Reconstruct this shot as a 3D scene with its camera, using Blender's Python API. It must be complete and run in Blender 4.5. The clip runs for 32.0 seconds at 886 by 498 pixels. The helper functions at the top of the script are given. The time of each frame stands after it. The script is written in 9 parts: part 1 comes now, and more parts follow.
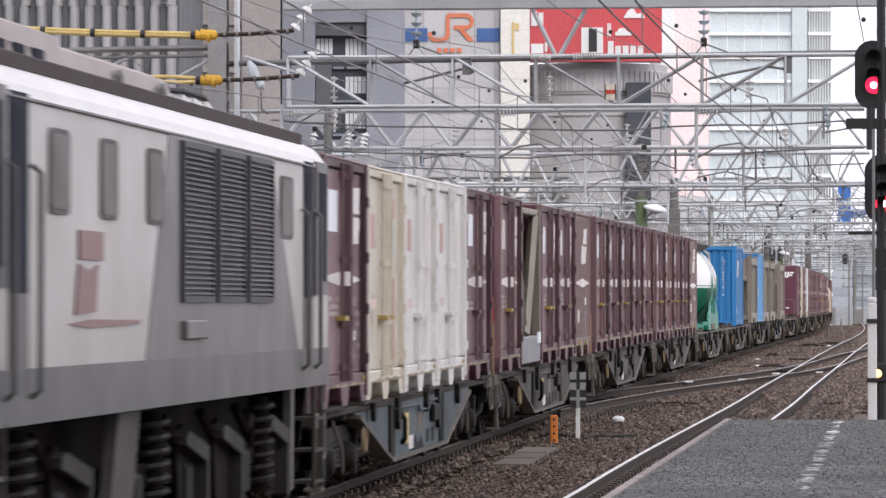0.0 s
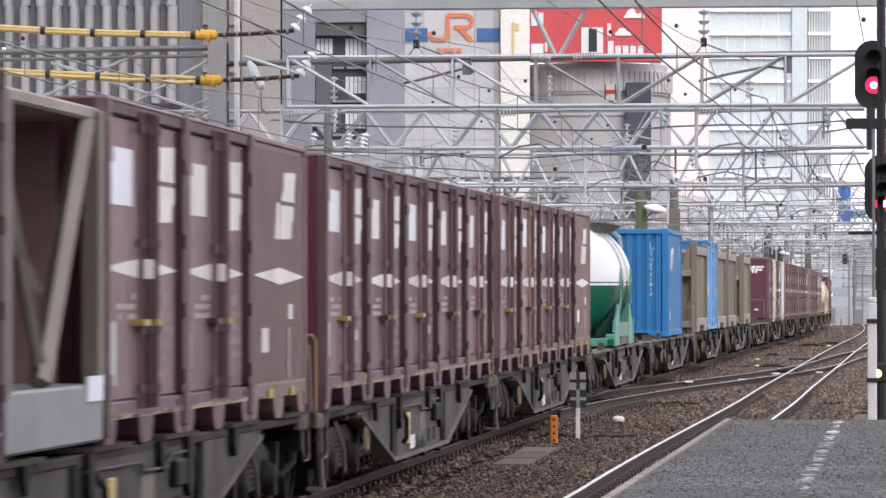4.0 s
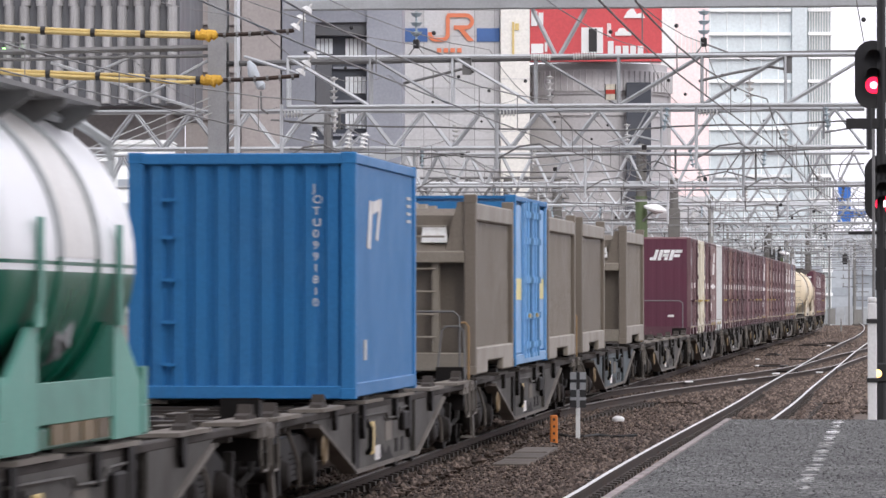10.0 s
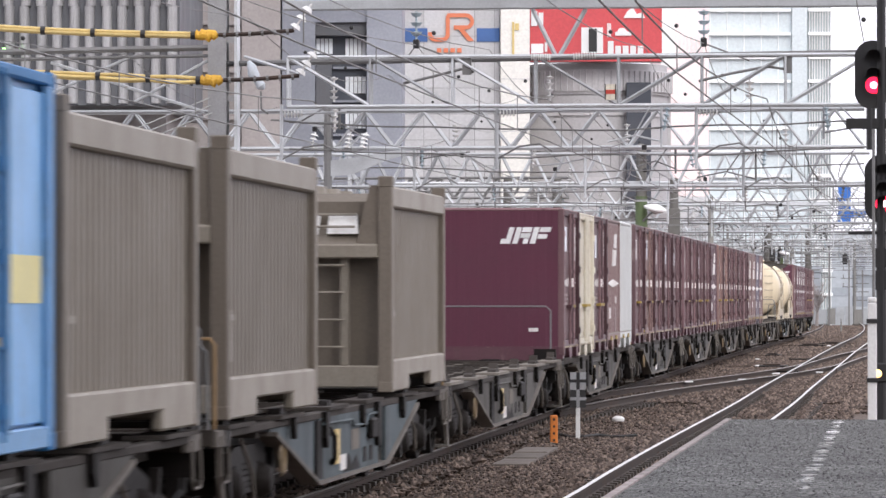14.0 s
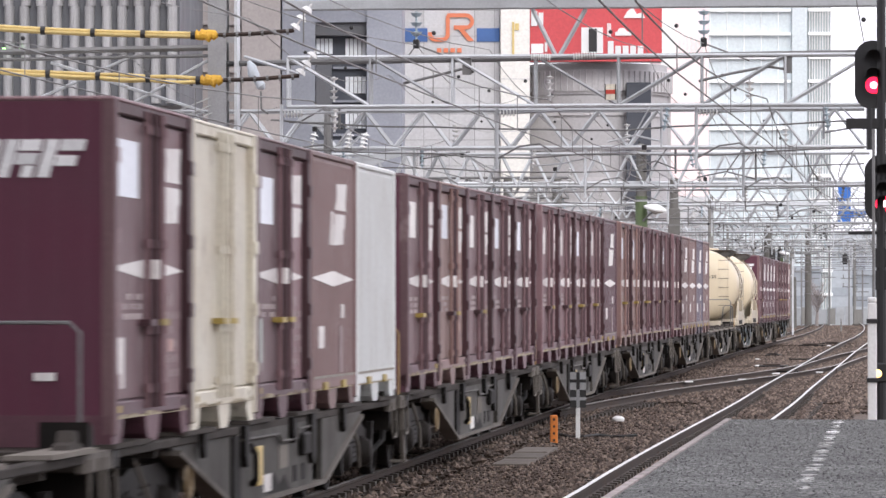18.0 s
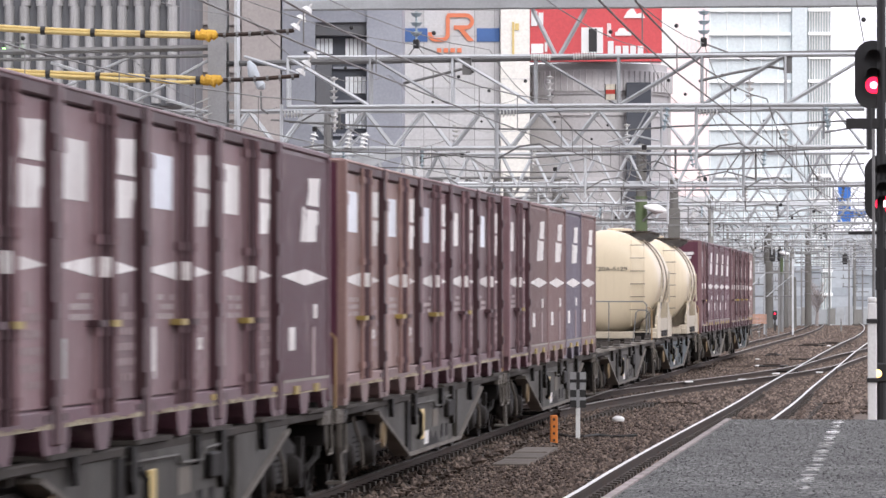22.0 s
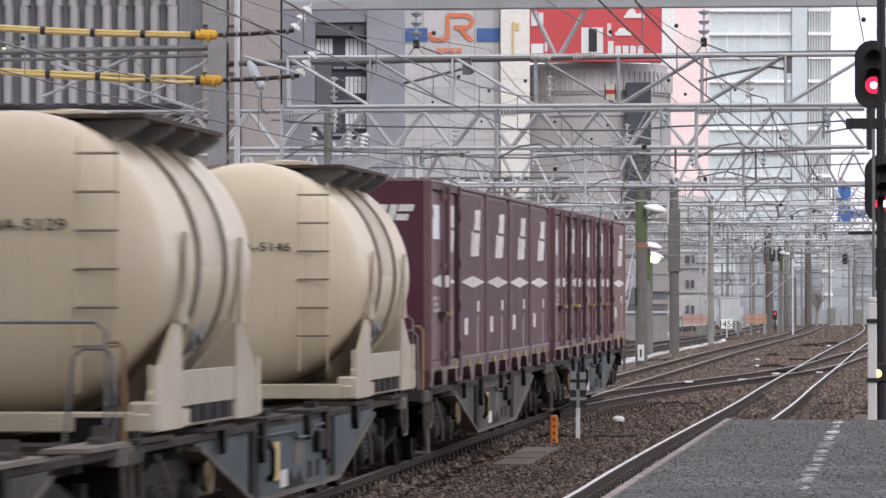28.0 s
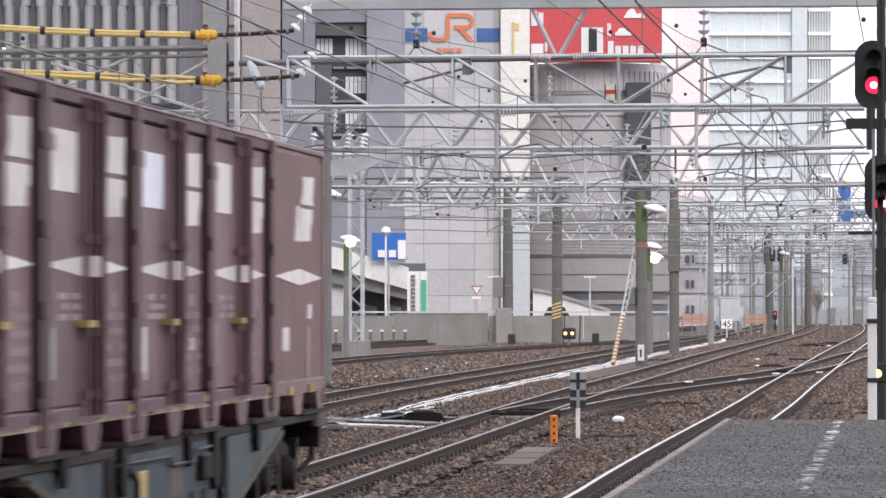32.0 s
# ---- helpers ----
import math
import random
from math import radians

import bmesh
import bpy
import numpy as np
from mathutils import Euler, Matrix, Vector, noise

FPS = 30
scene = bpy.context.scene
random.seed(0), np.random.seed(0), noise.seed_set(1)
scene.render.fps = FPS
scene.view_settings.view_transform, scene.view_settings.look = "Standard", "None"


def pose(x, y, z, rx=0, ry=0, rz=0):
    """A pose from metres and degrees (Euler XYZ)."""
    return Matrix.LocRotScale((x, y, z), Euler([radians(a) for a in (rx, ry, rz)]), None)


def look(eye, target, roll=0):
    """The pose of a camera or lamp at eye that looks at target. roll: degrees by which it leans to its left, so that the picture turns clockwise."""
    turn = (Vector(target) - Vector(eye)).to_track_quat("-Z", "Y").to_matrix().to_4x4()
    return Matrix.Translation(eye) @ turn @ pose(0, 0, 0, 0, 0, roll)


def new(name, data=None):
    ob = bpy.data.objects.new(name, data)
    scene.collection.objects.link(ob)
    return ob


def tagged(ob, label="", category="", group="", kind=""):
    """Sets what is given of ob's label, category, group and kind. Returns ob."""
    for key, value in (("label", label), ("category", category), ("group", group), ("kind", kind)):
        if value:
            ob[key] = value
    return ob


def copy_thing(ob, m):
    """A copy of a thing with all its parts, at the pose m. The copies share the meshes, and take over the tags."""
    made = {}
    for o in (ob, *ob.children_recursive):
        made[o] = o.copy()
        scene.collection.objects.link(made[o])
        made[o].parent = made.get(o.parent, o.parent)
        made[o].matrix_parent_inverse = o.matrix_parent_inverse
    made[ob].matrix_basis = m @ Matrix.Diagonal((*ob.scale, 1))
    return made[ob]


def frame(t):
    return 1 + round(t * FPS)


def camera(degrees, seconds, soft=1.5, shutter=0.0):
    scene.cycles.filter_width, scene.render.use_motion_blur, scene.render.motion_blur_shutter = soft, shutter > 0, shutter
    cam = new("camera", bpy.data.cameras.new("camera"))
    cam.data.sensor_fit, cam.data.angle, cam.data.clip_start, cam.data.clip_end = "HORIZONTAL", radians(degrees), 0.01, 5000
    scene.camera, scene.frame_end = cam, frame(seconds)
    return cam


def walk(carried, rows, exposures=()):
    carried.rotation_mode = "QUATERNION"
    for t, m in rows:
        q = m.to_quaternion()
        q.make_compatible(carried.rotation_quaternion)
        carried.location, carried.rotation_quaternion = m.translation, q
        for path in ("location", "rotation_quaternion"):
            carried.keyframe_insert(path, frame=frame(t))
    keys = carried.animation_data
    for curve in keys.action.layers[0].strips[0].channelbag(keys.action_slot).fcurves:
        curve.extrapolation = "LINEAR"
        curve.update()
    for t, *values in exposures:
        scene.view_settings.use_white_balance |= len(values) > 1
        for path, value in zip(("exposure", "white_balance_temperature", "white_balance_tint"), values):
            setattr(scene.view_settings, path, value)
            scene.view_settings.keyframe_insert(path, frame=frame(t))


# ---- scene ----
# Static tripod at a platform end, looking along the tracks
EYE_Z = 2.04
cam = camera(11.005, 32.0, soft=1.5, shutter=0.8)
walk(cam, [(0.0, pose(0, 0, EYE_Z, 90.713, 0, 0)), (32.0, pose(0, 0, EYE_Z, 90.713, 0, 0))],
     exposures=[(0.0, -0.10), (3.0, 0.0), (6.0, 0.10), (8.0, -0.04), (10.0, -0.06), (11.0, 0.08), (13.0, 0.10), (17.0, 0.18), (19.0, 0.10), (22.0, 0.14),
                (25.0, 0.03), (28.0, -0.27), (30.0, -0.02), (32.0, -0.02)])

# ---- light: a bright overcast sky ----
world = bpy.data.worlds.new("overcast_sky")
scene.world = world
world.use_nodes = True
wn, wl = world.node_tree.nodes, world.node_tree.links
sky = wn.new("ShaderNodeTexSky")
sky.sky_type, sky.sun_disc = "NISHITA", False
sky.sun_elevation, sky.sun_rotation = radians(36), radians(163)
sky.air_density, sky.dust_density = 1.0, 4.0
hs = wn.new("ShaderNodeHueSaturation")
hs.inputs["Saturation"].default_value = 0.12
wl.new(sky.outputs[0], hs.inputs["Color"])
cl = wn.new("ShaderNodeMix")
cl.data_type = "RGBA"
cl.inputs[0].default_value = 0.82
wl.new(hs.outputs[0], cl.inputs[6])
cl.inputs[7].default_value = (9.58, 9.35, 10.38, 1)
wl.new(cl.outputs[2], wn["Background"].inputs[0])
wn["Background"].inputs[1].default_value = 0.168
sun = new("sun", bpy.data.lights.new("sun", "SUN"))
sun.data.energy, sun.data.angle, sun.data.color = 1.3, radians(25), (1.0, 0.965, 0.92)
sun.matrix_world = look((0, 0, 60), (-24, 78, 0))


# ---- materials ----
def mat(name, col, rough=0.6, metal=0.0, dirt=0.25, dcol=(0.09, 0.07, 0.055), scale=1.0, bump=0.15, streak=0.0,
        var=0.06, spec=0.5, emit=0.0, fine=28.0, grain=0.35, chip=0.0, ccol=(0.42, 0.38, 0.36)):
    m = bpy.data.materials.new(name)
    m.use_nodes = True
    n, l = m.node_tree.nodes, m.node_tree.links
    b = n["Principled BSDF"]
    b.inputs["Roughness"].default_value, b.inputs["Metallic"].default_value = rough, metal
    b.inputs["Specular IOR Level"].default_value = spec
    tc = n.new("ShaderNodeTexCoord")
    info = n.new("ShaderNodeObjectInfo")
    far = n.new("ShaderNodeMath")
    far.operation = "MULTIPLY"
    far.inputs[1].default_value = 57.0
    l.new(info.outputs["Random"], far.inputs[0])
    place_ = n.new("ShaderNodeVectorMath")
    l.new(tc.outputs["Object"], place_.inputs[0])
    l.new(far.outputs[0], place_.inputs[1])
    big = n.new("ShaderNodeTexNoise")
    big.inputs["Scale"].default_value, big.inputs["Detail"].default_value = 1.3 * scale, 6
    l.new(place_.outputs[0], big.inputs["Vector"])
    small = n.new("ShaderNodeTexNoise")
    small.inputs["Scale"].default_value, small.inputs["Detail"].default_value = fine * scale, 3
    l.new(place_.outputs[0], small.inputs["Vector"])
    ramp = n.new("ShaderNodeMapRange")
    ramp.inputs[1].default_value, ramp.inputs[2].default_value = 0.42, 0.78
    ramp.inputs[3].default_value, ramp.inputs[4].default_value = 0.0, dirt
    l.new(big.outputs["Fac"], ramp.inputs[0])
    fac = ramp.outputs[0]
    if streak > 0:
        mp = n.new("ShaderNodeMapping")
        mp.inputs["Scale"].default_value = (7, 7, 0.35)
        l.new(place_.outputs[0], mp.inputs[0])
        st = n.new("ShaderNodeTexNoise")
        st.inputs["Scale"].default_value, st.inputs["Detail"].default_value = 1.6, 4
        l.new(mp.outputs[0], st.inputs["Vector"])
        r2 = n.new("ShaderNodeMapRange")
        r2.inputs[1].default_value, r2.inputs[2].default_value = 0.5, 0.75
        r2.inputs[3].default_value, r2.inputs[4].default_value = 0.0, streak
        l.new(st.outputs["Fac"], r2.inputs[0])
        mx = n.new("ShaderNodeMath")
        mx.operation = "MAXIMUM"
        l.new(fac, mx.inputs[0])
        l.new(r2.outputs[0], mx.inputs[1])
        fac = mx.outputs[0]
    mix = n.new("ShaderNodeMix")
    mix.data_type = "RGBA"
    l.new(fac, mix.inputs[0])
    hv = n.new("ShaderNodeHueSaturation")
    hv.inputs["Color"].default_value = (*col, 1)
    vr = n.new("ShaderNodeMapRange")
    vr.inputs[3].default_value, vr.inputs[4].default_value = 1 - var * 2, 1 + var * 2
    l.new(info.outputs["Random"], vr.inputs[0])
    l.new(vr.outputs[0], hv.inputs["Value"])
    l.new(hv.outputs[0], mix.inputs[6])
    mix.inputs[7].default_value = (*dcol, 1)
    gr = n.new("ShaderNodeMix")
    gr.data_type, gr.blend_type = "RGBA", "MULTIPLY"
    gr.inputs[0].default_value = grain
    l.new(mix.outputs[2], gr.inputs[6])
    gv = n.new("ShaderNodeMapRange")
    gv.inputs[1].default_value, gv.inputs[2].default_value = 0.3, 0.7
    gv.inputs[3].default_value, gv.inputs[4].default_value = 0.75, 1.15
    l.new(small.outputs["Fac"], gv.inputs[0])
    l.new(gv.outputs[0], gr.inputs[7])
    coat = gr.outputs[2]
    if chip > 0:
        mp2 = n.new("ShaderNodeMapping")
        mp2.inputs["Scale"].default_value = (1, 1, 0.4)
        l.new(place_.outputs[0], mp2.inputs[0])
        cn = n.new("ShaderNodeTexNoise")
        cn.inputs["Scale"].default_value, cn.inputs["Detail"].default_value, cn.inputs["Roughness"].default_value = 3.2, 8, 0.72
        l.new(mp2.outputs[0], cn.inputs["Vector"])
        cr = n.new("ShaderNodeMapRange")
        cr.inputs[1].default_value, cr.inputs[2].default_value, cr.inputs[4].default_value = 0.57, 0.66, chip
        l.new(cn.outputs["Fac"], cr.inputs[0])
        cm = n.new("ShaderNodeMix")
        cm.data_type = "RGBA"
        l.new(cr.outputs[0], cm.inputs[0])
        l.new(coat, cm.inputs[6])
        cm.inputs[7].default_value = (*ccol, 1)
        coat = cm.outputs[2]
    l.new(coat, b.inputs["Base Color"])
    rr = n.new("ShaderNodeMapRange")
    rr.inputs[3].default_value, rr.inputs[4].default_value = max(0.05, rough - 0.12), min(1, rough + 0.15)
    l.new(big.outputs["Fac"], rr.inputs[0])
    l.new(rr.outputs[0], b.inputs["Roughness"])
    if bump > 0:
        bp = n.new("ShaderNodeBump")
        bp.inputs["Strength"].default_value, bp.inputs["Distance"].default_value = bump, 0.02 / scale
        l.new(small.outputs["Fac"], bp.inputs["Height"])
        l.new(bp.outputs[0], b.inputs["Normal"])
    if emit:
        b.inputs["Emission Color"].default_value = (*col, 1)
        b.inputs["Emission Strength"].default_value = emit
    return m


def asphalt():
    m = bpy.data.materials.new("platform_asphalt")
    m.use_nodes = True
    n, l = m.node_tree.nodes, m.node_tree.links
    tc = n.new("ShaderNodeTexCoord")
    vo = n.new("ShaderNodeTexVoronoi")
    vo.inputs["Scale"].default_value = 38
    no = n.new("ShaderNodeTexNoise")
    no.inputs["Scale"].default_value, no.inputs["Detail"].default_value = 0.9, 6
    no2 = n.new("ShaderNodeTexNoise")
    no2.inputs["Scale"].default_value, no2.inputs["Detail"].default_value = 9, 4
    for t in (vo, no):
        l.new(tc.outputs["Object"], t.inputs["Vector"])
    mp = n.new("ShaderNodeMapping")
    mp.inputs["Scale"].default_value = (6.5, 0.55, 1)
    l.new(tc.outputs["Object"], mp.inputs[0])
    l.new(mp.outputs[0], no2.inputs["Vector"])
    r = n.new("ShaderNodeValToRGB")
    r.color_ramp.elements[0].color, r.color_ramp.elements[1].color = (0.022, 0.0222, 0.0212, 1), (0.205, 0.205, 0.195, 1)
    k = r.color_ramp.elements.new(0.62)
    k.color = (0.076, 0.0765, 0.073, 1)
    sep = n.new("ShaderNodeSeparateColor")
    l.new(vo.outputs["Color"], sep.inputs[0])
    l.new(sep.outputs[0], r.inputs[0])
    mx = n.new("ShaderNodeMix")
    mx.data_type, mx.blend_type = "RGBA", "MULTIPLY"
    mx.inputs[0].default_value = 0.8
    st = n.new("ShaderNodeMapRange")
    st.inputs[1].default_value, st.inputs[2].default_value = 0.32, 0.68
    st.inputs[3].default_value, st.inputs[4].default_value = 0.6, 1.35
    l.new(no.outputs["Fac"], st.inputs[0])
    l.new(r.outputs[0], mx.inputs[6])
    l.new(st.outputs[0], mx.inputs[7])
    m2 = n.new("ShaderNodeMix")
    m2.data_type, m2.blend_type = "RGBA", "MULTIPLY"
    m2.inputs[0].default_value = 0.8
    s2 = n.new("ShaderNodeMapRange")
    s2.inputs[1].default_value, s2.inputs[2].default_value = 0.3, 0.7
    s2.inputs[3].default_value, s2.inputs[4].default_value = 0.3, 1.75
    l.new(no2.outputs["Fac"], s2.inputs[0])
    l.new(mx.outputs[2], m2.inputs[6])
    l.new(s2.outputs[0], m2.inputs[7])
    p = n["Principled BSDF"]
    l.new(m2.outputs[2], p.inputs["Base Color"])
    p.inputs["Roughness"].default_value = 0.8
    bp = n.new("ShaderNodeBump")
    bp.inputs["Strength"].default_value, bp.inputs["Distance"].default_value = 0.7, 0.02
    l.new(vo.outputs["Distance"], bp.inputs["Height"])
    lump = n.new("ShaderNodeTexNoise")
    lump.inputs["Scale"].default_value, lump.inputs["Detail"].default_value = 13, 3
    l.new(tc.outputs["Object"], lump.inputs["Vector"])
    b2 = n.new("ShaderNodeBump")
    b2.inputs["Strength"].default_value, b2.inputs["Distance"].default_value = 0.5, 0.02
    l.new(lump.outputs["Fac"], b2.inputs["Height"])
    l.new(bp.outputs[0], b2.inputs["Normal"])
    l.new(b2.outputs[0], p.inputs["Normal"])
    return m


MAROON = mat("maroon_paint", (0.112, 0.046, 0.063), 0.45, dirt=0.45, dcol=(0.12, 0.07, 0.07), streak=0.4, var=0.14, chip=0.35, ccol=(0.30, 0.22, 0.21))
FADED = mat("faded_maroon_paint", (0.208, 0.126, 0.120), 0.5, dirt=0.45, dcol=(0.15, 0.095, 0.086), streak=0.4, var=0.12, chip=0.35, ccol=(0.34, 0.265, 0.24))
VIOLET = mat("violet_grey_paint", (0.132, 0.115, 0.155), 0.5, dirt=0.45, dcol=(0.14, 0.10, 0.10), streak=0.35, chip=0.3, ccol=(0.3, 0.26, 0.28))
CREAM = mat("cream_paint", (0.72, 0.68, 0.57), 0.5, dirt=0.45, dcol=(0.38, 0.28, 0.17), streak=0.5, var=0.05, chip=0.5, ccol=(0.22, 0.15, 0.10))
WHITEP = mat("white_paint", (0.78, 0.78, 0.76), 0.45, dirt=0.35, dcol=(0.42, 0.34, 0.26), streak=0.4, var=0.03, chip=0.4, ccol=(0.34, 0.27, 0.22))
PALEGREY = mat("pale_grey_paint", (0.5, 0.53, 0.53), 0.45, dirt=0.25, dcol=(0.3, 0.28, 0.25), streak=0.3)
MARK = mat("white_marking", (0.84, 0.815, 0.79), 0.5, dirt=0.5, dcol=(0.46, 0.37, 0.35), streak=0.45, chip=0.45, ccol=(0.34, 0.24, 0.23))
CARD = mat("paper_card", (0.88, 0.91, 0.97), 0.5, dirt=0.3, dcol=(0.58, 0.60, 0.66), streak=0.3, chip=0.35, ccol=(0.48, 0.50, 0.6))
REDM = mat("red_marking", (0.5, 0.06, 0.04), 0.5, dirt=0.3)
PINKM = mat("pale_red_marking", (0.66, 0.42, 0.38), 0.5, dirt=0.3)
YELM = mat("yellow_fitting", (0.42, 0.31, 0.08), 0.5, dirt=0.5)
BLUEC = mat("blue_paint", (0.034, 0.205, 0.48), 0.5, spec=0.3, dirt=0.3, dcol=(0.05, 0.145, 0.29), streak=0.3, chip=0.2, ccol=(0.1, 0.30, 0.56))
SKYC = mat("sky_blue_paint", (0.185, 0.42, 0.73), 0.42, dirt=0.45, dcol=(0.13, 0.2, 0.29), streak=0.5, chip=0.4, ccol=(0.12, 0.17, 0.23))
TAUPE = mat("taupe_paint", (0.198, 0.170, 0.136), 0.5, dirt=0.35, dcol=(0.14, 0.11, 0.085), streak=0.35)
TAUPEL = mat("pale_taupe_paint", (0.275, 0.245, 0.20), 0.5, dirt=0.45, dcol=(0.16, 0.13, 0.10), streak=0.3, chip=0.4, ccol=(0.4, 0.36, 0.3))
IVORY = mat("ivory_tank_paint", (0.73, 0.625, 0.455), 0.33, dirt=0.15, dcol=(0.5, 0.41, 0.28), streak=0.22, bump=0.0, grain=0.08)
TANKW = mat("white_tank_paint", (0.80, 0.81, 0.82), 0.3, dirt=0.06, dcol=(0.55, 0.53, 0.5), streak=0.1, bump=0.0, grain=0.05)
TANKG = mat("green_tank_paint", (0.004, 0.125, 0.075), 0.3, dirt=0.12, dcol=(0.02, 0.08, 0.055), bump=0.0, grain=0.05)
TEAL = mat("teal_frame_paint", (0.105, 0.34, 0.265), 0.45, dirt=0.35, dcol=(0.12, 0.15, 0.115), streak=0.3, chip=0.3, ccol=(0.2, 0.4, 0.33))
WAGON = mat("wagon_grey_paint", (0.082, 0.077, 0.069), 0.6, dirt=0.75, dcol=(0.036, 0.029, 0.024), streak=0.5, var=0.1, spec=0.2, chip=0.35, ccol=(0.19, 0.172, 0.148))
WAGONB = mat("wagon_blue_grey", (0.094, 0.122, 0.134), 0.6, dirt=0.65, dcol=(0.042, 0.038, 0.034), streak=0.4, spec=0.2, chip=0.35, ccol=(0.19, 0.2, 0.2))
DECK = mat("dusty_deck_steel", (0.050, 0.042, 0.036), 0.75, dirt=0.6, dcol=(0.018, 0.015, 0.013), spec=0.2)
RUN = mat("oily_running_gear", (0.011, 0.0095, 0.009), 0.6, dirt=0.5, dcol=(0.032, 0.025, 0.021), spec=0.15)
TREAD = mat("worn_wheel_steel", (0.28, 0.27, 0.26), 0.35, metal=0.9, dirt=0.3)
RAILTOP = mat("polished_rail_steel", (0.64, 0.635, 0.63), 0.36, metal=1.0, dirt=0.2, dcol=(0.2, 0.16, 0.13))
DULLTOP = mat("dull_rail_steel", (0.33, 0.31, 0.295), 0.4, metal=0.8, dirt=0.6, dcol=(0.10, 0.075, 0.06))
RAILSIDE = mat("rusty_rail_web", (0.040, 0.027, 0.021), 0.85, dirt=0.5, dcol=(0.095, 0.058, 0.04))
SLEEP = mat("concrete_sleeper", (0.062, 0.051, 0.044), 0.85, dirt=0.6, dcol=(0.05, 0.04, 0.033))
STEEL = mat("galvanised_steel", (0.49, 0.51, 0.53), 0.5, metal=0.15, dirt=0.45, dcol=(0.24, 0.24, 0.25), var=0.16)
STEELD = mat("weathered_steel", (0.20, 0.20, 0.20), 0.6, metal=0.15, dirt=0.4, dcol=(0.1, 0.09, 0.08), var=0.08)
STEELM = mat("dull_grey_steel", (0.33, 0.335, 0.345), 0.55, metal=0.1, dirt=0.4, dcol=(0.2, 0.2, 0.2), streak=0.3)
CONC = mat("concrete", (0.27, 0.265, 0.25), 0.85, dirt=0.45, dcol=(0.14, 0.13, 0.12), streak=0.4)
POLE = mat("concrete_pole", (0.15, 0.145, 0.135), 0.85, dirt=0.45, dcol=(0.08, 0.07, 0.06), streak=0.4)
WIRE = mat("copper_wire", (0.21, 0.21, 0.205), 0.5, metal=0.4, dirt=0.3)
WIREL = mat("pale_wire", (0.42, 0.43, 0.43), 0.5, dirt=0.2)
PORC = mat("white_porcelain", (0.75, 0.75, 0.74), 0.25, dirt=0.15, bump=0)
PORCB = mat("blue_grey_porcelain", (0.42, 0.52, 0.58), 0.3, dirt=0.2, bump=0)
YTUBE = mat("yellow_cover_tube", (0.66, 0.50, 0.20), 0.5, dirt=0.35, dcol=(0.46, 0.34, 0.14))
YTAPE = mat("orange_yellow_wrapping", (0.75, 0.42, 0.04), 0.6, dirt=0.2)
BLACK = mat("black_paint", (0.02, 0.02, 0.022), 0.5, dirt=0.3, dcol=(0.06, 0.055, 0.05))
RUBBER = mat("dark_rubber", (0.035, 0.035, 0.035), 0.7, dirt=0.3)
ORANGE = mat("orange_plastic", (0.65, 0.20, 0.035), 0.5, dirt=0.35, dcol=(0.3, 0.12, 0.04))
WHITEB = mat("bright_white_plastic", (0.84, 0.84, 0.84), 0.4, dirt=0.15, dcol=(0.5, 0.48, 0.44))
LIME = mat("lime_washed_strip", (0.6, 0.6, 0.585), 0.85, dirt=1.0, dcol=(0.13, 0.11, 0.095), scale=4.0)
GREENGLOW = mat("green_film", (0.09, 0.13, 0.055), 0.5, dirt=0.2)
REDLAMP = mat("lit_red_lens", (1.0, 0.015, 0.06), 0.3, emit=2.6, dirt=0, bump=0, var=0)
GREENLIT = mat("lit_green_lens", (0.35, 1.0, 0.25), 0.3, emit=3.0, dirt=0, bump=0, var=0)
REDCORE = mat("lit_red_core", (1.0, 0.62, 0.70), 0.3, emit=3.0, dirt=0, bump=0, var=0)
AMBER = mat("lit_amber_lens", (1.0, 0.58, 0.22), 0.3, emit=2.8, dirt=0, bump=0, var=0)
LAMPW = mat("lit_lamp_glass", (0.80, 1.0, 0.50), 0.3, emit=3.0, dirt=0, bump=0, var=0)
BALLAST = mat("ballast_ground", (0.108, 0.078, 0.061), 0.95, dirt=0.55, dcol=(0.06, 0.044, 0.036), scale=1.0, bump=1.0, fine=16.0)
ASPH = asphalt()


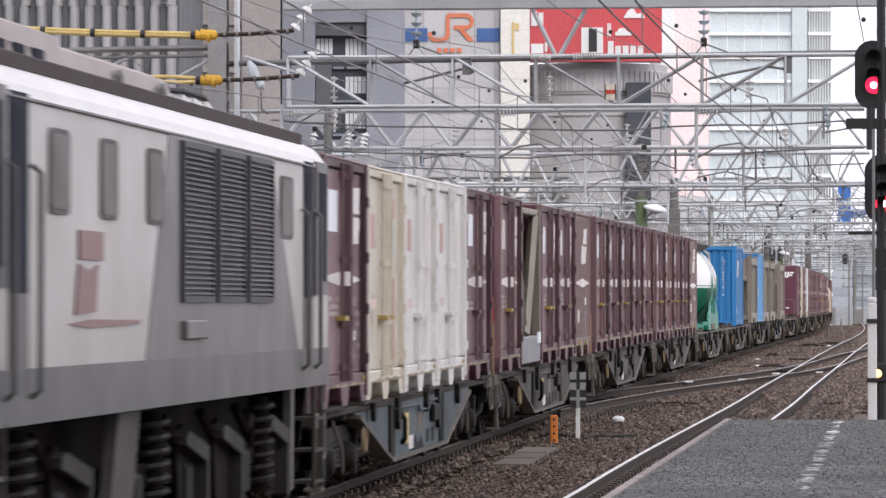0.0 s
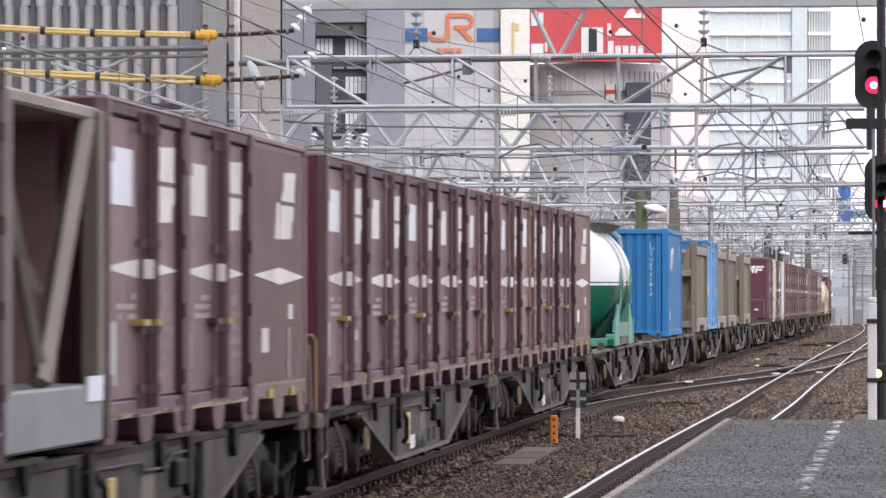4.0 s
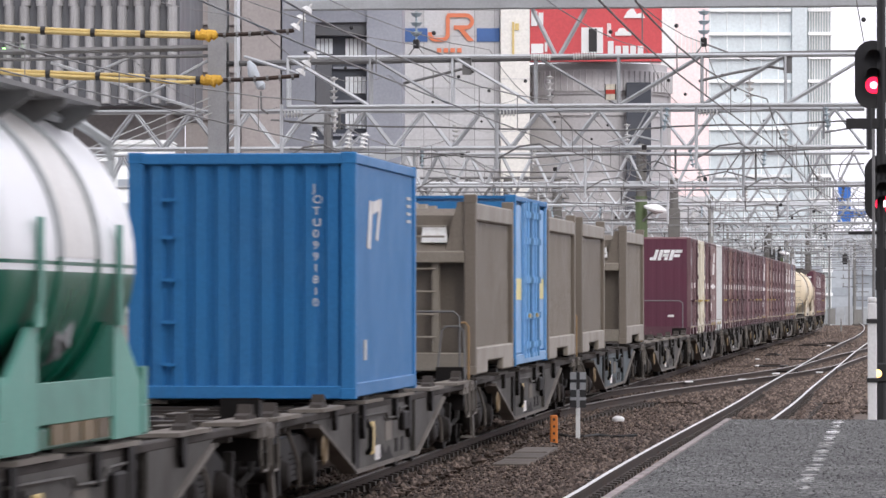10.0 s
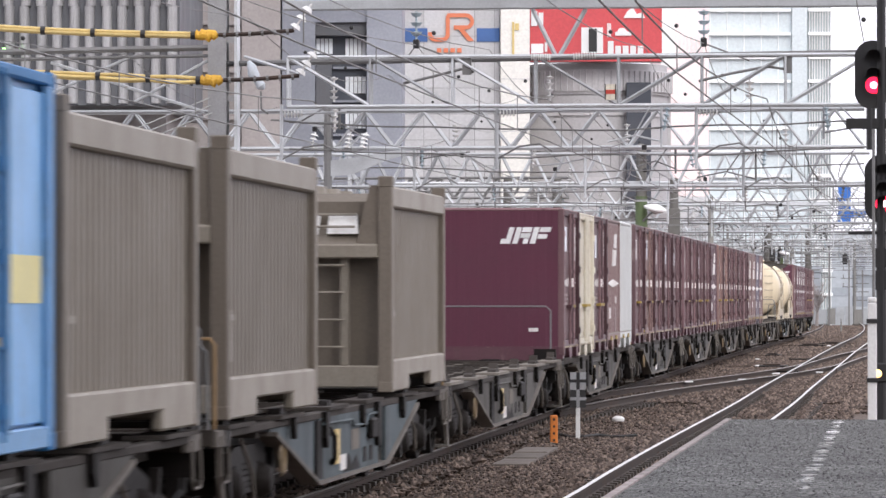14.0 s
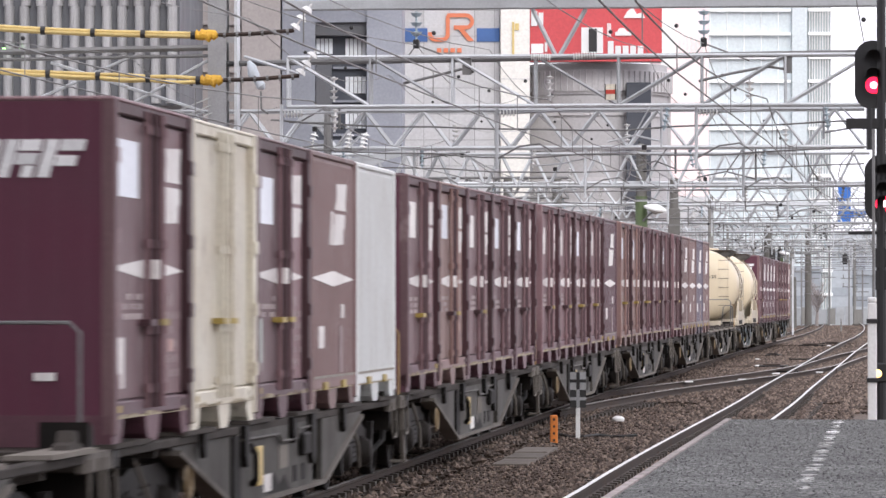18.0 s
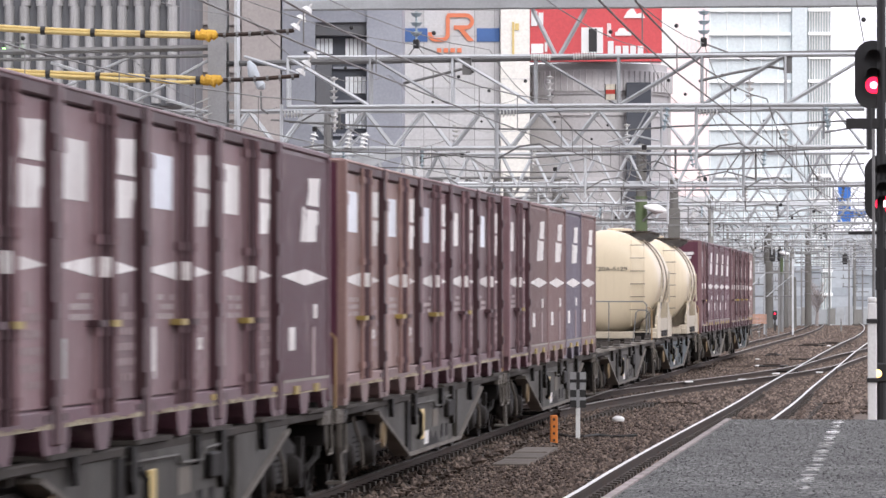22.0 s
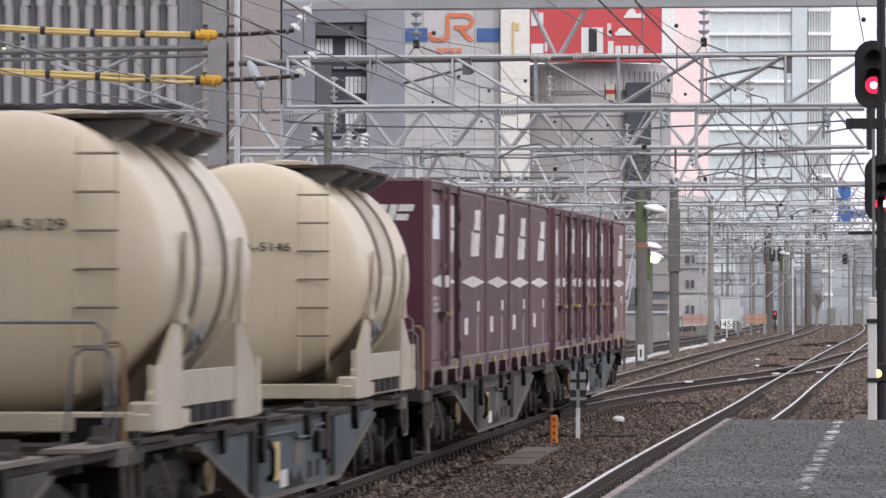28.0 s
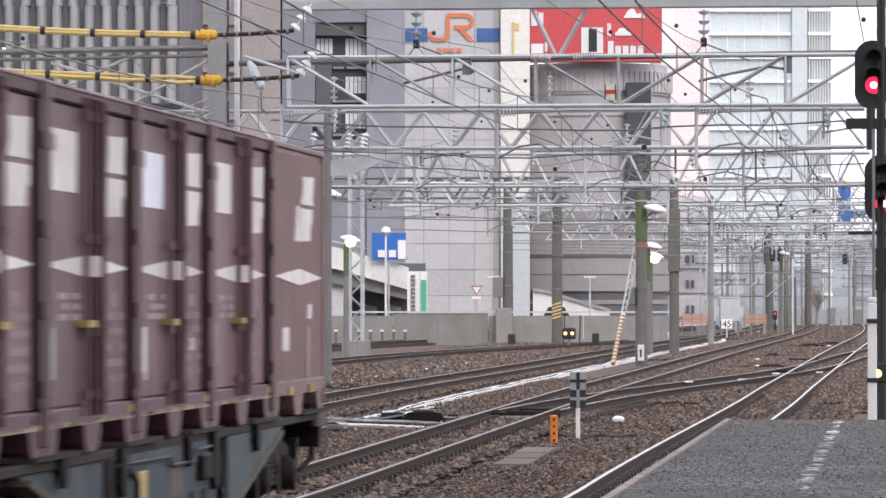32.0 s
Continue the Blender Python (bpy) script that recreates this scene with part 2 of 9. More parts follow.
# ---- mesh helpers ----
class Mesh:
    """Gathers boxes, tubes and prisms of one part."""

    def __init__(self):
        self.v, self.f = [], []

    def add(self, vs, fs):
        o = len(self.v)
        self.v += vs
        self.f += [tuple(i + o for i in f) for f in fs]
        return self

    def box(self, x0, x1, y0, y1, z0, z1, c=0.0):
        if c <= 0:
            vs = [(x, y, z) for z in (z0, z1) for y in (y0, y1) for x in (x0, x1)]
            return self.add(vs, [(0, 2, 3, 1), (4, 5, 7, 6), (0, 1, 5, 4), (2, 6, 7, 3), (0, 4, 6, 2), (1, 3, 7, 5)])
        ring = [(x0 + c, y0), (x1 - c, y0), (x1, y0 + c), (x1, y1 - c), (x1 - c, y1), (x0 + c, y1), (x0, y1 - c), (x0, y0 + c)]
        mid = [((x0 + x1) / 2 + (x - (x0 + x1) / 2) * (1 - 2 * c / max(x1 - x0, 1e-6)),
                (y0 + y1) / 2 + (y - (y0 + y1) / 2) * (1 - 2 * c / max(y1 - y0, 1e-6))) for x, y in ring]
        vs = [(*p, z0) for p in mid] + [(*p, z0 + c) for p in ring] + [(*p, z1 - c) for p in ring] + [(*p, z1) for p in mid]
        fs = [tuple(range(7, -1, -1)), tuple(range(24, 32))]
        for k in range(3):
            fs += [(k * 8 + i, k * 8 + (i + 1) % 8, k * 8 + 8 + (i + 1) % 8, k * 8 + 8 + i) for i in range(8)]
        return self.add(vs, fs)

    def tube(self, p, q, r, n=6, r2=None, cap=True):
        p, q = Vector(p), Vector(q)
        r2 = r if r2 is None else r2
        d = (q - p).normalized()
        a = d.cross(Vector((0, 0, 1)) if abs(d.z) < 0.9 else Vector((0, 1, 0))).normalized()
        b = d.cross(a)
        vs = []
        for c, rr in ((p, r), (q, r2)):
            vs += [tuple(c + (a * math.cos(2 * math.pi * i / n) + b * math.sin(2 * math.pi * i / n)) * rr) for i in range(n)]
        fs = [(i, i + n, (i + 1) % n + n, (i + 1) % n) for i in range(n)]
        if cap:
            fs += [tuple(range(n)), tuple(range(2 * n - 1, n - 1, -1))]
        return self.add(vs, fs)

    def path(self, pts, r, n=6):
        """A bent tube in one piece; r may be a list of radii."""
        pts = [Vector(p) for p in pts]
        rs = r if isinstance(r, (list, tuple)) else [r] * len(pts)
        o, up = len(self.v), None
        for i, p in enumerate(pts):
            d = (pts[min(i + 1, len(pts) - 1)] - pts[max(i - 1, 0)]).normalized()
            if up is None:
                up = d.cross(Vector((0, 0, 1)) if abs(d.z) < 0.9 else Vector((0, 1, 0))).normalized()
            up = (up - d * up.dot(d)).normalized()
            b = d.cross(up)
            self.v += [tuple(p + (up * math.cos(2 * math.pi * k / n) + b * math.sin(2 * math.pi * k / n)) * rs[i]) for k in range(n)]
        for i in range(len(pts) - 1):
            self.f += [(o + i * n + k, o + i * n + (k + 1) % n, o + i * n + n + (k + 1) % n, o + i * n + n + k) for k in range(n)]
        self.f += [tuple(range(o, o + n)), tuple(range(len(self.v) - n, len(self.v)))]
        return self

    def prism(self, poly, axis, a, b):
        """poly in the two other axes (in x, y, z order), drawn out along axis from a to b."""
        def put(u, w, t):
            return (t, u, w) if axis == "x" else (u, t, w) if axis == "y" else (u, w, t)
        n = len(poly)
        vs = [put(u, w, a) for u, w in poly] + [put(u, w, b) for u, w in poly]
        fs = [tuple(range(n)), tuple(range(2 * n - 1, n - 1, -1))] + [(i, i + n, (i + 1) % n + n, (i + 1) % n) for i in range(n)]
        return self.add(vs, fs)

    def lathe(self, prof, axis, c, n=32, arc=(0, 1)):
        """prof: (place along axis, radius); c: centre in the two other axes."""
        full = arc == (0, 1)
        m = n if full else n + 1
        o = len(self.v)
        for t, r in prof:
            for i in range(m):
                w = 2 * math.pi * (arc[0] + (arc[1] - arc[0]) * i / n)
                u, k = c[0] + r * math.cos(w), c[1] + r * math.sin(w)
                self.v.append((t, u, k) if axis == "x" else (u, t, k) if axis == "y" else (u, k, t))
        for j in range(len(prof) - 1):
            for i in range(n if full else n):
                i2 = (i + 1) % m
                self.f.append((o + j * m + i, o + j * m + i2, o + (j + 1) * m + i2, o + (j + 1) * m + i))
        return self

    def mesh(self, name, material, smooth=False):
        me = bpy.data.meshes.new(name)
        me.from_pydata(self.v, [], self.f)
        bm = bmesh.new()
        bm.from_mesh(me)
        bmesh.ops.recalc_face_normals(bm, faces=bm.faces)
        bm.to_mesh(me)
        bm.free()
        me.materials.append(material)
        if smooth:
            me.shade_smooth()
            me.set_sharp_from_angle(angle=radians(38))
        return me


def part(name, m, material, parent, label="", smooth=False, at=None):
    me = m if isinstance(m, bpy.types.Mesh) else m.mesh(name, material, smooth)
    ob = new(name, me)
    ob.parent = parent
    if at is not None:
        ob.matrix_local = at
    if label:
        tagged(ob, label)
    return ob


def thing(name, label, category, group="", kind=""):
    return tagged(new(name), label, category, group, kind)


def lone(name, m, material, label, category, group="", kind="", smooth=False):
    return tagged(new(name, m.mesh(name, material, smooth)), label, category, group, kind)


def stroke_text(words, size, material, parent, name, m4, label=""):
    cu = bpy.data.curves.new(name, "FONT")
    cu.body, cu.size, cu.extrude = words, size, 0.002
    tmp = bpy.data.objects.new(name, cu)
    scene.collection.objects.link(tmp)
    me = bpy.data.meshes.new_from_object(tmp.evaluated_get(bpy.context.evaluated_depsgraph_get()))
    bpy.data.objects.remove(tmp)
    me.materials.clear()
    me.materials.append(material)
    ob = new(name, me)
    ob.parent = parent
    ob.matrix_local = m4
    if label:
        tagged(ob, label)
    return ob


# ---- the line of the main track: distance s from a point beside the platform end ----
KNOT_S = [-30, 20, 60, 110, 170, 260, 400, 700]
KNOT_H = [0.0993, 0.1002, 0.1049, 0.1031, 0.1066, 0.0929, 0.078, 0.078]
RISE_S = [-60, 0, 50, 110, 180, 300, 700]
RISE_Z = [0, 0, 0.218, 0.357, 0.446, 0.526, 0.6]
GRID = np.arange(-480, 701, 1.0)
HEAD = np.interp(GRID, KNOT_S, KNOT_H)
LX = np.concatenate([[0], np.cumsum(np.sin((HEAD[1:] + HEAD[:-1]) / 2))])
LY = np.concatenate([[0], np.cumsum(np.cos((HEAD[1:] + HEAD[:-1]) / 2))])
LX += -1.869 - LX[480]
LY += 51.524 - LY[480]


def line(s, lat=0.0, z=0.0):
    """The place s metres along the main track, lat metres to its right."""
    h = float(np.interp(s, GRID, HEAD))
    return Vector((float(np.interp(s, GRID, LX)) + lat * math.cos(h), float(np.interp(s, GRID, LY)) - lat * math.sin(h),
                   float(np.interp(s, RISE_S, RISE_Z)) + z))


def on_line(s, lat=0.0, z=0.0):
    h = float(np.interp(s, GRID, HEAD))
    g = float(np.interp(s + 5, RISE_S, RISE_Z) - np.interp(s - 5, RISE_S, RISE_Z)) / 10
    p = line(s, lat, z)
    return pose(p.x, p.y, p.z, math.degrees(math.atan(g)), 0, -math.degrees(h))


def ground_z(y):
    return float(np.interp(y - 51.5, RISE_S, RISE_Z))


def travel(t):
    return 9.9333 * t + 0.07985 * t * t / 2 - 0.0000416 * t ** 3 / 6


# ---- ground, platform ----
ys = [-90, -20, 10, 30, 45, 60, 75, 90, 105, 130, 165, 200, 240, 300, 420, 700, 1400, 4000]
xs = [-3000, -600, -120, -40, -20, -10, -5, 0, 5, 10, 20, 40, 120, 600, 3000]
g = Mesh()
g.v = [(x, y, ground_z(y) - 0.26) for y in ys for x in xs]
g.f = [(j * 15 + i, j * 15 + i + 1, j * 15 + i + 16, j * 15 + i + 15) for j in range(len(ys) - 1) for i in range(14)]
lone("ground", g, BALLAST, "brown-grey ballast ground under the railway tracks", "ground", kind="structure")

# unseen block, added to keep sun and sky off the near tracks
tower = thing("station_building", "unseen tall grey block added behind the platform to shade the near tracks", "building", kind="structure")
part("wall", Mesh().box(-75, 45, -100, -62, -0.3, 150), CONC, tower)
part("roof", Mesh().box(-76, 46, -101, -61, 150, 151), CONC, tower)

rng = np.random.default_rng(7)


def stones(name, s0, s1, l0, l1, count, zoff, label, size=(0.035, 0.075), material=None, lift=(-0.015, 0.03), category="ballast"):
    """Loose ballast between two lateral limits along the line."""
    base = np.array([(1, 0, 0), (-1, 0, 0), (0, 1, 0), (0, -1, 0), (0, 0, 1), (0, 0, -1)], float)
    tri = np.array([(0, 2, 4), (2, 1, 4), (1, 3, 4), (3, 0, 4), (2, 0, 5), (1, 2, 5), (3, 1, 5), (0, 3, 5)])
    s = rng.uniform(s0, s1, count)
    lat = rng.uniform(l0, l1, count)
    h = np.interp(s, GRID, HEAD)
    c = np.stack([np.interp(s, GRID, LX) + lat * np.cos(h), np.interp(s, GRID, LY) - lat * np.sin(h),
                  np.interp(s, RISE_S, RISE_Z) + zoff + rng.uniform(*lift, count)], 1)
    v = (base[None] * rng.uniform(size[0], size[1], (count, 6, 1)))
    w = rng.uniform(0, 6.28, count)
    r = np.stack([np.stack([np.cos(w), -np.sin(w)], 1), np.stack([np.sin(w), np.cos(w)], 1)], 1)
    v[:, :, :2] = np.einsum("nij,nkj->nki", r, v[:, :, :2])
    v[:, :, 2] *= 0.7
    v += c[:, None]
    me = bpy.data.meshes.new(name)
    me.from_pydata(v.reshape(-1, 3).tolist(), [], (tri[None] + 6 * np.arange(count)[:, None, None]).reshape(-1, 3).tolist())
    me.materials.append(material or STONE_ISLAND)
    return tagged(new(name, me), label, category, kind="stuff")


def island_stone(name, dark, mid, light):
    m = bpy.data.materials.new(name)
    m.use_nodes = True
    n, l = m.node_tree.nodes, m.node_tree.links
    geo = n.new("ShaderNodeNewGeometry")
    ramp = n.new("ShaderNodeValToRGB")
    e = ramp.color_ramp.elements
    e[0].color, e[1].color = (*dark, 1), (*light, 1)
    k = e.new(0.5)
    k.color = (*mid, 1)
    l.new(geo.outputs["Random Per Island"], ramp.inputs[0])
    l.new(ramp.outputs[0], n["Principled BSDF"].inputs["Base Color"])
    n["Principled BSDF"].inputs["Roughness"].default_value = 0.9
    return m


STONE_ISLAND = island_stone("loose_ballast", (0.042, 0.030, 0.025), (0.100, 0.073, 0.059), (0.245, 0.185, 0.150))
GRIT = island_stone("asphalt_chipping", (0.025, 0.025, 0.024), (0.078, 0.078, 0.074), (0.20, 0.20, 0.19))
stones("loose_ballast", -10, 30, -3.4, 2.9, 42000, -0.245, "brown-grey crushed stone ballast between the near tracks", (0.016, 0.045))
stones("loose_ballast", 30, 75, -3.2, 6.0, 34000, -0.245, "brown-grey crushed stone ballast round the crossover", (0.02, 0.055))
stones("loose_ballast", 20, 110, -9.0, -3.0, 24000, -0.25, "grey crushed stone ballast between far tracks", (0.03, 0.075))
stones("loose_ballast", 40, 110, 4.5, 9.0, 6000, -0.25, "reddish brown crushed stone ballast beyond the platform", (0.045, 0.1))

stones("loose_ballast", -10, 45, -1.15, 1.15, 6500, -0.17, "dark crushed stone ballast between the rails")
stones("loose_ballast", -10, 45, 2.8, 5.2, 6500, -0.17, "dark crushed stone ballast along the platform track")
stones("loose_ballast", 45, 125, -1.25, 1.25, 9000, -0.165, "dark crushed stone ballast between the far rails", (0.035, 0.065))
stones("loose_ballast", 45, 125, 1.25, 5.6, 22000, -0.17, "brown crushed stone ballast round the crossover rails", (0.035, 0.065))
stones("loose_ballast", 110, 200, -2.4, 9.0, 20000, -0.19, "brown crushed stone ballast where the tracks converge", (0.045, 0.09))
stones("loose_ballast", 200, 340, -5.0, 12.0, 14000, -0.19, "grey-brown crushed stone ballast far down the line", (0.06, 0.13))
stones("loose_ballast", 20, 130, -6.0, -3.45, 12000, -0.168, "brown crushed stone ballast between the second track's rails", (0.035, 0.065))
stones("loose_ballast", 60, 200, -13.0, -6.0, 16000, -0.17, "grey-brown crushed stone ballast over the yard tracks", (0.045, 0.085))


def sheet_strip(s0, s1, l0, l1, z, seed, ragged=0.0):
    """A crumpled white sheet laid along a track, with loose hoses on it."""
    rd = random.Random(seed)
    n, w = int((s1 - s0) / 0.35), 9
    m = Mesh()
    for i in range(n + 1):
        s = s0 + (s1 - s0) * i / n
        a = l0 + 0.12 * noise.noise(Vector((s * 0.7, seed, 0))) + ragged * rd.uniform(-0.15, 0.3)
        b = l1 + 0.12 * noise.noise(Vector((s * 0.6, seed, 5))) - ragged * rd.uniform(-0.15, 0.3)
        for k in range(w):
            lat = a + (b - a) * k / (w - 1)
            crease = 0.05 * abs(noise.noise(Vector((s * 0.8, lat * 6, seed)))) + 0.03 * noise.noise(Vector((s * 2.5, lat * 9, seed)))
            m.v.append(tuple(line(s, lat, z + (crease + 0.015 if 0 < k < w - 1 else -0.05))))
    m.f = [(i * w + k, i * w + k + 1, i * w + w + k + 1, i * w + w + k) for i in range(n) for k in range(w - 1) if rd.random() > ragged * 0.35]
    top = thing("plastic_sheeting", "crumpled white plastic sheeting laid along a track", "sheeting", "plastic sheeting")
    part("sheet", m, SHEET, top)
    for k in range(4):
        o = l0 + (l1 - l0) * (k + 0.5) / 4
        pts = [line(s0 + (s1 - s0) * i / 40, o + 0.14 * noise.noise(Vector((i * 0.45, k * 3.1, seed))), z + 0.045 + 0.03 * noise.noise(Vector((i * 0.8, k, seed)))) for i in range(41)]
        part("hose", Mesh().path(pts, 0.016, 5), WHITEB if k % 2 else RUBBER, top, "thin loose hose")


SHEET = mat("crumpled_white_sheet", (0.66, 0.65, 0.64), 0.45, dirt=0.75, dcol=(0.26, 0.22, 0.20), scale=1.6, bump=0.6, fine=9.0)
sheet_strip(28, 42, -3.35, -2.5, -0.235, 3, 0.8)
sheet_strip(41, 96, -3.28, -2.82, -0.225, 4)
sheet_strip(96, 185, -3.2, -2.78, -0.215, 5)
sheet_strip(60, 125, -7.9, -7.6, -0.215, 6, 0.5)
# platform: a slab with a paler coping, cut off square at its end
PL_S = -8.3
COPING = mat("pinkish_worn_coping", (0.33, 0.28, 0.265), 0.8, dirt=1.0, dcol=(0.09, 0.078, 0.074), scale=3.0)


def platform():
    top = thing("platform", "grey asphalt station platform ending in a square edge", "platform", kind="structure")
    m = Mesh()
    a, b = line(-160, 5.40), line(PL_S, 5.40)
    c, d = line(PL_S, 14.0), line(-160, 14.0)
    n = 24
    for i in range(n):
        f0, f1 = i / n, (i + 1) / n
        m.add([(*a.lerp(b, f0).xy, 0.99), (*a.lerp(b, f1).xy, 0.99), (*d.lerp(c, f1).xy, 0.99), (*d.lerp(c, f0).xy, 0.99)], [(0, 1, 2, 3)])
    m.add([(*b.xy, 0.99), (*c.xy, 0.99), (*c.xy, -0.3), (*b.xy, -0.3), (*a.xy, 0.99), (*a.xy, -0.3), (*d.xy, .99), (*d.xy, -0.3)], [(0, 1, 2, 3), (4, 0, 3, 5), (6, 4, 5, 7)])
    part("surface", m, ASPH, top)
    for k in range(30):
        m = Mesh()
        s0, s1 = PL_S - 2.4 * k - 2.38, PL_S - 2.4 * k
        q = [line(s0, 5.352), line(s1, 5.352), line(s1, 5.402), line(s0, 5.402)]
        m.add([(*p.xy, 0.965) for p in q] + [(*p.xy, 1.0) for p in q], [(0, 1, 2, 3), (4, 5, 6, 7), (0, 1, 5, 4), (1, 2, 6, 5), (2, 3, 7, 6), (3, 0, 4, 7)])
        part("coping_stone", m, COPING, top, "pale worn concrete edge" if k == 0 else "")
    # the worn white line
    for k in range(26):
        m = Mesh()
        s = PL_S - 0.25 - 0.62 * k - 0.12 * math.sin(k * 4.1)
        wl_ = 0.32 + 0.2 * math.sin(k * 2.3)
        for j in range(3):
            w0 = rng.uniform(0.0, 0.1)
            q = [line(s - wl_ + j * wl_ / 3, 6.345 + w0), line(s - wl_ + (j + 0.6) * wl_ / 3, 6.345 + w0 * 0.5), line(s - wl_ + (j + 0.6) * wl_ / 3, 6.465 - w0 * 0.5), line(s - wl_ + j * wl_ / 3, 6.465 - rng.uniform(0, 0.08))]
            m.add([(*p.xy, 0.994) for p in q] + [(*p.xy, 0.99) for p in q], [(0, 1, 2, 3), (0, 1, 5, 4), (1, 2, 6, 5), (2, 3, 7, 6), (3, 0, 4, 7)])
        part("line_dash", m, WHITEB if k in (1, 3, 6, 7, 9) else LIME, top, "worn white painted dash" if k == 0 else "")


platform()
stones("asphalt_chippings", PL_S - 22, PL_S - 0.02, 5.42, 10.0, 22000, 0.99, "coarse grey stone chippings standing proud of the platform asphalt", (0.005, 0.013), GRIT, (-0.004, 0.001), "chippings")


# ---- tracks ----
def rail_mesh(pts, head):
    """A flat-bottomed rail along points at the running edge's centre line; head or web alone."""
    prof = [(-0.024, 0), (0.024, 0), (0.027, -0.004), (-0.027, -0.004)] if head else \
        [(-0.033, -0.004), (0.033, -0.004), (0.034, -0.03), (0.01, -0.045), (0.01, -0.12), (0.06, -0.145), (0.06, -0.155), (-0.06, -0.155), (-0.06, -0.145), (-0.01, -0.12), (-0.01, -0.045), (-0.034, -0.03)]
    m, n = Mesh(), len(prof)
    for i, p in enumerate(pts):
        d = (pts[min(i + 1, len(pts) - 1)] - pts[max(i - 1, 0)]).normalized()
        side = Vector((d.y, -d.x, 0)).normalized()
        m.v += [tuple(p + side * u + Vector((0, 0, w))) for u, w in prof]
    for i in range(len(pts) - 1):
        m.f += [(i * n + k, i * n + (k + 1) % n, i * n + n + (k + 1) % n, i * n + n + k) for k in range(n)]
    m.f += [tuple(range(n)), tuple(range(len(m.v) - n, len(m.v)))]
    return m


def sleeper_data():
    m = Mesh()
    for x in (-0.533, 0.533):
        for d in (-0.1, 0.1):
            m.box(x + d - 0.045, x + d + 0.045, -0.09, 0.09, -0.157, -0.085)
    m.prism([(-1.0, -0.30), (1.0, -0.30), (0.98, -0.155), (0.35, -0.155), (0.25, -0.175), (-0.25, -0.175), (-0.35, -0.155), (-0.98, -0.155)], "y", -0.12, 0.12)
    return m.mesh("sleeper", SLEEP)


SLEEPER_ME = sleeper_data()


def track(label, lat, s0, s1, near=0, step=4.0, sleepers=True, polished=True):
    top = thing("railway_track", label, "track", "tracks of the yard", "structure")
    n = max(2, int((s1 - s0) / step))
    ss = [s0 + (s1 - s0) * i / n for i in range(n + 1)]
    for e in (-0.5655, 0.5655):
        pts = [line(s, lat(s) + e) for s in ss]
        r = part("rail", rail_mesh(pts, False), RAILSIDE, top, "rust-brown steel rail")
        part("rail_head", rail_mesh(pts, True), RAILTOP if near and polished else DULLTOP, r, "polished running surface" if near and polished else "dull brownish running surface")
    if not sleepers:
        return top
    rest = Mesh()
    k, s = 0, s0 + 0.3
    while s < s1:
        slope = (lat(s + 0.5) - lat(s - 0.5))
        m4 = on_line(s, lat(s)) @ pose(0, 0, 0, 0, 0, -math.degrees(math.atan(slope)))
        if near and -12 < s < near:
            part("sleeper", SLEEPER_ME, SLEEP, top, at=m4)
        else:
            q = [m4 @ Vector((x, y, -0.16)) for x, y in ((-1, -0.12), (1, -0.12), (1, 0.12), (-1, 0.12))]
            rest.add([tuple(p) for p in q] + [tuple(p - Vector((0, 0, 0.12))) for p in q], [(0, 1, 2, 3), (0, 1, 5, 4), (1, 2, 6, 5), (2, 3, 7, 6), (3, 0, 4, 7)])
        k += 1
        s += 0.6
    if rest.v:
        tagged(part("far_sleepers", rest, SLEEP, top), kind="stuff")
    return top


def ease(s, a, b):
    u = min(1, max(0, (s - a) / (b - a)))
    return u * u * (3 - 2 * u)


track("rusty main track on ballast that the freight train runs on", lambda s: 0.0, -60, 600, near=45, polished=False)
track("polished track along the station platform on ballast", lambda s: 3.97 + 0.33 * ease(s, 0, 45), -60, 600, near=50)
track("curved crossover track joining the two main tracks", lambda s: 4.3 * ease(s, 26, 92), 33, 90, step=2.0)
track("track diverging from the platform track on ballast", lambda s: 4.3 + 3.0 * ease(s, 75, 190), 80, 600, step=3.0)
track("second main track behind the freight train", lambda s: -4.75 + 0.5 * ease(s, 30, 110), -60, 600)
track("yard track curving in beside the second main track", lambda s: -11.6 + 7.4 * ease(s, 88, 215), 20, 216)
track("far yard track beside the concrete wall", lambda s: -18.5 + 10.0 * ease(s, 120, 330), 60, 330)
track("outermost yard track near the street", lambda s: -24.0 + 9.0 * ease(s, 140, 360), 60, 360)


# ---- rolling stock: local y runs away along the track, x to the platform side, z from rail level or from the deck ----
HW = 1.225
DUSTY = mat("dusty_maroon_door", (0.212, 0.127, 0.134), 0.5, dirt=0.55, dcol=(0.10, 0.044, 0.056), streak=0.8, var=0.16, chip=0.5, ccol=(0.36, 0.275, 0.27))
DUSTY2 = mat("dusty_faded_door", (0.30, 0.19, 0.168), 0.5, dirt=0.5, dcol=(0.17, 0.09, 0.085), streak=0.7, var=0.12, chip=0.5, ccol=(0.42, 0.33, 0.30))
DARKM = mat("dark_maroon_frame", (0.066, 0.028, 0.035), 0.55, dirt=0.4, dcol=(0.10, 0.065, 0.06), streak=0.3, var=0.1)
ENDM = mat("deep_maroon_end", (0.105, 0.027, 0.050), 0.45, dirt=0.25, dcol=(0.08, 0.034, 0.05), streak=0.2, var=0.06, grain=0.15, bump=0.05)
DATAM = mat("pale_stencil_paint", (0.50, 0.43, 0.42), 0.5, dirt=0.7, dcol=(0.22, 0.13, 0.13), scale=6.0)
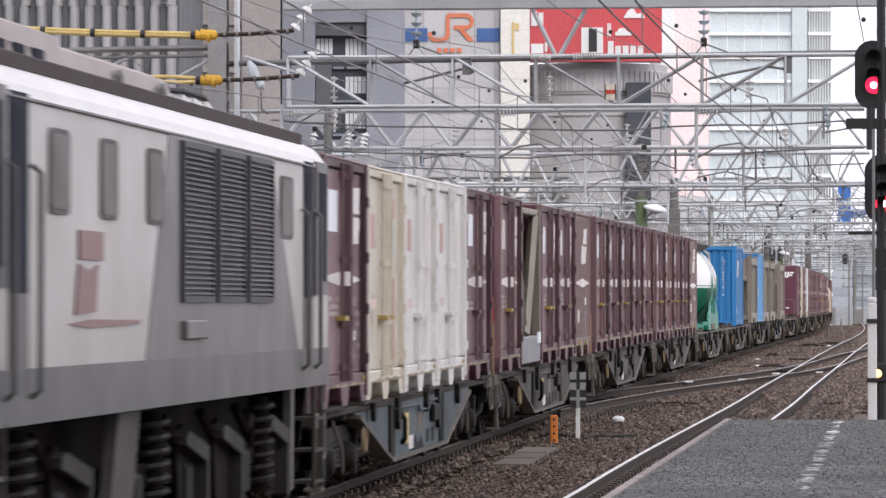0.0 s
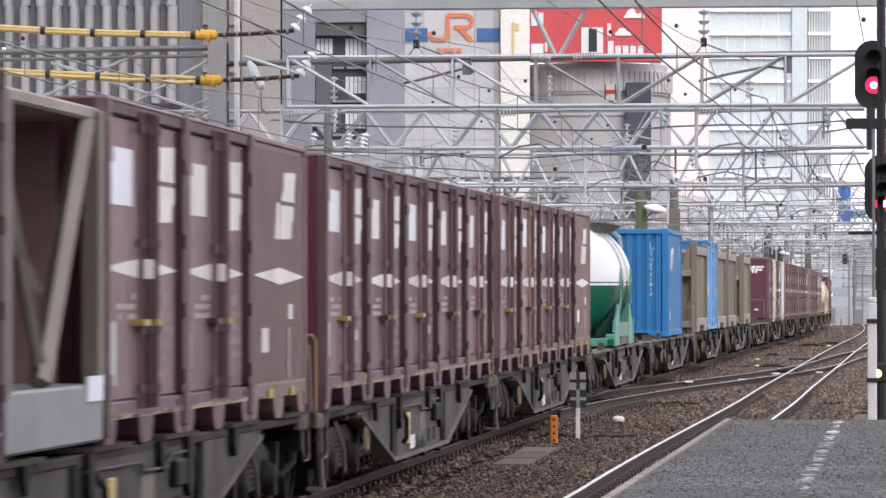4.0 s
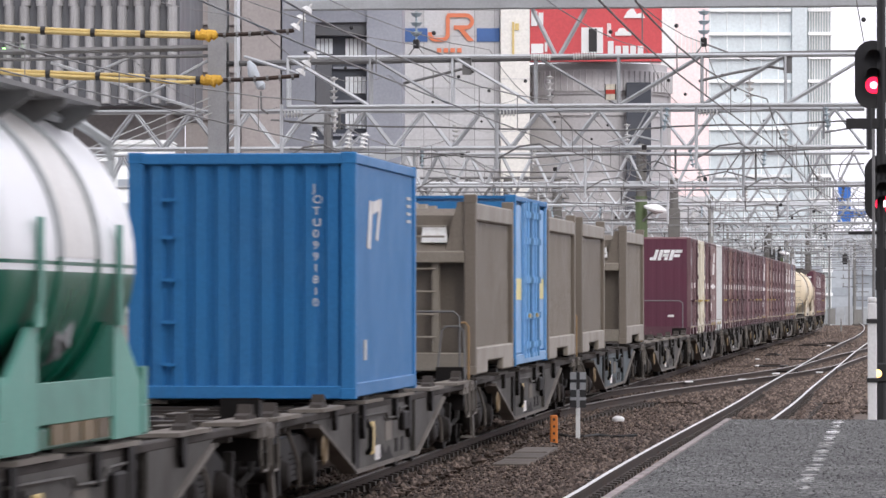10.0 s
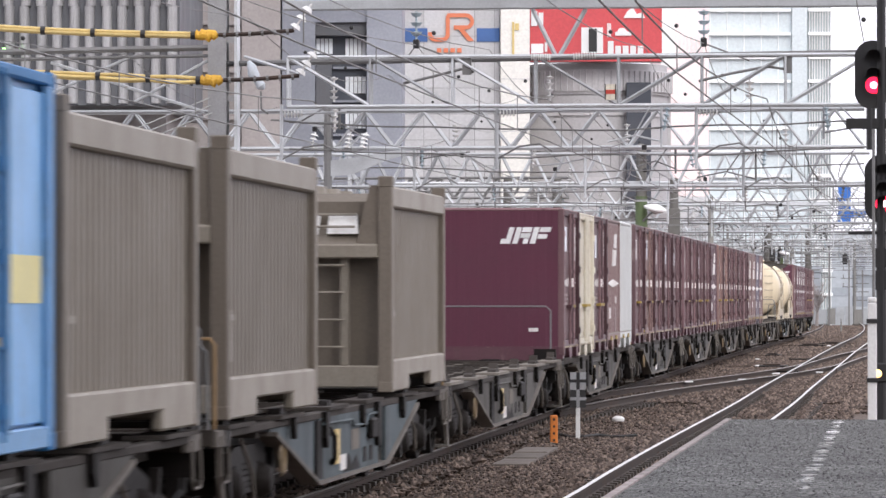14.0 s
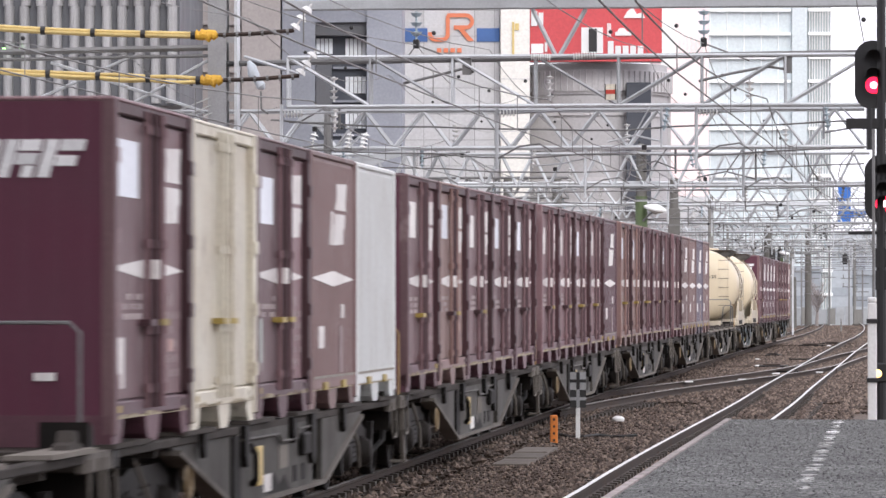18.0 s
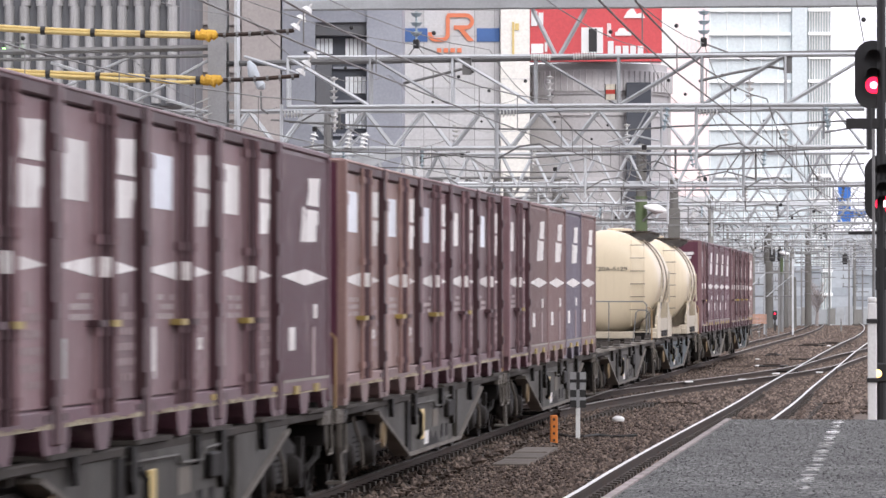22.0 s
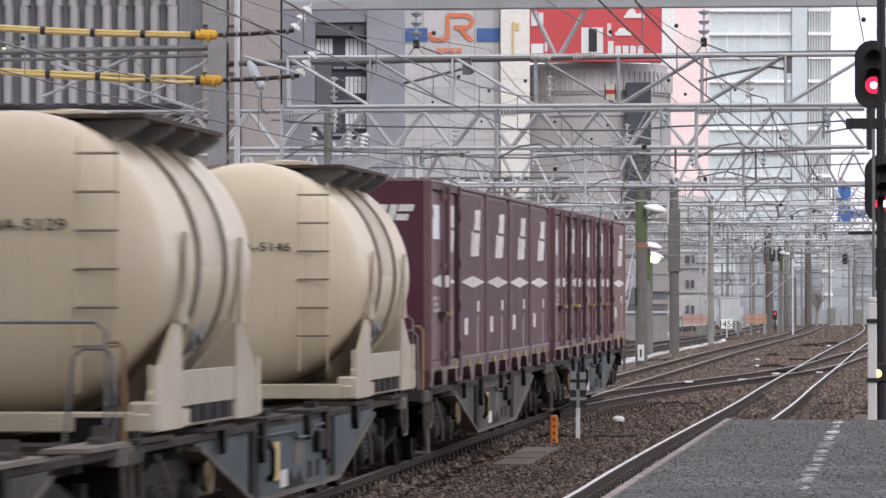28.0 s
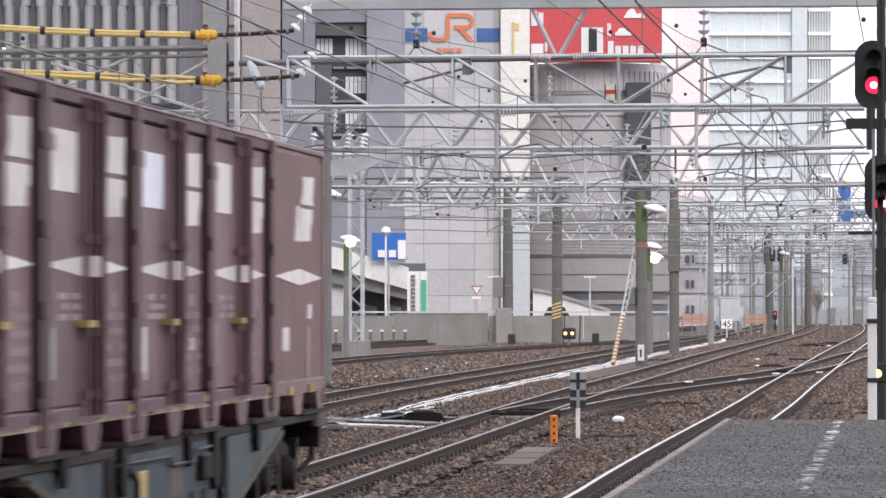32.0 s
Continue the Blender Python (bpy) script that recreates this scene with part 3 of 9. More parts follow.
GREENN = mat("pale_green_notice", (0.52, 0.60, 0.55), 0.5, dirt=0.6, dcol=(0.42, 0.36, 0.34), scale=5.0, chip=0.4)
FADEPINK = mat("faint_pink_marking", (0.72, 0.57, 0.52), 0.5, dirt=0.6, dcol=(0.6, 0.56, 0.5), scale=5.0)
REDF = mat("sun_faded_red", (0.52, 0.15, 0.13), 0.5, dirt=0.5, dcol=(0.55, 0.4, 0.34), scale=4.0, chip=0.4, ccol=(0.6, 0.55, 0.48))
FADEMARK = mat("faint_marking", (0.30, 0.22, 0.22), 0.5, dirt=0.6, dcol=(0.18, 0.10, 0.10), scale=6.0)

SCUFF = mat("scuffed_bare_edge", (0.42, 0.36, 0.24), 0.6, dirt=0.7, dcol=(0.16, 0.10, 0.08), scale=5.0)


def corrugated(u0, u1, n, back, low, high, axis, z0, z1):
    """A ribbed sheet in one piece: along u, from back to low or high, between z0 and z1."""
    w = (u1 - u0) / n
    prof = []
    for k in range(n):
        a = u0 + k * w
        prof += [(a, low), (a + w * 0.3, low), (a + w * 0.42, high), (a + w * 0.88, high)]
    prof += [(u1, low), (u1, back), (u0, back)]
    return Mesh().prism(prof if axis == "y" else [(v, u) for u, v in prof], "z", z0, z1)




def floor_feet(top, h, body):
    """Three full-width floor beams between the fork pockets, their lower corners rounded."""
    for y0, y1 in ((-h, -h + 0.5), (-0.36, 0.36), (h - 0.5, h)):
        a = 0.05 if y0 > -h + 0.01 else 0
        b = 0.05 if y1 < h - 0.01 else 0
        part("fork_pocket_foot", Mesh().prism([(y0, 0.17), (y1, 0.17), (y1 - b * 0.6, 0.08), (y1 - b * 1.6, 0.0), (y1 - b * 3.2, -0.06), (y0 + a * 3.2, -0.06), (y0 + a * 1.6, 0.0), (y0 + a * 0.6, 0.08)], "x", HW - 0.02, -HW + 0.02), body, top)


def scuffs(rd, h):
    """One strip of bare worn metal with a ragged top along the lower edge of the bottom rail."""
    low, y = [], -h + 0.12
    while y < h - 0.12:
        z = 0.146 if rd.random() < 0.55 else rd.uniform(0.155, 0.185)
        w = rd.uniform(0.03, 0.16)
        low += [(y, z), (min(y + w, h - 0.11), z)]
        y += w + 0.015
    return Mesh().prism([(-h + 0.12, 0.142)] + low + [(h - 0.11, 0.142)], "x", HW - 0.021, HW - 0.010)


def door_container(body, label, faded=False, cards=True, accent=None, seed=0, code="", end_marks=False, H=2.52):
    """Twelve-foot container with double side doors, lock rods and fork pockets."""
    rd = random.Random(seed)
    L = 3.68
    h = L / 2
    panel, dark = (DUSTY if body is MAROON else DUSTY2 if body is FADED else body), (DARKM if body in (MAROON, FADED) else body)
    top = thing("freight_container", label, "container", "containers on the train")
    m = Mesh()
    m.box(-HW + 0.085, HW - 0.085, -h + 0.02, h - 0.02, 0.16, H - 0.03)
    part("body", m, body, top)
    m = Mesh()
    m.box(-HW + 0.01, HW - 0.01, -h + 0.01, h - 0.01, H - 0.035, H, 0.012)
    for k in range(5):
        y = -h + 0.5 + k * (L - 1.0) / 4
        m.box(-HW + 0.1, HW - 0.1, y - 0.04, y + 0.04, H, H + 0.02)
    # roof takes the paler door colour, which paints in its edge highlight
    part("roof", m, panel, top)
    for e in (-1, 1):
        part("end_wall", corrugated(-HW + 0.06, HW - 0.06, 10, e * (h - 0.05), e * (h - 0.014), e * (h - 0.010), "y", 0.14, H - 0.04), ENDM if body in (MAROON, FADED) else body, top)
    for sx in (-1, 1):
        for sy in (-1, 1):
            m = Mesh()
            x, y = sx * (HW - 0.05), sy * (h - 0.06)
            m.box(x - 0.055, x + 0.055, y - 0.06, y + 0.06, 0.02, H - 0.005, 0.014)
            # far-end posts go dark maroon: shade of the container joint put into paint
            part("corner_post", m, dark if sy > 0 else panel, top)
        m = Mesh()
        xo = sx * (HW - 0.02)
        m.box(min(xo - sx * 0.06, xo), max(xo - sx * 0.06, xo), -h + 0.1, h - 0.1, 0.15, 0.27, 0.012)
        part("bottom_rail", m, body, top)
        m = Mesh()
        m.box(min(xo - sx * 0.06, xo), max(xo - sx * 0.06, xo), -h + 0.1, h - 0.1, H - 0.12, H - 0.02, 0.012)
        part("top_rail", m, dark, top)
        for sy in (-1, 1):
            m = Mesh()
            x0, x1 = sx * (HW - 0.084), sx * (HW - 0.058)
            ya, yb = (0.02, h - 0.13) if sy > 0 else (-h + 0.13, -0.02)
            m.box(min(x0, x1), max(x0, x1), ya, yb, 0.28, H - 0.13, 0.008)
            door = part("door", m, panel, top)
            if sx < 0:
                continue
            for y, rm in ((ya + 0.09, dark), (ya + 0.34, panel)) if sy > 0 else ((yb - 0.09, dark), (yb - 0.36, panel)):
                prof = [(0.2, 0.022)]
                for z in (0.35, 0.8, 1.46, 2.33):
                    prof += [(z - 0.035, 0.022), (z - 0.035, 0.036), (z + 0.035, 0.036), (z + 0.035, 0.022)]
                prof += [(H - 0.06, 0.022)]
                part("lock_rod", Mesh().lathe(prof, "z", (sx * (HW - 0.002), y), 6), rm, door)
            hx = HW + (0.008 if sy > 0 else -0.018)
            prof = [(x1 - 0.01, 0.3), (hx, 0.3)]
            for z in (0.42, 0.95, 1.5, 2.1):
                prof += [(hx, z - 0.06), (hx + 0.022, z - 0.055), (hx + 0.022, z + 0.055), (hx, z + 0.06)]
            prof += [(hx, H - 0.15), (x1 - 0.01, H - 0.15)]
            y = yb - 0.04 if sy > 0 else ya + 0.04
            # same painted joint shade on the far-end hinge post
            part("hinge_post", Mesh().prism(prof, "y", y - 0.05, y + (0.10 if sy > 0 else 0.05)), dark if sy > 0 else panel, door)
            m = Mesh()
            y = ya + 0.28 if sy > 0 else yb - 0.28
            m.box(min(x1, sx * (HW + 0.04)), max(x1, sx * (HW + 0.04)), y - 0.16, y + 0.16, 0.83, 0.88)
            part("door_handle", m, YELM if rd.random() < 0.45 else dark, door)
            if cards:
                xm0, xm1 = sx * (HW - 0.06), sx * (HW - 0.052)
                lo, hi = min(xm0, xm1), max(xm0, xm1)
                if sy > 0:
                    d = Mesh()
                    c0 = ya + 0.56
                    d.prism([(c0 + 0.18, 1.965), (c0 + 0.98, 1.965), (c0 + 0.94, 2.03), (c0 + 1.0, 2.25), (c0 + 0.24, 2.23), (c0 + 0.28, 2.10)], "x", lo, hi)
                    d.prism([(c0 + 0.05, 1.63), (c0 + 0.85, 1.65), (c0 + 0.87, 1.78), (c0 + 0.97, 1.80), (c0 + 0.97, 1.925), (c0 + 0.15, 1.925), (c0 + 0.10, 1.80)], "x", lo, hi)
                    d.prism([(c0 - 0.30, 1.62), (c0 - 0.04, 1.64), (c0 + 0.02, 1.97), (c0 - 0.20, 1.95), (c0 - 0.28, 1.82)], "x", lo, hi)
                    part("emblem", d, MARK, door, "white stencilled emblem")
                    d = Mesh()
                    for j in range(5):
                        for k in range(4):
                            if rd.random() < 0.72:
                                d.box(lo, hi, c0 + 0.2 + 0.2 * k, c0 + 0.34 + 0.2 * k + rd.uniform(0, 0.05), 0.42 + 0.115 * j, 0.475 + 0.115 * j)
                    d.box(lo, hi, c0 + 0.35, c0 + 0.62, 0.98, 1.08)
                    tagged(part("stencil_text", d, FADEMARK, door, "faint rows of stencilled marks"), kind="stuff")
                    if rd.random() < 0.5:
                        part("sticker", Mesh().box(lo, hi, c0 + 0.4, c0 + 0.62, 0.62, 0.72), rd.choice((PINKM, MARK)), door)
                else:
                    c0 = yb - 1.62
                    if rd.random() < 0.98:
                        w, z0 = rd.uniform(1.1, 1.3), 1.77 + rd.uniform(-0.05, 0.05)
                        part("card", Mesh().box(lo, hi, c0, c0 + w, z0, z0 + 0.43), CARD if rd.random() < 0.6 else MARK, door, "pale paper transport card")
                    d = Mesh()
                    for j in range(3):
                        for k in range(5):
                            if rd.random() < 0.8:
                                d.box(lo, hi, c0 + 0.5 + 0.17 * k, c0 + 0.63 + 0.17 * k, 0.88 + 0.075 * j, 0.925 + 0.075 * j)
                    tagged(part("stencil_text", d, DATAM, door, "rows of small pale stencilled marks"), kind="stuff")
                    if rd.random() < 0.75:
                        w, z0 = rd.uniform(0.3, 0.55), rd.uniform(0.3, 0.42)
                        part("notice", Mesh().box(lo, hi, c0 + 0.02, c0 + w, z0, z0 + rd.uniform(0.35, 0.5)), rd.choice((MARK, GREENN)), door, "worn pale notice")
                d = Mesh()
                d.prism([(sy * 1.74, 1.262), (sy * 1.0, 1.302), (sy * 0.05, 1.345), (sy * 0.05, 1.185), (sy * 1.0, 1.228)], "x", lo, hi)
                for y in ((ya + 0.09,) if sy > 0 else (yb - 0.09,)):
                    d.lathe([(1.19, 0.0235), (1.34, 0.0235)], "z", (HW - 0.002, y), 6)
                part("diamond_band", d, MARK, door, "white diamond band")
            elif accent:
                xm0, xm1 = sx * (HW - 0.06), sx * (HW - 0.052)
                lo, hi = min(xm0, xm1), max(xm0, xm1)
                if sy < 0:
                    c0 = yb - 1.45
                    part("emblem", Mesh().box(lo, hi, c0, c0 + 0.7, 1.62, 2.0), accent, door, "faded red stencilled emblem")
                    part("data_plate", Mesh().box(lo, hi, c0 - 0.05, c0 + 0.85, 0.95, 1.06), FADEPINK, door, "very faint stencilled row")
                    d = Mesh()
                    for j in range(3):
                        d.box(lo, hi, c0 + 0.1, c0 + 0.28 + 0.05 * j, 0.36 + 0.14 * j, 0.45 + 0.14 * j)
                    tagged(part("stencil_text", d, PALEGREY, door, "small grey stencilled rows"), kind="stuff")
                else:
                    c0 = ya + 0.85
                    strong = body is CREAM
                    if strong:
                        for z0, z1 in ((0.3, 1.3), (1.98, 2.2)):
                            part("stripe", Mesh().box(lo, hi, c0, c0 + 0.3, z0, z1), REDF, door, "faded red vertical stripe")
                        part("green_mark", Mesh().box(lo, hi, c0 - 0.02, c0 + 0.36, 1.55, 1.9), GREENN, door, "very faint green mark")
                    else:
                        part("stripe", Mesh().box(lo, hi, c0 + 0.2, c0 + 0.34, 1.2, 2.1), FADEPINK, door, "faint pink vertical stripe")
                        part("dark_patch", Mesh().box(lo, hi, c0 - 0.5, c0 - 0.28, 0.9, 1.5), PALEGREY, door, "grey worn patch")
        for y in (-h + 0.25, h - 0.25) if sx > 0 else ():
            m = Mesh()
            m.box(min(xo, xo + sx * 0.012), max(xo, xo + sx * 0.012), y - 0.1, y + 0.1, 0.19, 0.24)
            part("latch", m, YELM if rd.random() < 0.35 else dark, top)
    floor_feet(top, h, body)
    part("scuffed_edge", scuffs(rd, h), SCUFF, top, "scuffed pale lower edge")
    if cards and (code or end_marks):
        emblem_strokes(top, 0.13, 1.93, 0.56, -h + 0.004)
        if code:
            stroke_text("\n".join(code), 0.15, MARK, top, "lettering", pose(-1.0, -h - 0.002, 2.10, 90, 0, 0) @ Matrix.Diagonal((1.15, 0.80, 1, 1)), "column of white stencilled characters")
        d = Mesh()
        for k in range(9) if not code else ():
            if k != 3:
                d.box(-0.99, -0.90, -h - 0.002, -h + 0.008, 2.10 - k * 0.125, 2.19 - k * 0.125)
        if not code:
            part("number_bars", d, MARK, top, "column of white stencilled bars")
        part("end_plate", Mesh().box(0.62, 0.78, -h - 0.004, -h + 0.006, 0.43, 0.49), MARK, top)
        part("end_fold", Mesh().box(-HW + 0.1, HW - 0.1, -h - 0.001, -h + 0.01, 0.155, 0.175), body, top)
    return top


def plain_container(body, label, seed=0, marks=True):
    """Twelve-foot container with finely ribbed blank sides."""
    rd = random.Random(seed)
    L, H = 3.68, 2.52
    h = L / 2
    top = thing("freight_container", label, "container", "containers on the train")
    m = Mesh()
    m.box(-HW + 0.03, HW - 0.03, -h + 0.02, h - 0.02, 0.16, H - 0.03)
    part("body", m, body, top)
    part("roof", Mesh().box(-HW + 0.005, HW - 0.005, -h, h, H - 0.06, H, 0.015), body, top)
    for e in (-1, 1):
        part("end_wall", corrugated(-HW + 0.06, HW - 0.06, 10, e * (h - 0.05), e * (h - 0.022), e * (h - 0.010), "y", 0.14, H - 0.04), body, top)
    for sx in (-1, 1):
        for sy in (-1, 1):
            x, y = sx * (HW - 0.045), sy * (h - 0.05)
            part("corner_post", Mesh().box(x - 0.05, x + 0.05, y - 0.05, y + 0.05, 0.02, H - 0.01, 0.014), body, top)
        part("ribbed_side", corrugated(-h + 0.1, h - 0.1, 22, sx * (HW - 0.06), sx * (HW - 0.03), sx * (HW - 0.016), "x", 0.28, H - 0.1), body, top)
        xo = sx * (HW - 0.005)
        part("bottom_rail", Mesh().box(min(xo - sx * 0.06, xo), max(xo - sx * 0.06, xo), -h + 0.08, h - 0.08, 0.15, 0.27, 0.012), body, top)
        part("pale_sill", Mesh().box(min(xo, xo + sx * 0.008), max(xo, xo + sx * 0.008), -h + 0.2, h - 0.1, 0.26, 0.285), TAUPEL, top, "scuffed pale sill edge")
        for y in (-0.75, 0.75):
            part("latch", Mesh().box(min(xo, xo + sx * 0.02), max(xo, xo + sx * 0.02), y - 0.16, y + 0.16, 0.14, 0.22), YELM, top)
        if not marks:
            continue
        lo, hi = min(sx * (HW - 0.02), sx * (HW - 0.01)), max(sx * (HW - 0.02), sx * (HW - 0.01))
        c0 = 0.3 * sx - 0.4
        d = Mesh()
        d.prism([(c0 + 0.25, 1.965), (c0 + 1.15, 1.965), (c0 + 1.1, 2.03), (c0 + 1.2, 2.25), (c0 + 0.35, 2.23), (c0 + 0.38, 2.1)], "x", lo, hi)
        d.prism([(c0 + 0.10, 1.60), (c0 + 0.92, 1.62), (c0 + 0.94, 1.77), (c0 + 1.06, 1.79), (c0 + 1.06, 1.925), (c0 + 0.22, 1.925), (c0 + 0.16, 1.8)], "x", lo, hi)
        d.prism([(c0 - 0.20, 1.60), (c0 + 0.04, 1.61), (c0 + 0.10, 1.95), (c0 - 0.10, 1.93)], "x", lo, hi)
        part("emblem", d, MARK, top, "white stencilled emblem")
        d = Mesh()
        d.prism([(-1.68, 1.263), (0.0, 1.34), (1.68, 1.263), (1.68, 1.257), (0.0, 1.18), (-1.68, 1.257)], "x", lo, hi)
        part("diamond_band", d, MARK, top, "white diamond band")
        d = Mesh()
        d.box(lo, hi, c0 + 0.75, c0 + 1.0, 0.86, 1.0)
        part("data_plate", d, MARK, top, "small white stencilled data")
        part("data_plate", Mesh().box(lo, hi, -1.2, -0.75, 0.56, 0.78), MARK, top)
        part("data_column", Mesh().box(lo, hi, c0 + 0.62, c0 + 0.86, 0.3, 0.78), FADEMARK, top, "faint stencilled column")
    floor_feet(top, h, body)
    part("scuffed_edge", scuffs(rd, h), SCUFF, top, "scuffed pale lower edge")
    return top


def emblem_strokes(top, u, v, k, y):
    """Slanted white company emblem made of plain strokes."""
    def st(pts):
        part("emblem_stroke", Mesh().prism([(u + a * k, v + b * k) for a, b in pts], "y", y - 0.004, y + 0.004), WHITEB, top, "white slanted emblem stroke")
    st([(0.0, 0.0), (0.30, 0.0), (0.46, 0.5), (0.30, 0.5), (0.19, 0.15), (0.04, 0.15)])
    st([(0.37, 0.0), (0.53, 0.0), (0.68, 0.5), (0.52, 0.5)])
    st([(0.66, 0.35), (0.96, 0.35), (1.0, 0.5), (0.71, 0.5)])
    st([(0.60, 0.17), (0.90, 0.17), (0.95, 0.32), (0.65, 0.32)])
    st([(0.68, 0.0), (0.84, 0.0), (0.88, 0.155), (0.73, 0.155)])
    st([(0.90, 0.0), (1.07, 0.0), (1.22, 0.5), (1.05, 0.5)])
    st([(1.20, 0.35), (1.54, 0.35), (1.58, 0.5), (1.25, 0.5)])
    st([(1.14, 0.15), (1.42, 0.15), (1.46, 0.29), (1.18, 0.29)])


def twenty_frame(top, body, H, hw=1.22, L=6.06, tall=0.0):
    h = L / 2
    for sx in (-1, 1):
        for sy in (-1, 1):
            x, y = sx * (hw - 0.08), sy * (h - 0.08)
            part("corner_post", Mesh().box(x - 0.08, x + 0.08, y - 0.08, y + 0.08, 0.0, H + tall, 0.015), body, top)
            for z in (0.0, H + tall - 0.12):
                part("corner_casting", Mesh().box(x - 0.085, x + 0.085, y - 0.085, y + 0.085, z - 0.002, z + 0.122, 0.01), body, top)


def blue_container():
    H, h, hw = 2.62, 3.03, 1.22
    top = thing("freight_container", "blue steel twenty-foot container with corrugated end wall", "container", "containers on the train")
    twenty_frame(top, BLUEC, H)
    part("roof", Mesh().box(-hw + 0.02, hw - 0.02, -h + 0.02, h - 0.02, H - 0.08, H - 0.02), BLUEC, top)
    for sx in (-1, 1):
        a, b = sorted((sx * (hw - 0.03), sx * (hw - 0.06)))
        part("side_wall", corrugated(-h + 0.16, h - 0.16, 22, sx * (hw - 0.09), sx * (hw - 0.035), sx * (hw - 0.027), "x", 0.15, H - 0.1), BLUEC, top, "corrugated blue side wall")
        a, b = sorted((sx * hw, sx * (hw - 0.08)))
        part("top_rail", Mesh().box(a, b, -h + 0.16, h - 0.16, H - 0.12, H - 0.01, 0.012), BLUEC, top)
        m = Mesh().box(a, b, -h + 0.16, h - 0.16, 0.02, 0.17, 0.012)
        part("bottom_rail", m, BLUEC, top)
        x = sx * (hw - 0.025)
        d = Mesh()
        lo, hi = sorted((x, x + sx * 0.008))
        d.prism([(-1.80, 1.62), (-1.52, 1.60), (-1.34, 1.98), (-1.34, 2.12), (-1.56, 2.14)], "x", lo, hi)
        d.prism([(-1.28, 1.99), (-0.72, 2.04), (-0.98, 1.72), (-0.80, 1.70), (-0.48, 2.10), (-0.48, 2.18), (-1.28, 2.12)], "x", lo, hi)
        part("emblem", d, WHITEP, top, "white painted emblem")
        d = Mesh()
        for k in range(4):
            d.box(lo, hi, 2.2, 2.6, 1.95 + k * 0.09, 1.985 + k * 0.09)
        d.box(lo, hi, -2.1, -1.85, 0.4, 0.62)
        part("data_plate", d, PALEGREY, top, "small pale stencilled data")
    for e in (-1, 1):
        prof, n = [], 9
        x0, x1 = -hw + 0.16, hw - 0.16
        for k in range(n):
            w = (x1 - x0) / n
            a = x0 + k * w
            prof += [(a, 0.09), (a + w * 0.25, 0.09), (a + w * 0.38, 0.04), (a + w * 0.87, 0.04)]
        prof.append((x1, 0.09))
        poly = [(x, e * (h - d)) for x, d in prof] + [(x1, e * (h - 0.13)), (x0, e * (h - 0.13))]
        part("end_wall", Mesh().prism(poly, "z", 0.12, H - 0.1), BLUEC, top, "corrugated blue end wall")
        part("end_rail", Mesh().box(-hw + 0.16, hw - 0.16, e * h - 0.1 * (e > 0), e * h + 0.1 * (e < 0), H - 0.13, H - 0.01, 0.012), BLUEC, top)
        part("end_rail", Mesh().box(-hw + 0.16, hw - 0.16, e * h - 0.1 * (e > 0), e * h + 0.1 * (e < 0), 0.0, 0.14, 0.012), BLUEC, top)
    stroke_text("\n".join("JOTU0991810"), 0.135, WHITEP, top, "lettering", pose(0.755, -h + 0.032, 2.20, 90, 0, 0) @ Matrix.Diagonal((1.0, 0.90, 1, 1)), "column of white stencilled characters")
    d = Mesh()
    for z in (0.35, 0.8, 1.25, 1.7, 2.1):
        d.box(-0.86, -0.72, -h - 0.002, -h + 0.045, z, z + 0.03)
    part("rung", d, BLUEC, top)
    return top


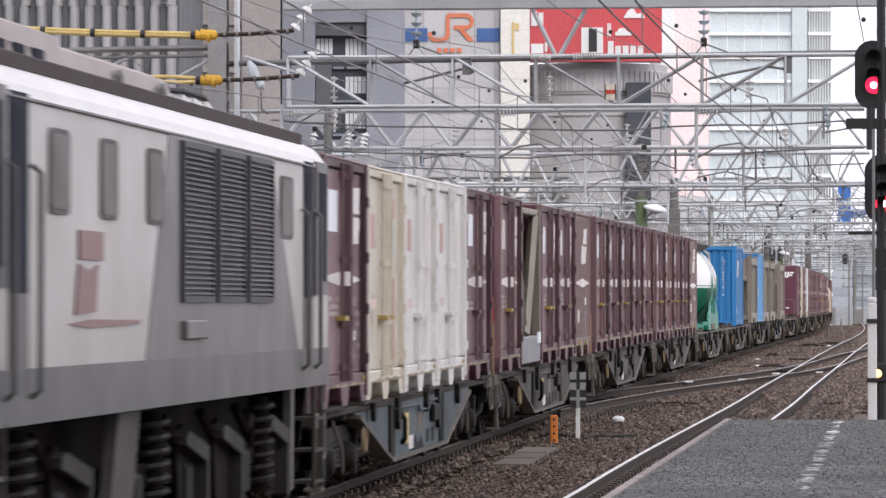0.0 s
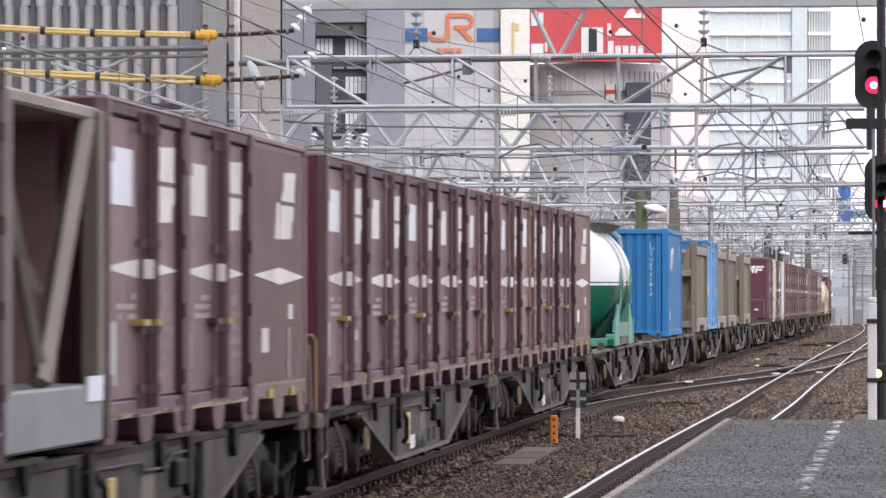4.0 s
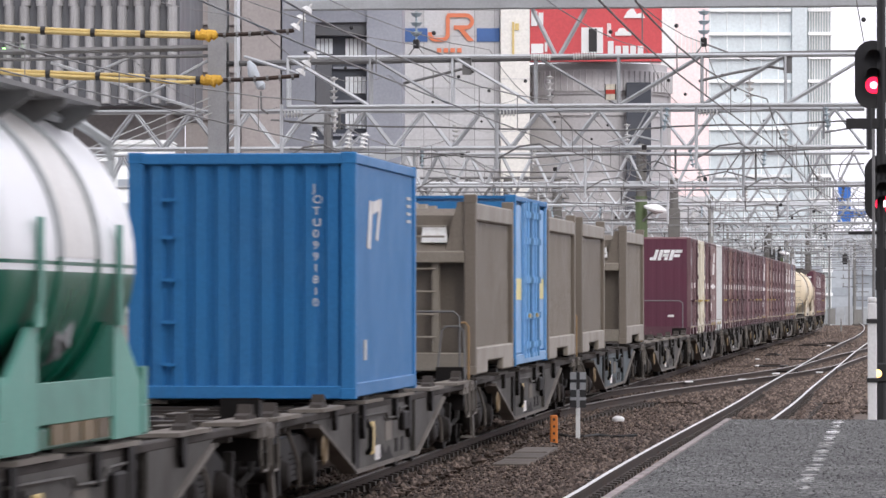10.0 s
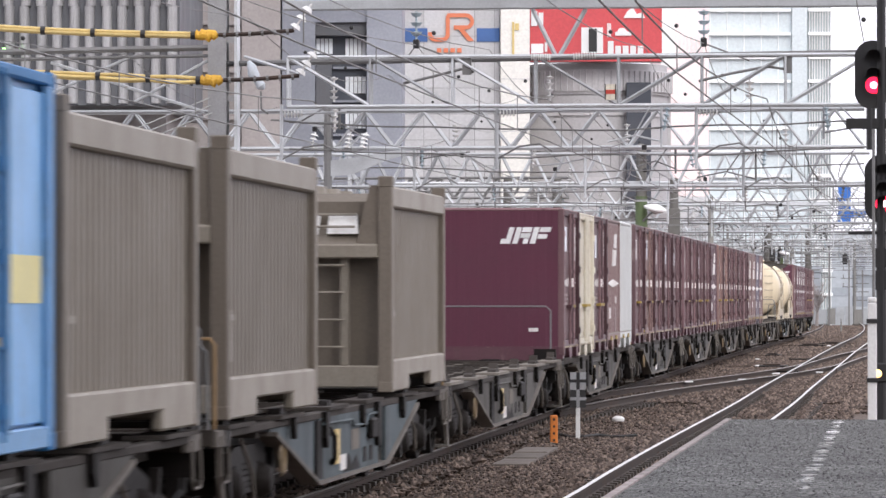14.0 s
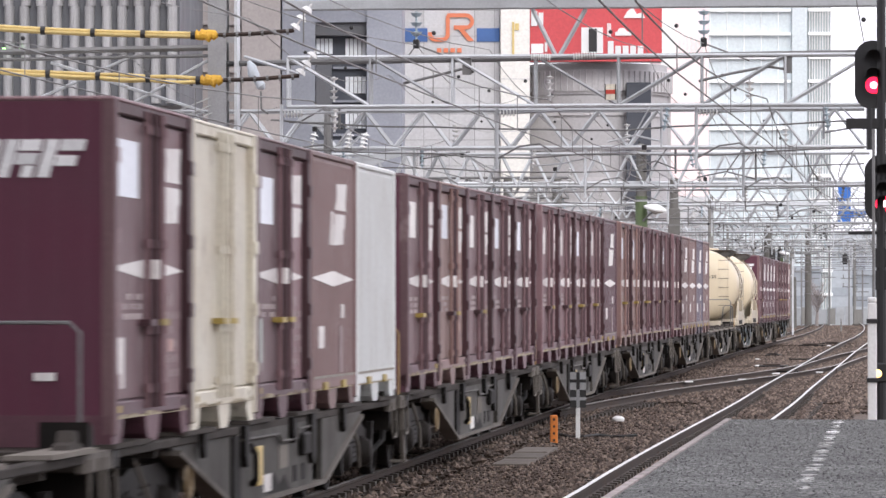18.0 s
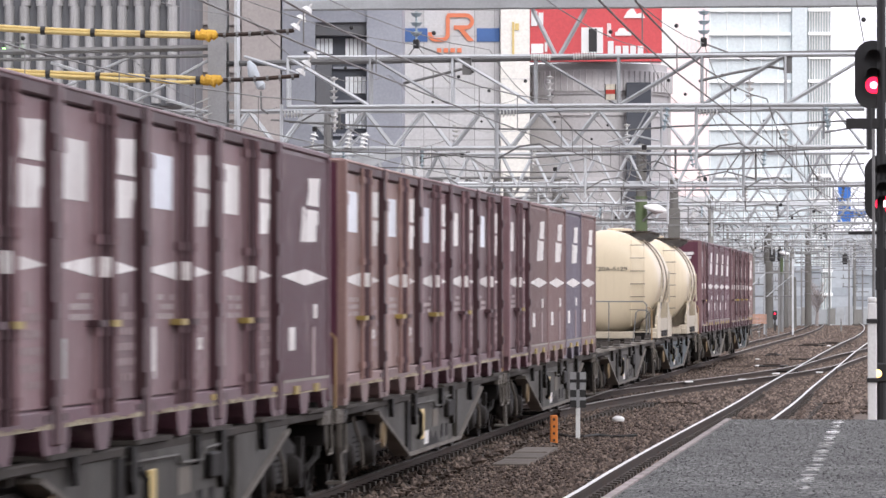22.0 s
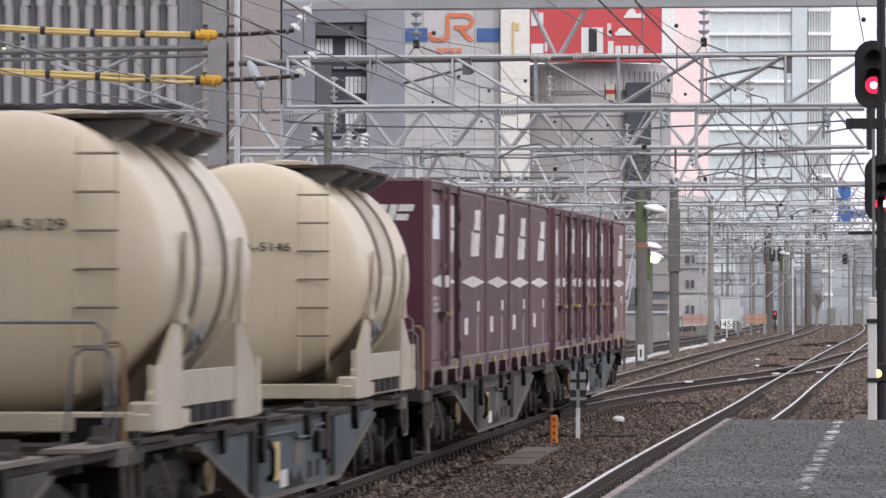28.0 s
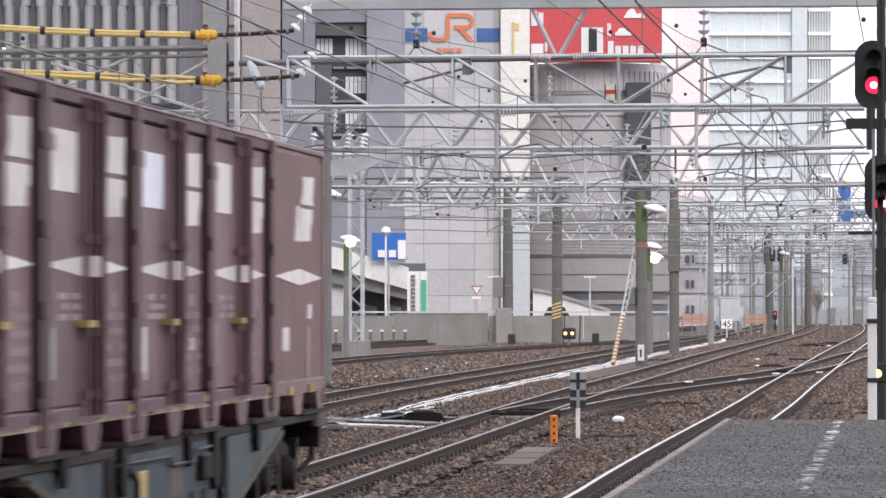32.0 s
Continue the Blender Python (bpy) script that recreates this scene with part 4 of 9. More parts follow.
def sky_container():
    H, h, hw = 2.57, 3.03, 1.22
    top = thing("freight_container", "light blue steel container with side doors and lock rods", "container", "containers on the train")
    twenty_frame(top, BLUEC, H)
    part("body", Mesh().box(-hw + 0.09, hw - 0.09, -h + 0.1, h - 0.1, 0.14, H - 0.05), SKYC, top)
    part("roof", Mesh().box(-hw + 0.02, hw - 0.02, -h + 0.02, h - 0.02, H - 0.05, H - 0.01), BLUEC, top)
    for e in (-1, 1):
        part("end_wall", Mesh().box(-hw + 0.15, hw - 0.15, e * (h - 0.04) - 0.03, e * (h - 0.04) + 0.03, 0.1, H - 0.1), BLUEC, top)
    for sx in (-1, 1):
        a, b = sorted((sx * hw, sx * (hw - 0.08)))
        part("top_rail", Mesh().box(a, b, -h + 0.16, h - 0.16, H - 0.09, H - 0.01, 0.012), BLUEC, top)
        part("bottom_rail", Mesh().box(a, b, -h + 0.16, h - 0.16, 0.02, 0.17, 0.012), SKYC, top)
        for k in range(4):
            y0 = -h + 0.18 + k * 1.43
            a, b = sorted((sx * (hw - 0.07), sx * (hw - 0.035)))
            door = part("door", Mesh().box(a, b, y0, y0 + 1.38, 0.19, H - 0.14, 0.01), SKYC, top)
            lo, hi = sorted((sx * (hw - 0.037), sx * (hw - 0.028)))
            for y in (y0 + 0.15, y0 + 0.7, y0 + 1.2) if k in (1, 2) else ():
                prof = [(0.1, 0.026)]
                for z in (0.3, 0.75, 1.3, 1.9, 2.3):
                    prof += [(z - 0.05, 0.026), (z - 0.05, 0.05), (z + 0.05, 0.05), (z + 0.05, 0.026)]
                part("lock_rod", Mesh().lathe(prof + [(H - 0.05, 0.026)], "z", (sx * hw, y), 6), RODB if y > y0 + 1.0 else SKYC, door)
            part("hinge_rail", Mesh().box(*sorted((sx * (hw - 0.03), sx * (hw + 0.01))), y0 + 1.33, y0 + 1.42, 0.15, H - 0.1), RODB if k == 2 else SKYC, door)
            if k in (0, 3):
                part("square_mark", Mesh().box(lo, hi, y0 + 0.1, y0 + 1.25, 1.0, 1.32), LEMONM, door, "pale yellow square")
                continue
            part("door_handle", Mesh().box(*sorted((sx * (hw - 0.03), sx * (hw + 0.045))), y0 + 0.45, y0 + 0.9, 0.72, 0.78), YELM, door, "yellow latch handle")
            part("letter_bar", Mesh().box(lo, hi, y0 + 0.3, y0 + 0.6, 1.0, 1.85), LEMONM if k == 1 else RODB, door, "vertical letter mark")
    return top


def taupe_container(cap=False):
    """Open-framed bulk container: heavy frame, ribbed panels, sloped end with ladder and cradle rail."""
    H, h, hw = 2.45, 3.03, 1.22
    top = thing("bulk_container", "grey-brown steel bulk container with heavy frame and end ladder", "container", "bulk containers")
    twenty_frame(top, TAUPE, H)
    part("body", Mesh().box(-hw + 0.1, hw - 0.1, -h + 0.32, h - 0.32, 0.3, H - 0.28), TAUPE, top)
    part("roof", Mesh().box(-hw + 0.09, hw - 0.09, -h + 0.8, h - 0.5, H - 0.29, H - 0.2), TAUPE, top)
    for k in range(3):
        part("filler_hatch", Mesh().lathe([(H - 0.25, 0.0), (H - 0.08, 0.26), (H - 0.2, 0.28)][::-1], "z", (0.0, -1.4 + 1.3 * k), 14), TAUPEL, top)
    for sx in (-1, 1):
        a, b = sorted((sx * hw, sx * (hw - 0.1)))
        part("top_rail", Mesh().box(a, b, -h + 0.16, h - 0.16, H - 0.35, H - 0.11, 0.02), TAUPEL, top, "pale scuffed top rail")
        m = Mesh().box(a, b, -h + 0.16, h - 0.16, 0.16, 0.365, 0.02)
        for y0, y1 in ((-h + 0.16, -1.25), (1.25, h - 0.16)):
            m.box(a, b, y0, y1, 0.0, 0.2, 0.02)
        part("bottom_rail", m, TAUPEL, top, "pale bottom rail with fork pockets")
        part("ribbed_panel", corrugated(-h + 0.16, h - 0.16, 24, sx * (hw - 0.13), sx * (hw - 0.115), sx * (hw - 0.07), "x", 0.35, H - 0.33), TAUPE, top)
        part("side_latch", Mesh().box(*sorted((sx * (hw - 0.09), sx * (hw - 0.03))), -h + 0.35, -h + 0.42, 0.5, 0.95), TAUPEL, top)
        part("side_latch", Mesh().box(*sorted((sx * (hw - 0.09), sx * (hw - 0.03))), -h + 0.22, -h + 0.6, 0.86, 0.91), TAUPEL, top)
    for e in (-1, 1):
        y = e * (h - 0.3)
        part("end_wall", Mesh().box(-hw + 0.16, hw - 0.16, y - 0.02, y + 0.02, 0.16, 1.62), TAUPE, top)
        part("end_beam", Mesh().box(-hw + 0.16, hw - 0.16, e * h - 0.12 * (e > 0), e * h + 0.12 * (e < 0), 1.52, 1.68, 0.015), TAUPEL, top)
        part("end_beam", Mesh().box(-hw + 0.16, hw - 0.16, e * h - 0.14 * (e > 0), e * h + 0.14 * (e < 0), 0.05, 0.3, 0.015), TAUPEL, top)
        m = Mesh()
        m.add([(-hw + 0.2, e * (h - 0.05), 1.68), (hw - 0.2, e * (h - 0.05), 1.68), (hw - 0.35, e * (h - 0.75), H - 0.18), (-hw + 0.35, e * (h - 0.75), H - 0.18),
               (-hw + 0.2, e * (h - 0.09), 1.66), (hw - 0.2, e * (h - 0.09), 1.66), (hw - 0.35, e * (h - 0.79), H - 0.22), (-hw + 0.35, e * (h - 0.79), H - 0.22)],
              [(0, 1, 2, 3), (4, 5, 6, 7), (0, 1, 5, 4), (1, 2, 6, 5), (2, 3, 7, 6), (3, 0, 4, 7)])
        part("sloped_end", m, TAUPE, top)
        for sx in (-1, 1):
            part("gusset", Mesh().prism([(sx * (hw - 0.14), 1.6), (sx * (hw - 0.42), 1.7), (sx * (hw - 0.26), H - 0.1), (sx * (hw - 0.14), H - 0.1)], "y", e * (h - 0.12), e * (h - 0.06)), TAUPE, top)
        for x in (-0.62, 0.16, 0.66):
            part("upright", Mesh().box(x - 0.05, x + 0.05, e * (h - 0.14) - 0.05, e * (h - 0.14) + 0.05, 0.3, 1.55, 0.01), TAUPEL, top)
        for k in range(4):
            part("ladder_rung", Mesh().tube((0.16, e * (h - 0.06), 0.51 + k * 0.31), (0.66, e * (h - 0.06), 0.51 + k * 0.31), 0.016, 6), TAUPEL, top)
    d = Mesh()
    d.prism([(-0.55, -h + 0.20), (-0.2, -h + 0.22), (-0.2, -h + 0.21), (-0.55, -h + 0.19)], "z", 1.8, 1.82)
    part("bright_plate", Mesh().add([(0.46, -h + 0.10, 1.80), (0.82, -h + 0.10, 1.80), (0.76, -h + 0.42, 2.14), (0.46, -h + 0.42, 2.14), (0.46, -h + 0.14, 1.79), (0.82, -h + 0.14, 1.79), (0.76, -h + 0.46, 2.13), (0.46, -h + 0.46, 2.13)],
         [(0, 1, 2, 3), (4, 5, 6, 7), (0, 1, 5, 4), (1, 2, 6, 5), (2, 3, 7, 6), (3, 0, 4, 7)]), WHITEP, top, "pale plate on the sloped end")
    part("bright_plate", Mesh().add([(-0.30, -h + 0.10, 1.80), (0.36, -h + 0.10, 1.80), (0.36, -h + 0.42, 2.14), (-0.30, -h + 0.42, 2.14), (-0.30, -h + 0.14, 1.79), (0.36, -h + 0.14, 1.79), (0.36, -h + 0.46, 2.13), (-0.30, -h + 0.46, 2.13)],
         [(0, 1, 2, 3), (4, 5, 6, 7), (0, 1, 5, 4), (1, 2, 6, 5), (2, 3, 7, 6), (3, 0, 4, 7)]), WHITEP, top)
    for k in range(2):
        part("slope_rung", Mesh().tube((0.15, -h + 0.10 + 0.14 * k, 1.88 + 0.14 * k), (0.78, -h + 0.10 + 0.14 * k, 1.88 + 0.14 * k), 0.016, 6), TAUPEL, top)
    if cap:
        m = Mesh().lathe([(1.84, 0.05), (1.90, 0.15), (1.97, 0.185), (2.02, 0.165), (2.06, 0.2), (2.16, 0.21), (2.25, 0.16), (2.29, 0.0)], "z", (-0.03, -h + 0.10), 16)
        m.v = [(x + 0.03 * noise.noise(Vector((x * 7, y * 7, z * 7))), y, z + 0.02 * noise.noise(Vector((z * 9, x * 9, 1)))) for x, y, z in m.v]
        part("green_cover", m, GREENC, top, "dark green cloth cover", smooth=True)
    return top


def tank_container(two_tone, words=""):
    """Tank container: barrel with domed ends on a cradle of triangular leg plates."""
    h, hw, R, zc = 3.03, 1.22, 1.21, 1.32
    upper, frame_m = (TANKW, TEAL) if two_tone else (IVORY, TAUPEC)
    lab = "white over green tank container in a pale green cradle" if two_tone else "cream tank container with end ladder in a cream cradle"
    top = thing("tank_container", lab, "tank container", "tank containers")
    left = []
    for k in range(11):
        w = math.pi / 2 * k / 10
        left.append((-h + 0.12 + 0.55 * (1 - math.sin(w)), R * (math.cos(w) ** 0.6 if k < 10 else 0.0)))
    left = left[::-1]
    body = left + [(-a, r) for a, r in left[::-1]]
    if two_tone:
        def slice_z(k, lo_z, hi_z):
            """The barrel, scaled by k about its axis, between two heights."""
            me = Mesh().lathe([(a, r * k) for a, r in body], "y", (0, zc), 56).mesh("slice", upper, True)
            bm = bmesh.new()
            bm.from_mesh(me)
            for z, way in ((lo_z, -1), (hi_z, 1)):
                bmesh.ops.bisect_plane(bm, geom=bm.verts[:] + bm.edges[:] + bm.faces[:], plane_co=(0, 0, z), plane_no=(0, 0, way), clear_outer=True)
            bm.to_mesh(me)
            bm.free()
            return me
        for name, k, z0, z1, mm, lab2 in (("barrel_top", 1.0, zc - 0.10, 9, TANKW, "glossy white upper barrel"), ("barrel_bottom", 1.0, -9, zc - 0.10, TANKG, "dark green lower barrel"),
                                          ("waist_line", 1.003, zc - 0.055, zc - 0.03, TANKG, "thin green line")):
            me = slice_z(k, z0, z1)
            me.materials.clear()
            me.materials.append(mm)
            part(name, me, mm, top, lab2)
    else:
        part("barrel", Mesh().lathe(body, "y", (0, zc), 48), upper, top, "smooth cream painted barrel", smooth=True)
    part("soiled_band", Mesh().lathe([(-0.70, R + 0.003), (-0.69, R + 0.004), (0.69, R + 0.004), (0.70, R + 0.003)], "y", (0, zc), 56, (0.0, 0.5)), SOILW if two_tone else SOIL, top, "soiled streaky band below the walkway", smooth=True)
    for y in (-0.75, 0.75):
        part("barrel_ring", Mesh().lathe([(y - 0.07, R), (y - 0.06, R + 0.03), (y - 0.03, R + 0.03), (y - 0.02, R + 0.006), (y + 0.02, R + 0.006), (y + 0.03, R + 0.03), (y + 0.06, R + 0.03), (y + 0.07, R)], "y", (0, zc), 40, (0.0, 0.5) if two_tone else (0, 1)), RINGM if not two_tone else PALEGREY, top, smooth=True)
        if two_tone:
            part("barrel_ring", Mesh().lathe([(y - 0.06, R), (y - 0.05, R + 0.025), (y + 0.05, R + 0.025), (y + 0.06, R)], "y", (0, zc), 40, (0.5, 1.0)), TANKG, top, smooth=True)
    for sx in (-1, 1):
        part("sill", Mesh().box(*sorted((sx * (hw - 0.16), sx * (hw - 0.03))), -h, h, 0.0, 0.15, 0.015), TANKG if two_tone else frame_m, top)
        for sy in (-1, 1):
            part("corner_block", Mesh().box(*sorted((sx * (hw - 0.2), sx * hw)), *sorted((sy * 2.7, sy * (h - 0.02))), 0.0, 0.24, 0.02), frame_m, top)
            part("leg_plate", Mesh().prism([(sy * 1.5, 0.0), (sy * 2.98, 0.0), (sy * 2.98, 0.30), (sy * 1.80, 0.84), (sy * 1.5, 0.84)], "x", sx * (hw - 0.015), sx * (hw - 0.06)), frame_m, top)
            part("leg_web", Mesh().prism([(sx * (hw - 0.06), 0.2), (sx * (hw - 0.06), 0.84), (sx * (hw - 0.2), 0.84), (sx * (hw - 0.5), 0.45), (sx * (hw - 0.5), 0.2)], "y", sy * 1.5, sy * 1.54), frame_m, top)
            part("saddle_post", Mesh().prism([(sy * 1.5, 0.84), (sy * 1.76, 0.84), (sy * 1.64, 1.0), (sy * 1.62, 1.58), (sy * 1.5, 1.58)], "x", sx * (hw + 0.03), sx * (hw + 0.0)), frame_m, top)
            part("side_step", Mesh().box(*sorted((sx * (hw - 0.06), sx * hw)), *sorted((sy * 2.72, sy * 2.92)), 0.24, 0.52), frame_m, top)
        part("base_plate", Mesh().box(*sorted((sx * (hw - 0.06), sx * (hw - 0.02))), -1.5, 1.5, 0.17, 0.46, 0.006), frame_m, top)
        for y in (-0.75, -0.15, 0.45, 1.05):
            part("lift_socket", Mesh().box(*sorted((sx * (hw - 0.04), sx * (hw - 0.01))), y - 0.24, y + 0.24, 0.03, 0.168), TAN2 if two_tone else RUN, top)
        part("drain_valve", Mesh().path([(sx * 0.7, 0.0, 0.5), (sx * 0.95, 0.1, 0.62), (sx * 1.05, 0.1, 0.72), (sx * 1.08, 0.25, 0.86), (sx * 1.05, 0.35, 0.95)], [0.05, 0.06, 0.09, 0.05, 0.08]), STEELD, top)
        part("valve_wheel", Mesh().lathe([(sx * 1.08, 0.06), (sx * 1.1, 0.11), (sx * 1.12, 0.06)], "x", (-0.2, 0.7), 10), STEELD, top)
    for sy in (-1, 1):
        part("end_beam", Mesh().box(-hw + 0.16, hw - 0.16, sy * h - 0.1 * (sy > 0), sy * h + 0.1 * (sy < 0), 0.0, 0.16, 0.012), frame_m, top)
        # dark green, not frame teal: shade below the barrel put into the saddle
        part("saddle", Mesh().lathe([(sy * 1.3 - 0.1, R + 0.01), (sy * 1.3 - 0.1, R + 0.05), (sy * 1.3 + 0.1, R + 0.05), (sy * 1.3 + 0.1, R + 0.01)], "y", (0, zc), 24, (0.56, 0.94)), TANKG if two_tone else frame_m, top)
    for k in range(5):
        x = 0.16 + 0.17 * k
        part("walkway_plank", Mesh().box(x, x + 0.15, -2.15 + 0.1 * (k % 2), 2.3 - 0.15 * (k % 3), zc + R - 0.05, zc + R - 0.015), WALKM if not two_tone else STEELD, top, "grimy grating plank")
    for y in (-1.9, -0.6, 0.7, 2.0):
        part("walkway_bracket", Mesh().prism([(0.3, zc + R - 0.08), (0.98, zc + R - 0.05), (0.98, zc + R - 0.10), (0.75, zc + R - 0.24)], "y", y, y + 0.05), STEELD, top)
    part("manhole", Mesh().lathe([(zc + R - 0.1, 0.3), (zc + R + 0.05, 0.3), (zc + R + 0.07, 0.05)], "z", (0.2, -0.9), 16), upper, top)
    if two_tone:
        part("handrail", Mesh().path([(0.3, 1.0, 2.50), (0.8, 2.3, 2.36), (0.93, 2.75, 2.24), (0.95, 2.85, 2.1), (0.95, 2.85, 1.75)], 0.04), PALEGREY, top)
        part("mark_ring", Mesh().lathe([(-h + 0.105, 0.075), (-h + 0.100, 0.075), (-h + 0.100, 0.12), (-h + 0.105, 0.12)], "y", (0.02, zc + 0.38), 20), TANKG, top, "green ring marking")
        part("mark_bar", Mesh().prism([(0.15, zc + 0.45), (0.37, zc + 0.45), (0.38, zc + 0.495), (0.16, zc + 0.495)], "y", -h + 0.105, -h + 0.115), TANKG, top, "green bar marking")
        part("mark_bar", Mesh().prism([(0.20, zc + 0.27), (0.26, zc + 0.27), (0.29, zc + 0.45), (0.24, zc + 0.45)], "y", -h + 0.105, -h + 0.115), TANKG, top)
        stroke_text("A-5076", 0.135, STEELD, top, "lettering", pose(-0.06, -h + 0.118, zc + 0.70, 90, 0, 0) @ Matrix.Diagonal((1.35, 1, 1, 1)), "grey stencilled code")
    else:
        stroke_text(words, 0.135, BLACK, top, "lettering", pose(-0.40, -h + 0.112, zc + 0.25, 90, 0, 0) @ Matrix.Diagonal((1.28, 1, 1, 1)), "black stencilled code")
        for x in (0.60, 0.90):
            part("ladder_stile", Mesh().tube((x, -h + 0.16, 0.3), (x, -h + 0.16, 2.3), 0.008, 5), IVORY, top)
        for k in range(6):
            z = 0.67 + k * 0.3
            part("ladder_rung", Mesh().tube((0.58, -h + 0.13, z), (0.92, -h + 0.13, z), 0.012, 6), RINGM, top)
        part("handrail", Mesh().path([(-1.0, -h + 0.14, 0.6), (-1.0, -h + 0.14, 1.95), (-0.5, -h + 0.2, 2.46), (-0.3, -h + 0.4, 2.5)], 0.028), RINGM, top)
        part("valve", Mesh().box(-1.05, -0.92, -h + 0.06, -h + 0.2, 0.75, 0.92, 0.02), RUN, top)
    return top


SOIL = mat("soiled_ivory", (0.60, 0.50, 0.36), 0.4, dirt=0.7, dcol=(0.22, 0.155, 0.11), streak=0.75, bump=0.0)
SOILW = mat("soiled_white", (0.74, 0.73, 0.70), 0.35, dirt=0.4, dcol=(0.5, 0.46, 0.4), streak=0.4, bump=0.0)
RODB = mat("grimy_blue_rod", (0.07, 0.22, 0.43), 0.5, dirt=0.6, dcol=(0.07, 0.09, 0.12))
LEMONM = mat("pale_yellow_marking", (0.78, 0.70, 0.30), 0.5, dirt=0.3, dcol=(0.5, 0.5, 0.4))
GREENC = mat("green_cloth", (0.03, 0.085, 0.045), 0.8, dirt=0.4, dcol=(0.07, 0.12, 0.08), bump=0.4)
RINGM = mat("weathered_ring", (0.24, 0.20, 0.15), 0.5, dirt=0.4)
WALKM = mat("rusty_black_grating", (0.05, 0.036, 0.03), 0.8, dirt=0.6, dcol=(0.12, 0.08, 0.06), scale=3.0)
TAN2 = mat("tan_socket", (0.20, 0.14, 0.07), 0.55, dirt=0.6, dcol=(0.06, 0.045, 0.035))
TAUPEC = mat("cream_frame_paint", (0.56, 0.49, 0.38), 0.5, dirt=0.45, dcol=(0.25, 0.2, 0.14), streak=0.3)


def brace_container():
    """Open-sided rack: end frames with diagonal braces and a low base box."""
    L, H = 3.68, 2.42
    h = L / 2
    top = thing("open_rack_container", "grey-brown open-sided rack container with diagonal braces", "container", "containers on the train")
    part("base", Mesh().box(-HW + 0.02, HW - 0.02, -h, h, 0.0, 0.42, 0.02), STEELM, top, "dull grey base box")
    part("base_plate", Mesh().box(HW - 0.02, HW + 0.0, h - 0.7, h - 0.1, 0.3, 0.48), CARD, top)
    part("roof", Mesh().box(-HW + 0.05, HW - 0.05, -h + 0.1, h, H - 0.1, H, 0.02), TAUPEL, top)
    part("inner_wall", Mesh().box(-HW + 0.05, -HW + 0.12, -h + 0.05, h - 0.05, 0.4, H - 0.1), FADED, top)
    part("inner_wall", Mesh().box(-HW + 0.1, HW - 0.35, h - 0.15, h - 0.05, 0.4, H - 0.1), FADED, top)
    for sx in (-1, 1):
        for sy in (-1, 1):
            part("corner_post", Mesh().box(sx * (HW - 0.08) - 0.07, sx * (HW - 0.08) + 0.07, sy * (h - 0.1) - 0.1, sy * (h - 0.1) + 0.1, 0.4, H - 0.02, 0.015), TAUPE, top)
        part("diagonal_brace", Mesh().tube((sx * (HW - 0.1), h - 0.35, H - 0.1), (sx * (HW - 0.1), -0.2, 0.45), 0.08, 4), TAUPEL, top)
        part("diagonal_brace", Mesh().tube((sx * (HW - 0.12), -h + 0.2, 1.6), (sx * (HW - 0.12), -0.2, 1.1), 0.05, 4), TAUPEL, top)
        part("diagonal_brace", Mesh().tube((sx * (HW - 0.12), -h + 0.3, H - 0.4), (sx * (HW - 0.12), 0.0, 0.45), 0.05, 4), TAUPEL, top)
    return top


# ---- container wagon ----
OUTR = mat("dust_pale_steel", (0.21, 0.19, 0.165), 0.8, dirt=0.6, dcol=(0.13, 0.105, 0.085), spec=0.2)
WHEELM = mat("dusty_wheel", (0.024, 0.020, 0.018), 0.65, dirt=0.55, dcol=(0.010, 0.009, 0.008), metal=0.1, spec=0.15)
NEARBLACK = mat("black_grime", (0.015, 0.0135, 0.013), 0.7, dirt=0.5, dcol=(0.03, 0.025, 0.021), spec=0.2)
FLANGE = mat("worn_flange_edge", (0.18, 0.163, 0.144), 0.7, dirt=0.65, dcol=(0.075, 0.06, 0.05), spec=0.2)
TAN = mat("tan_paint", (0.38, 0.24, 0.11), 0.5, dirt=0.4)
WL = 19.5


def wheelset_mesh(r=0.43):
    m = Mesh()
    for sx in (-1, 1):
        x = sx * 0.5655
        m.lathe([(x - 0.06, 0.0), (x - 0.06, 0.2), (x - 0.04, r - 0.06), (x - 0.065, r - 0.06), (x - 0.065, r + (0.0 if sx > 0 else 0.0)), (x + 0.065, r), (x + 0.065, r - 0.06), (x + 0.04, r - 0.06), (x + 0.06, 0.2), (x + 0.06, 0.0)], "x", (0, 0), 24)
    m.lathe([(-0.9, 0.0), (-0.9, 0.08), (0.9, 0.08), (0.9, 0.0)], "x", (0, 0), 10)
    for a in range(3):
        w = a * 2.0944
        for sx in (-1, 1):
            m.box(sx * 0.63 - 0.01, sx * 0.63 + 0.01, 0.2 * math.cos(w) - 0.04, 0.2 * math.cos(w) + 0.04, 0.2 * math.sin(w) - 0.04, 0.2 * math.sin(w) + 0.04)
    return m.mesh("wheelset", WHEELM, True)


WHEELSET = wheelset_mesh()


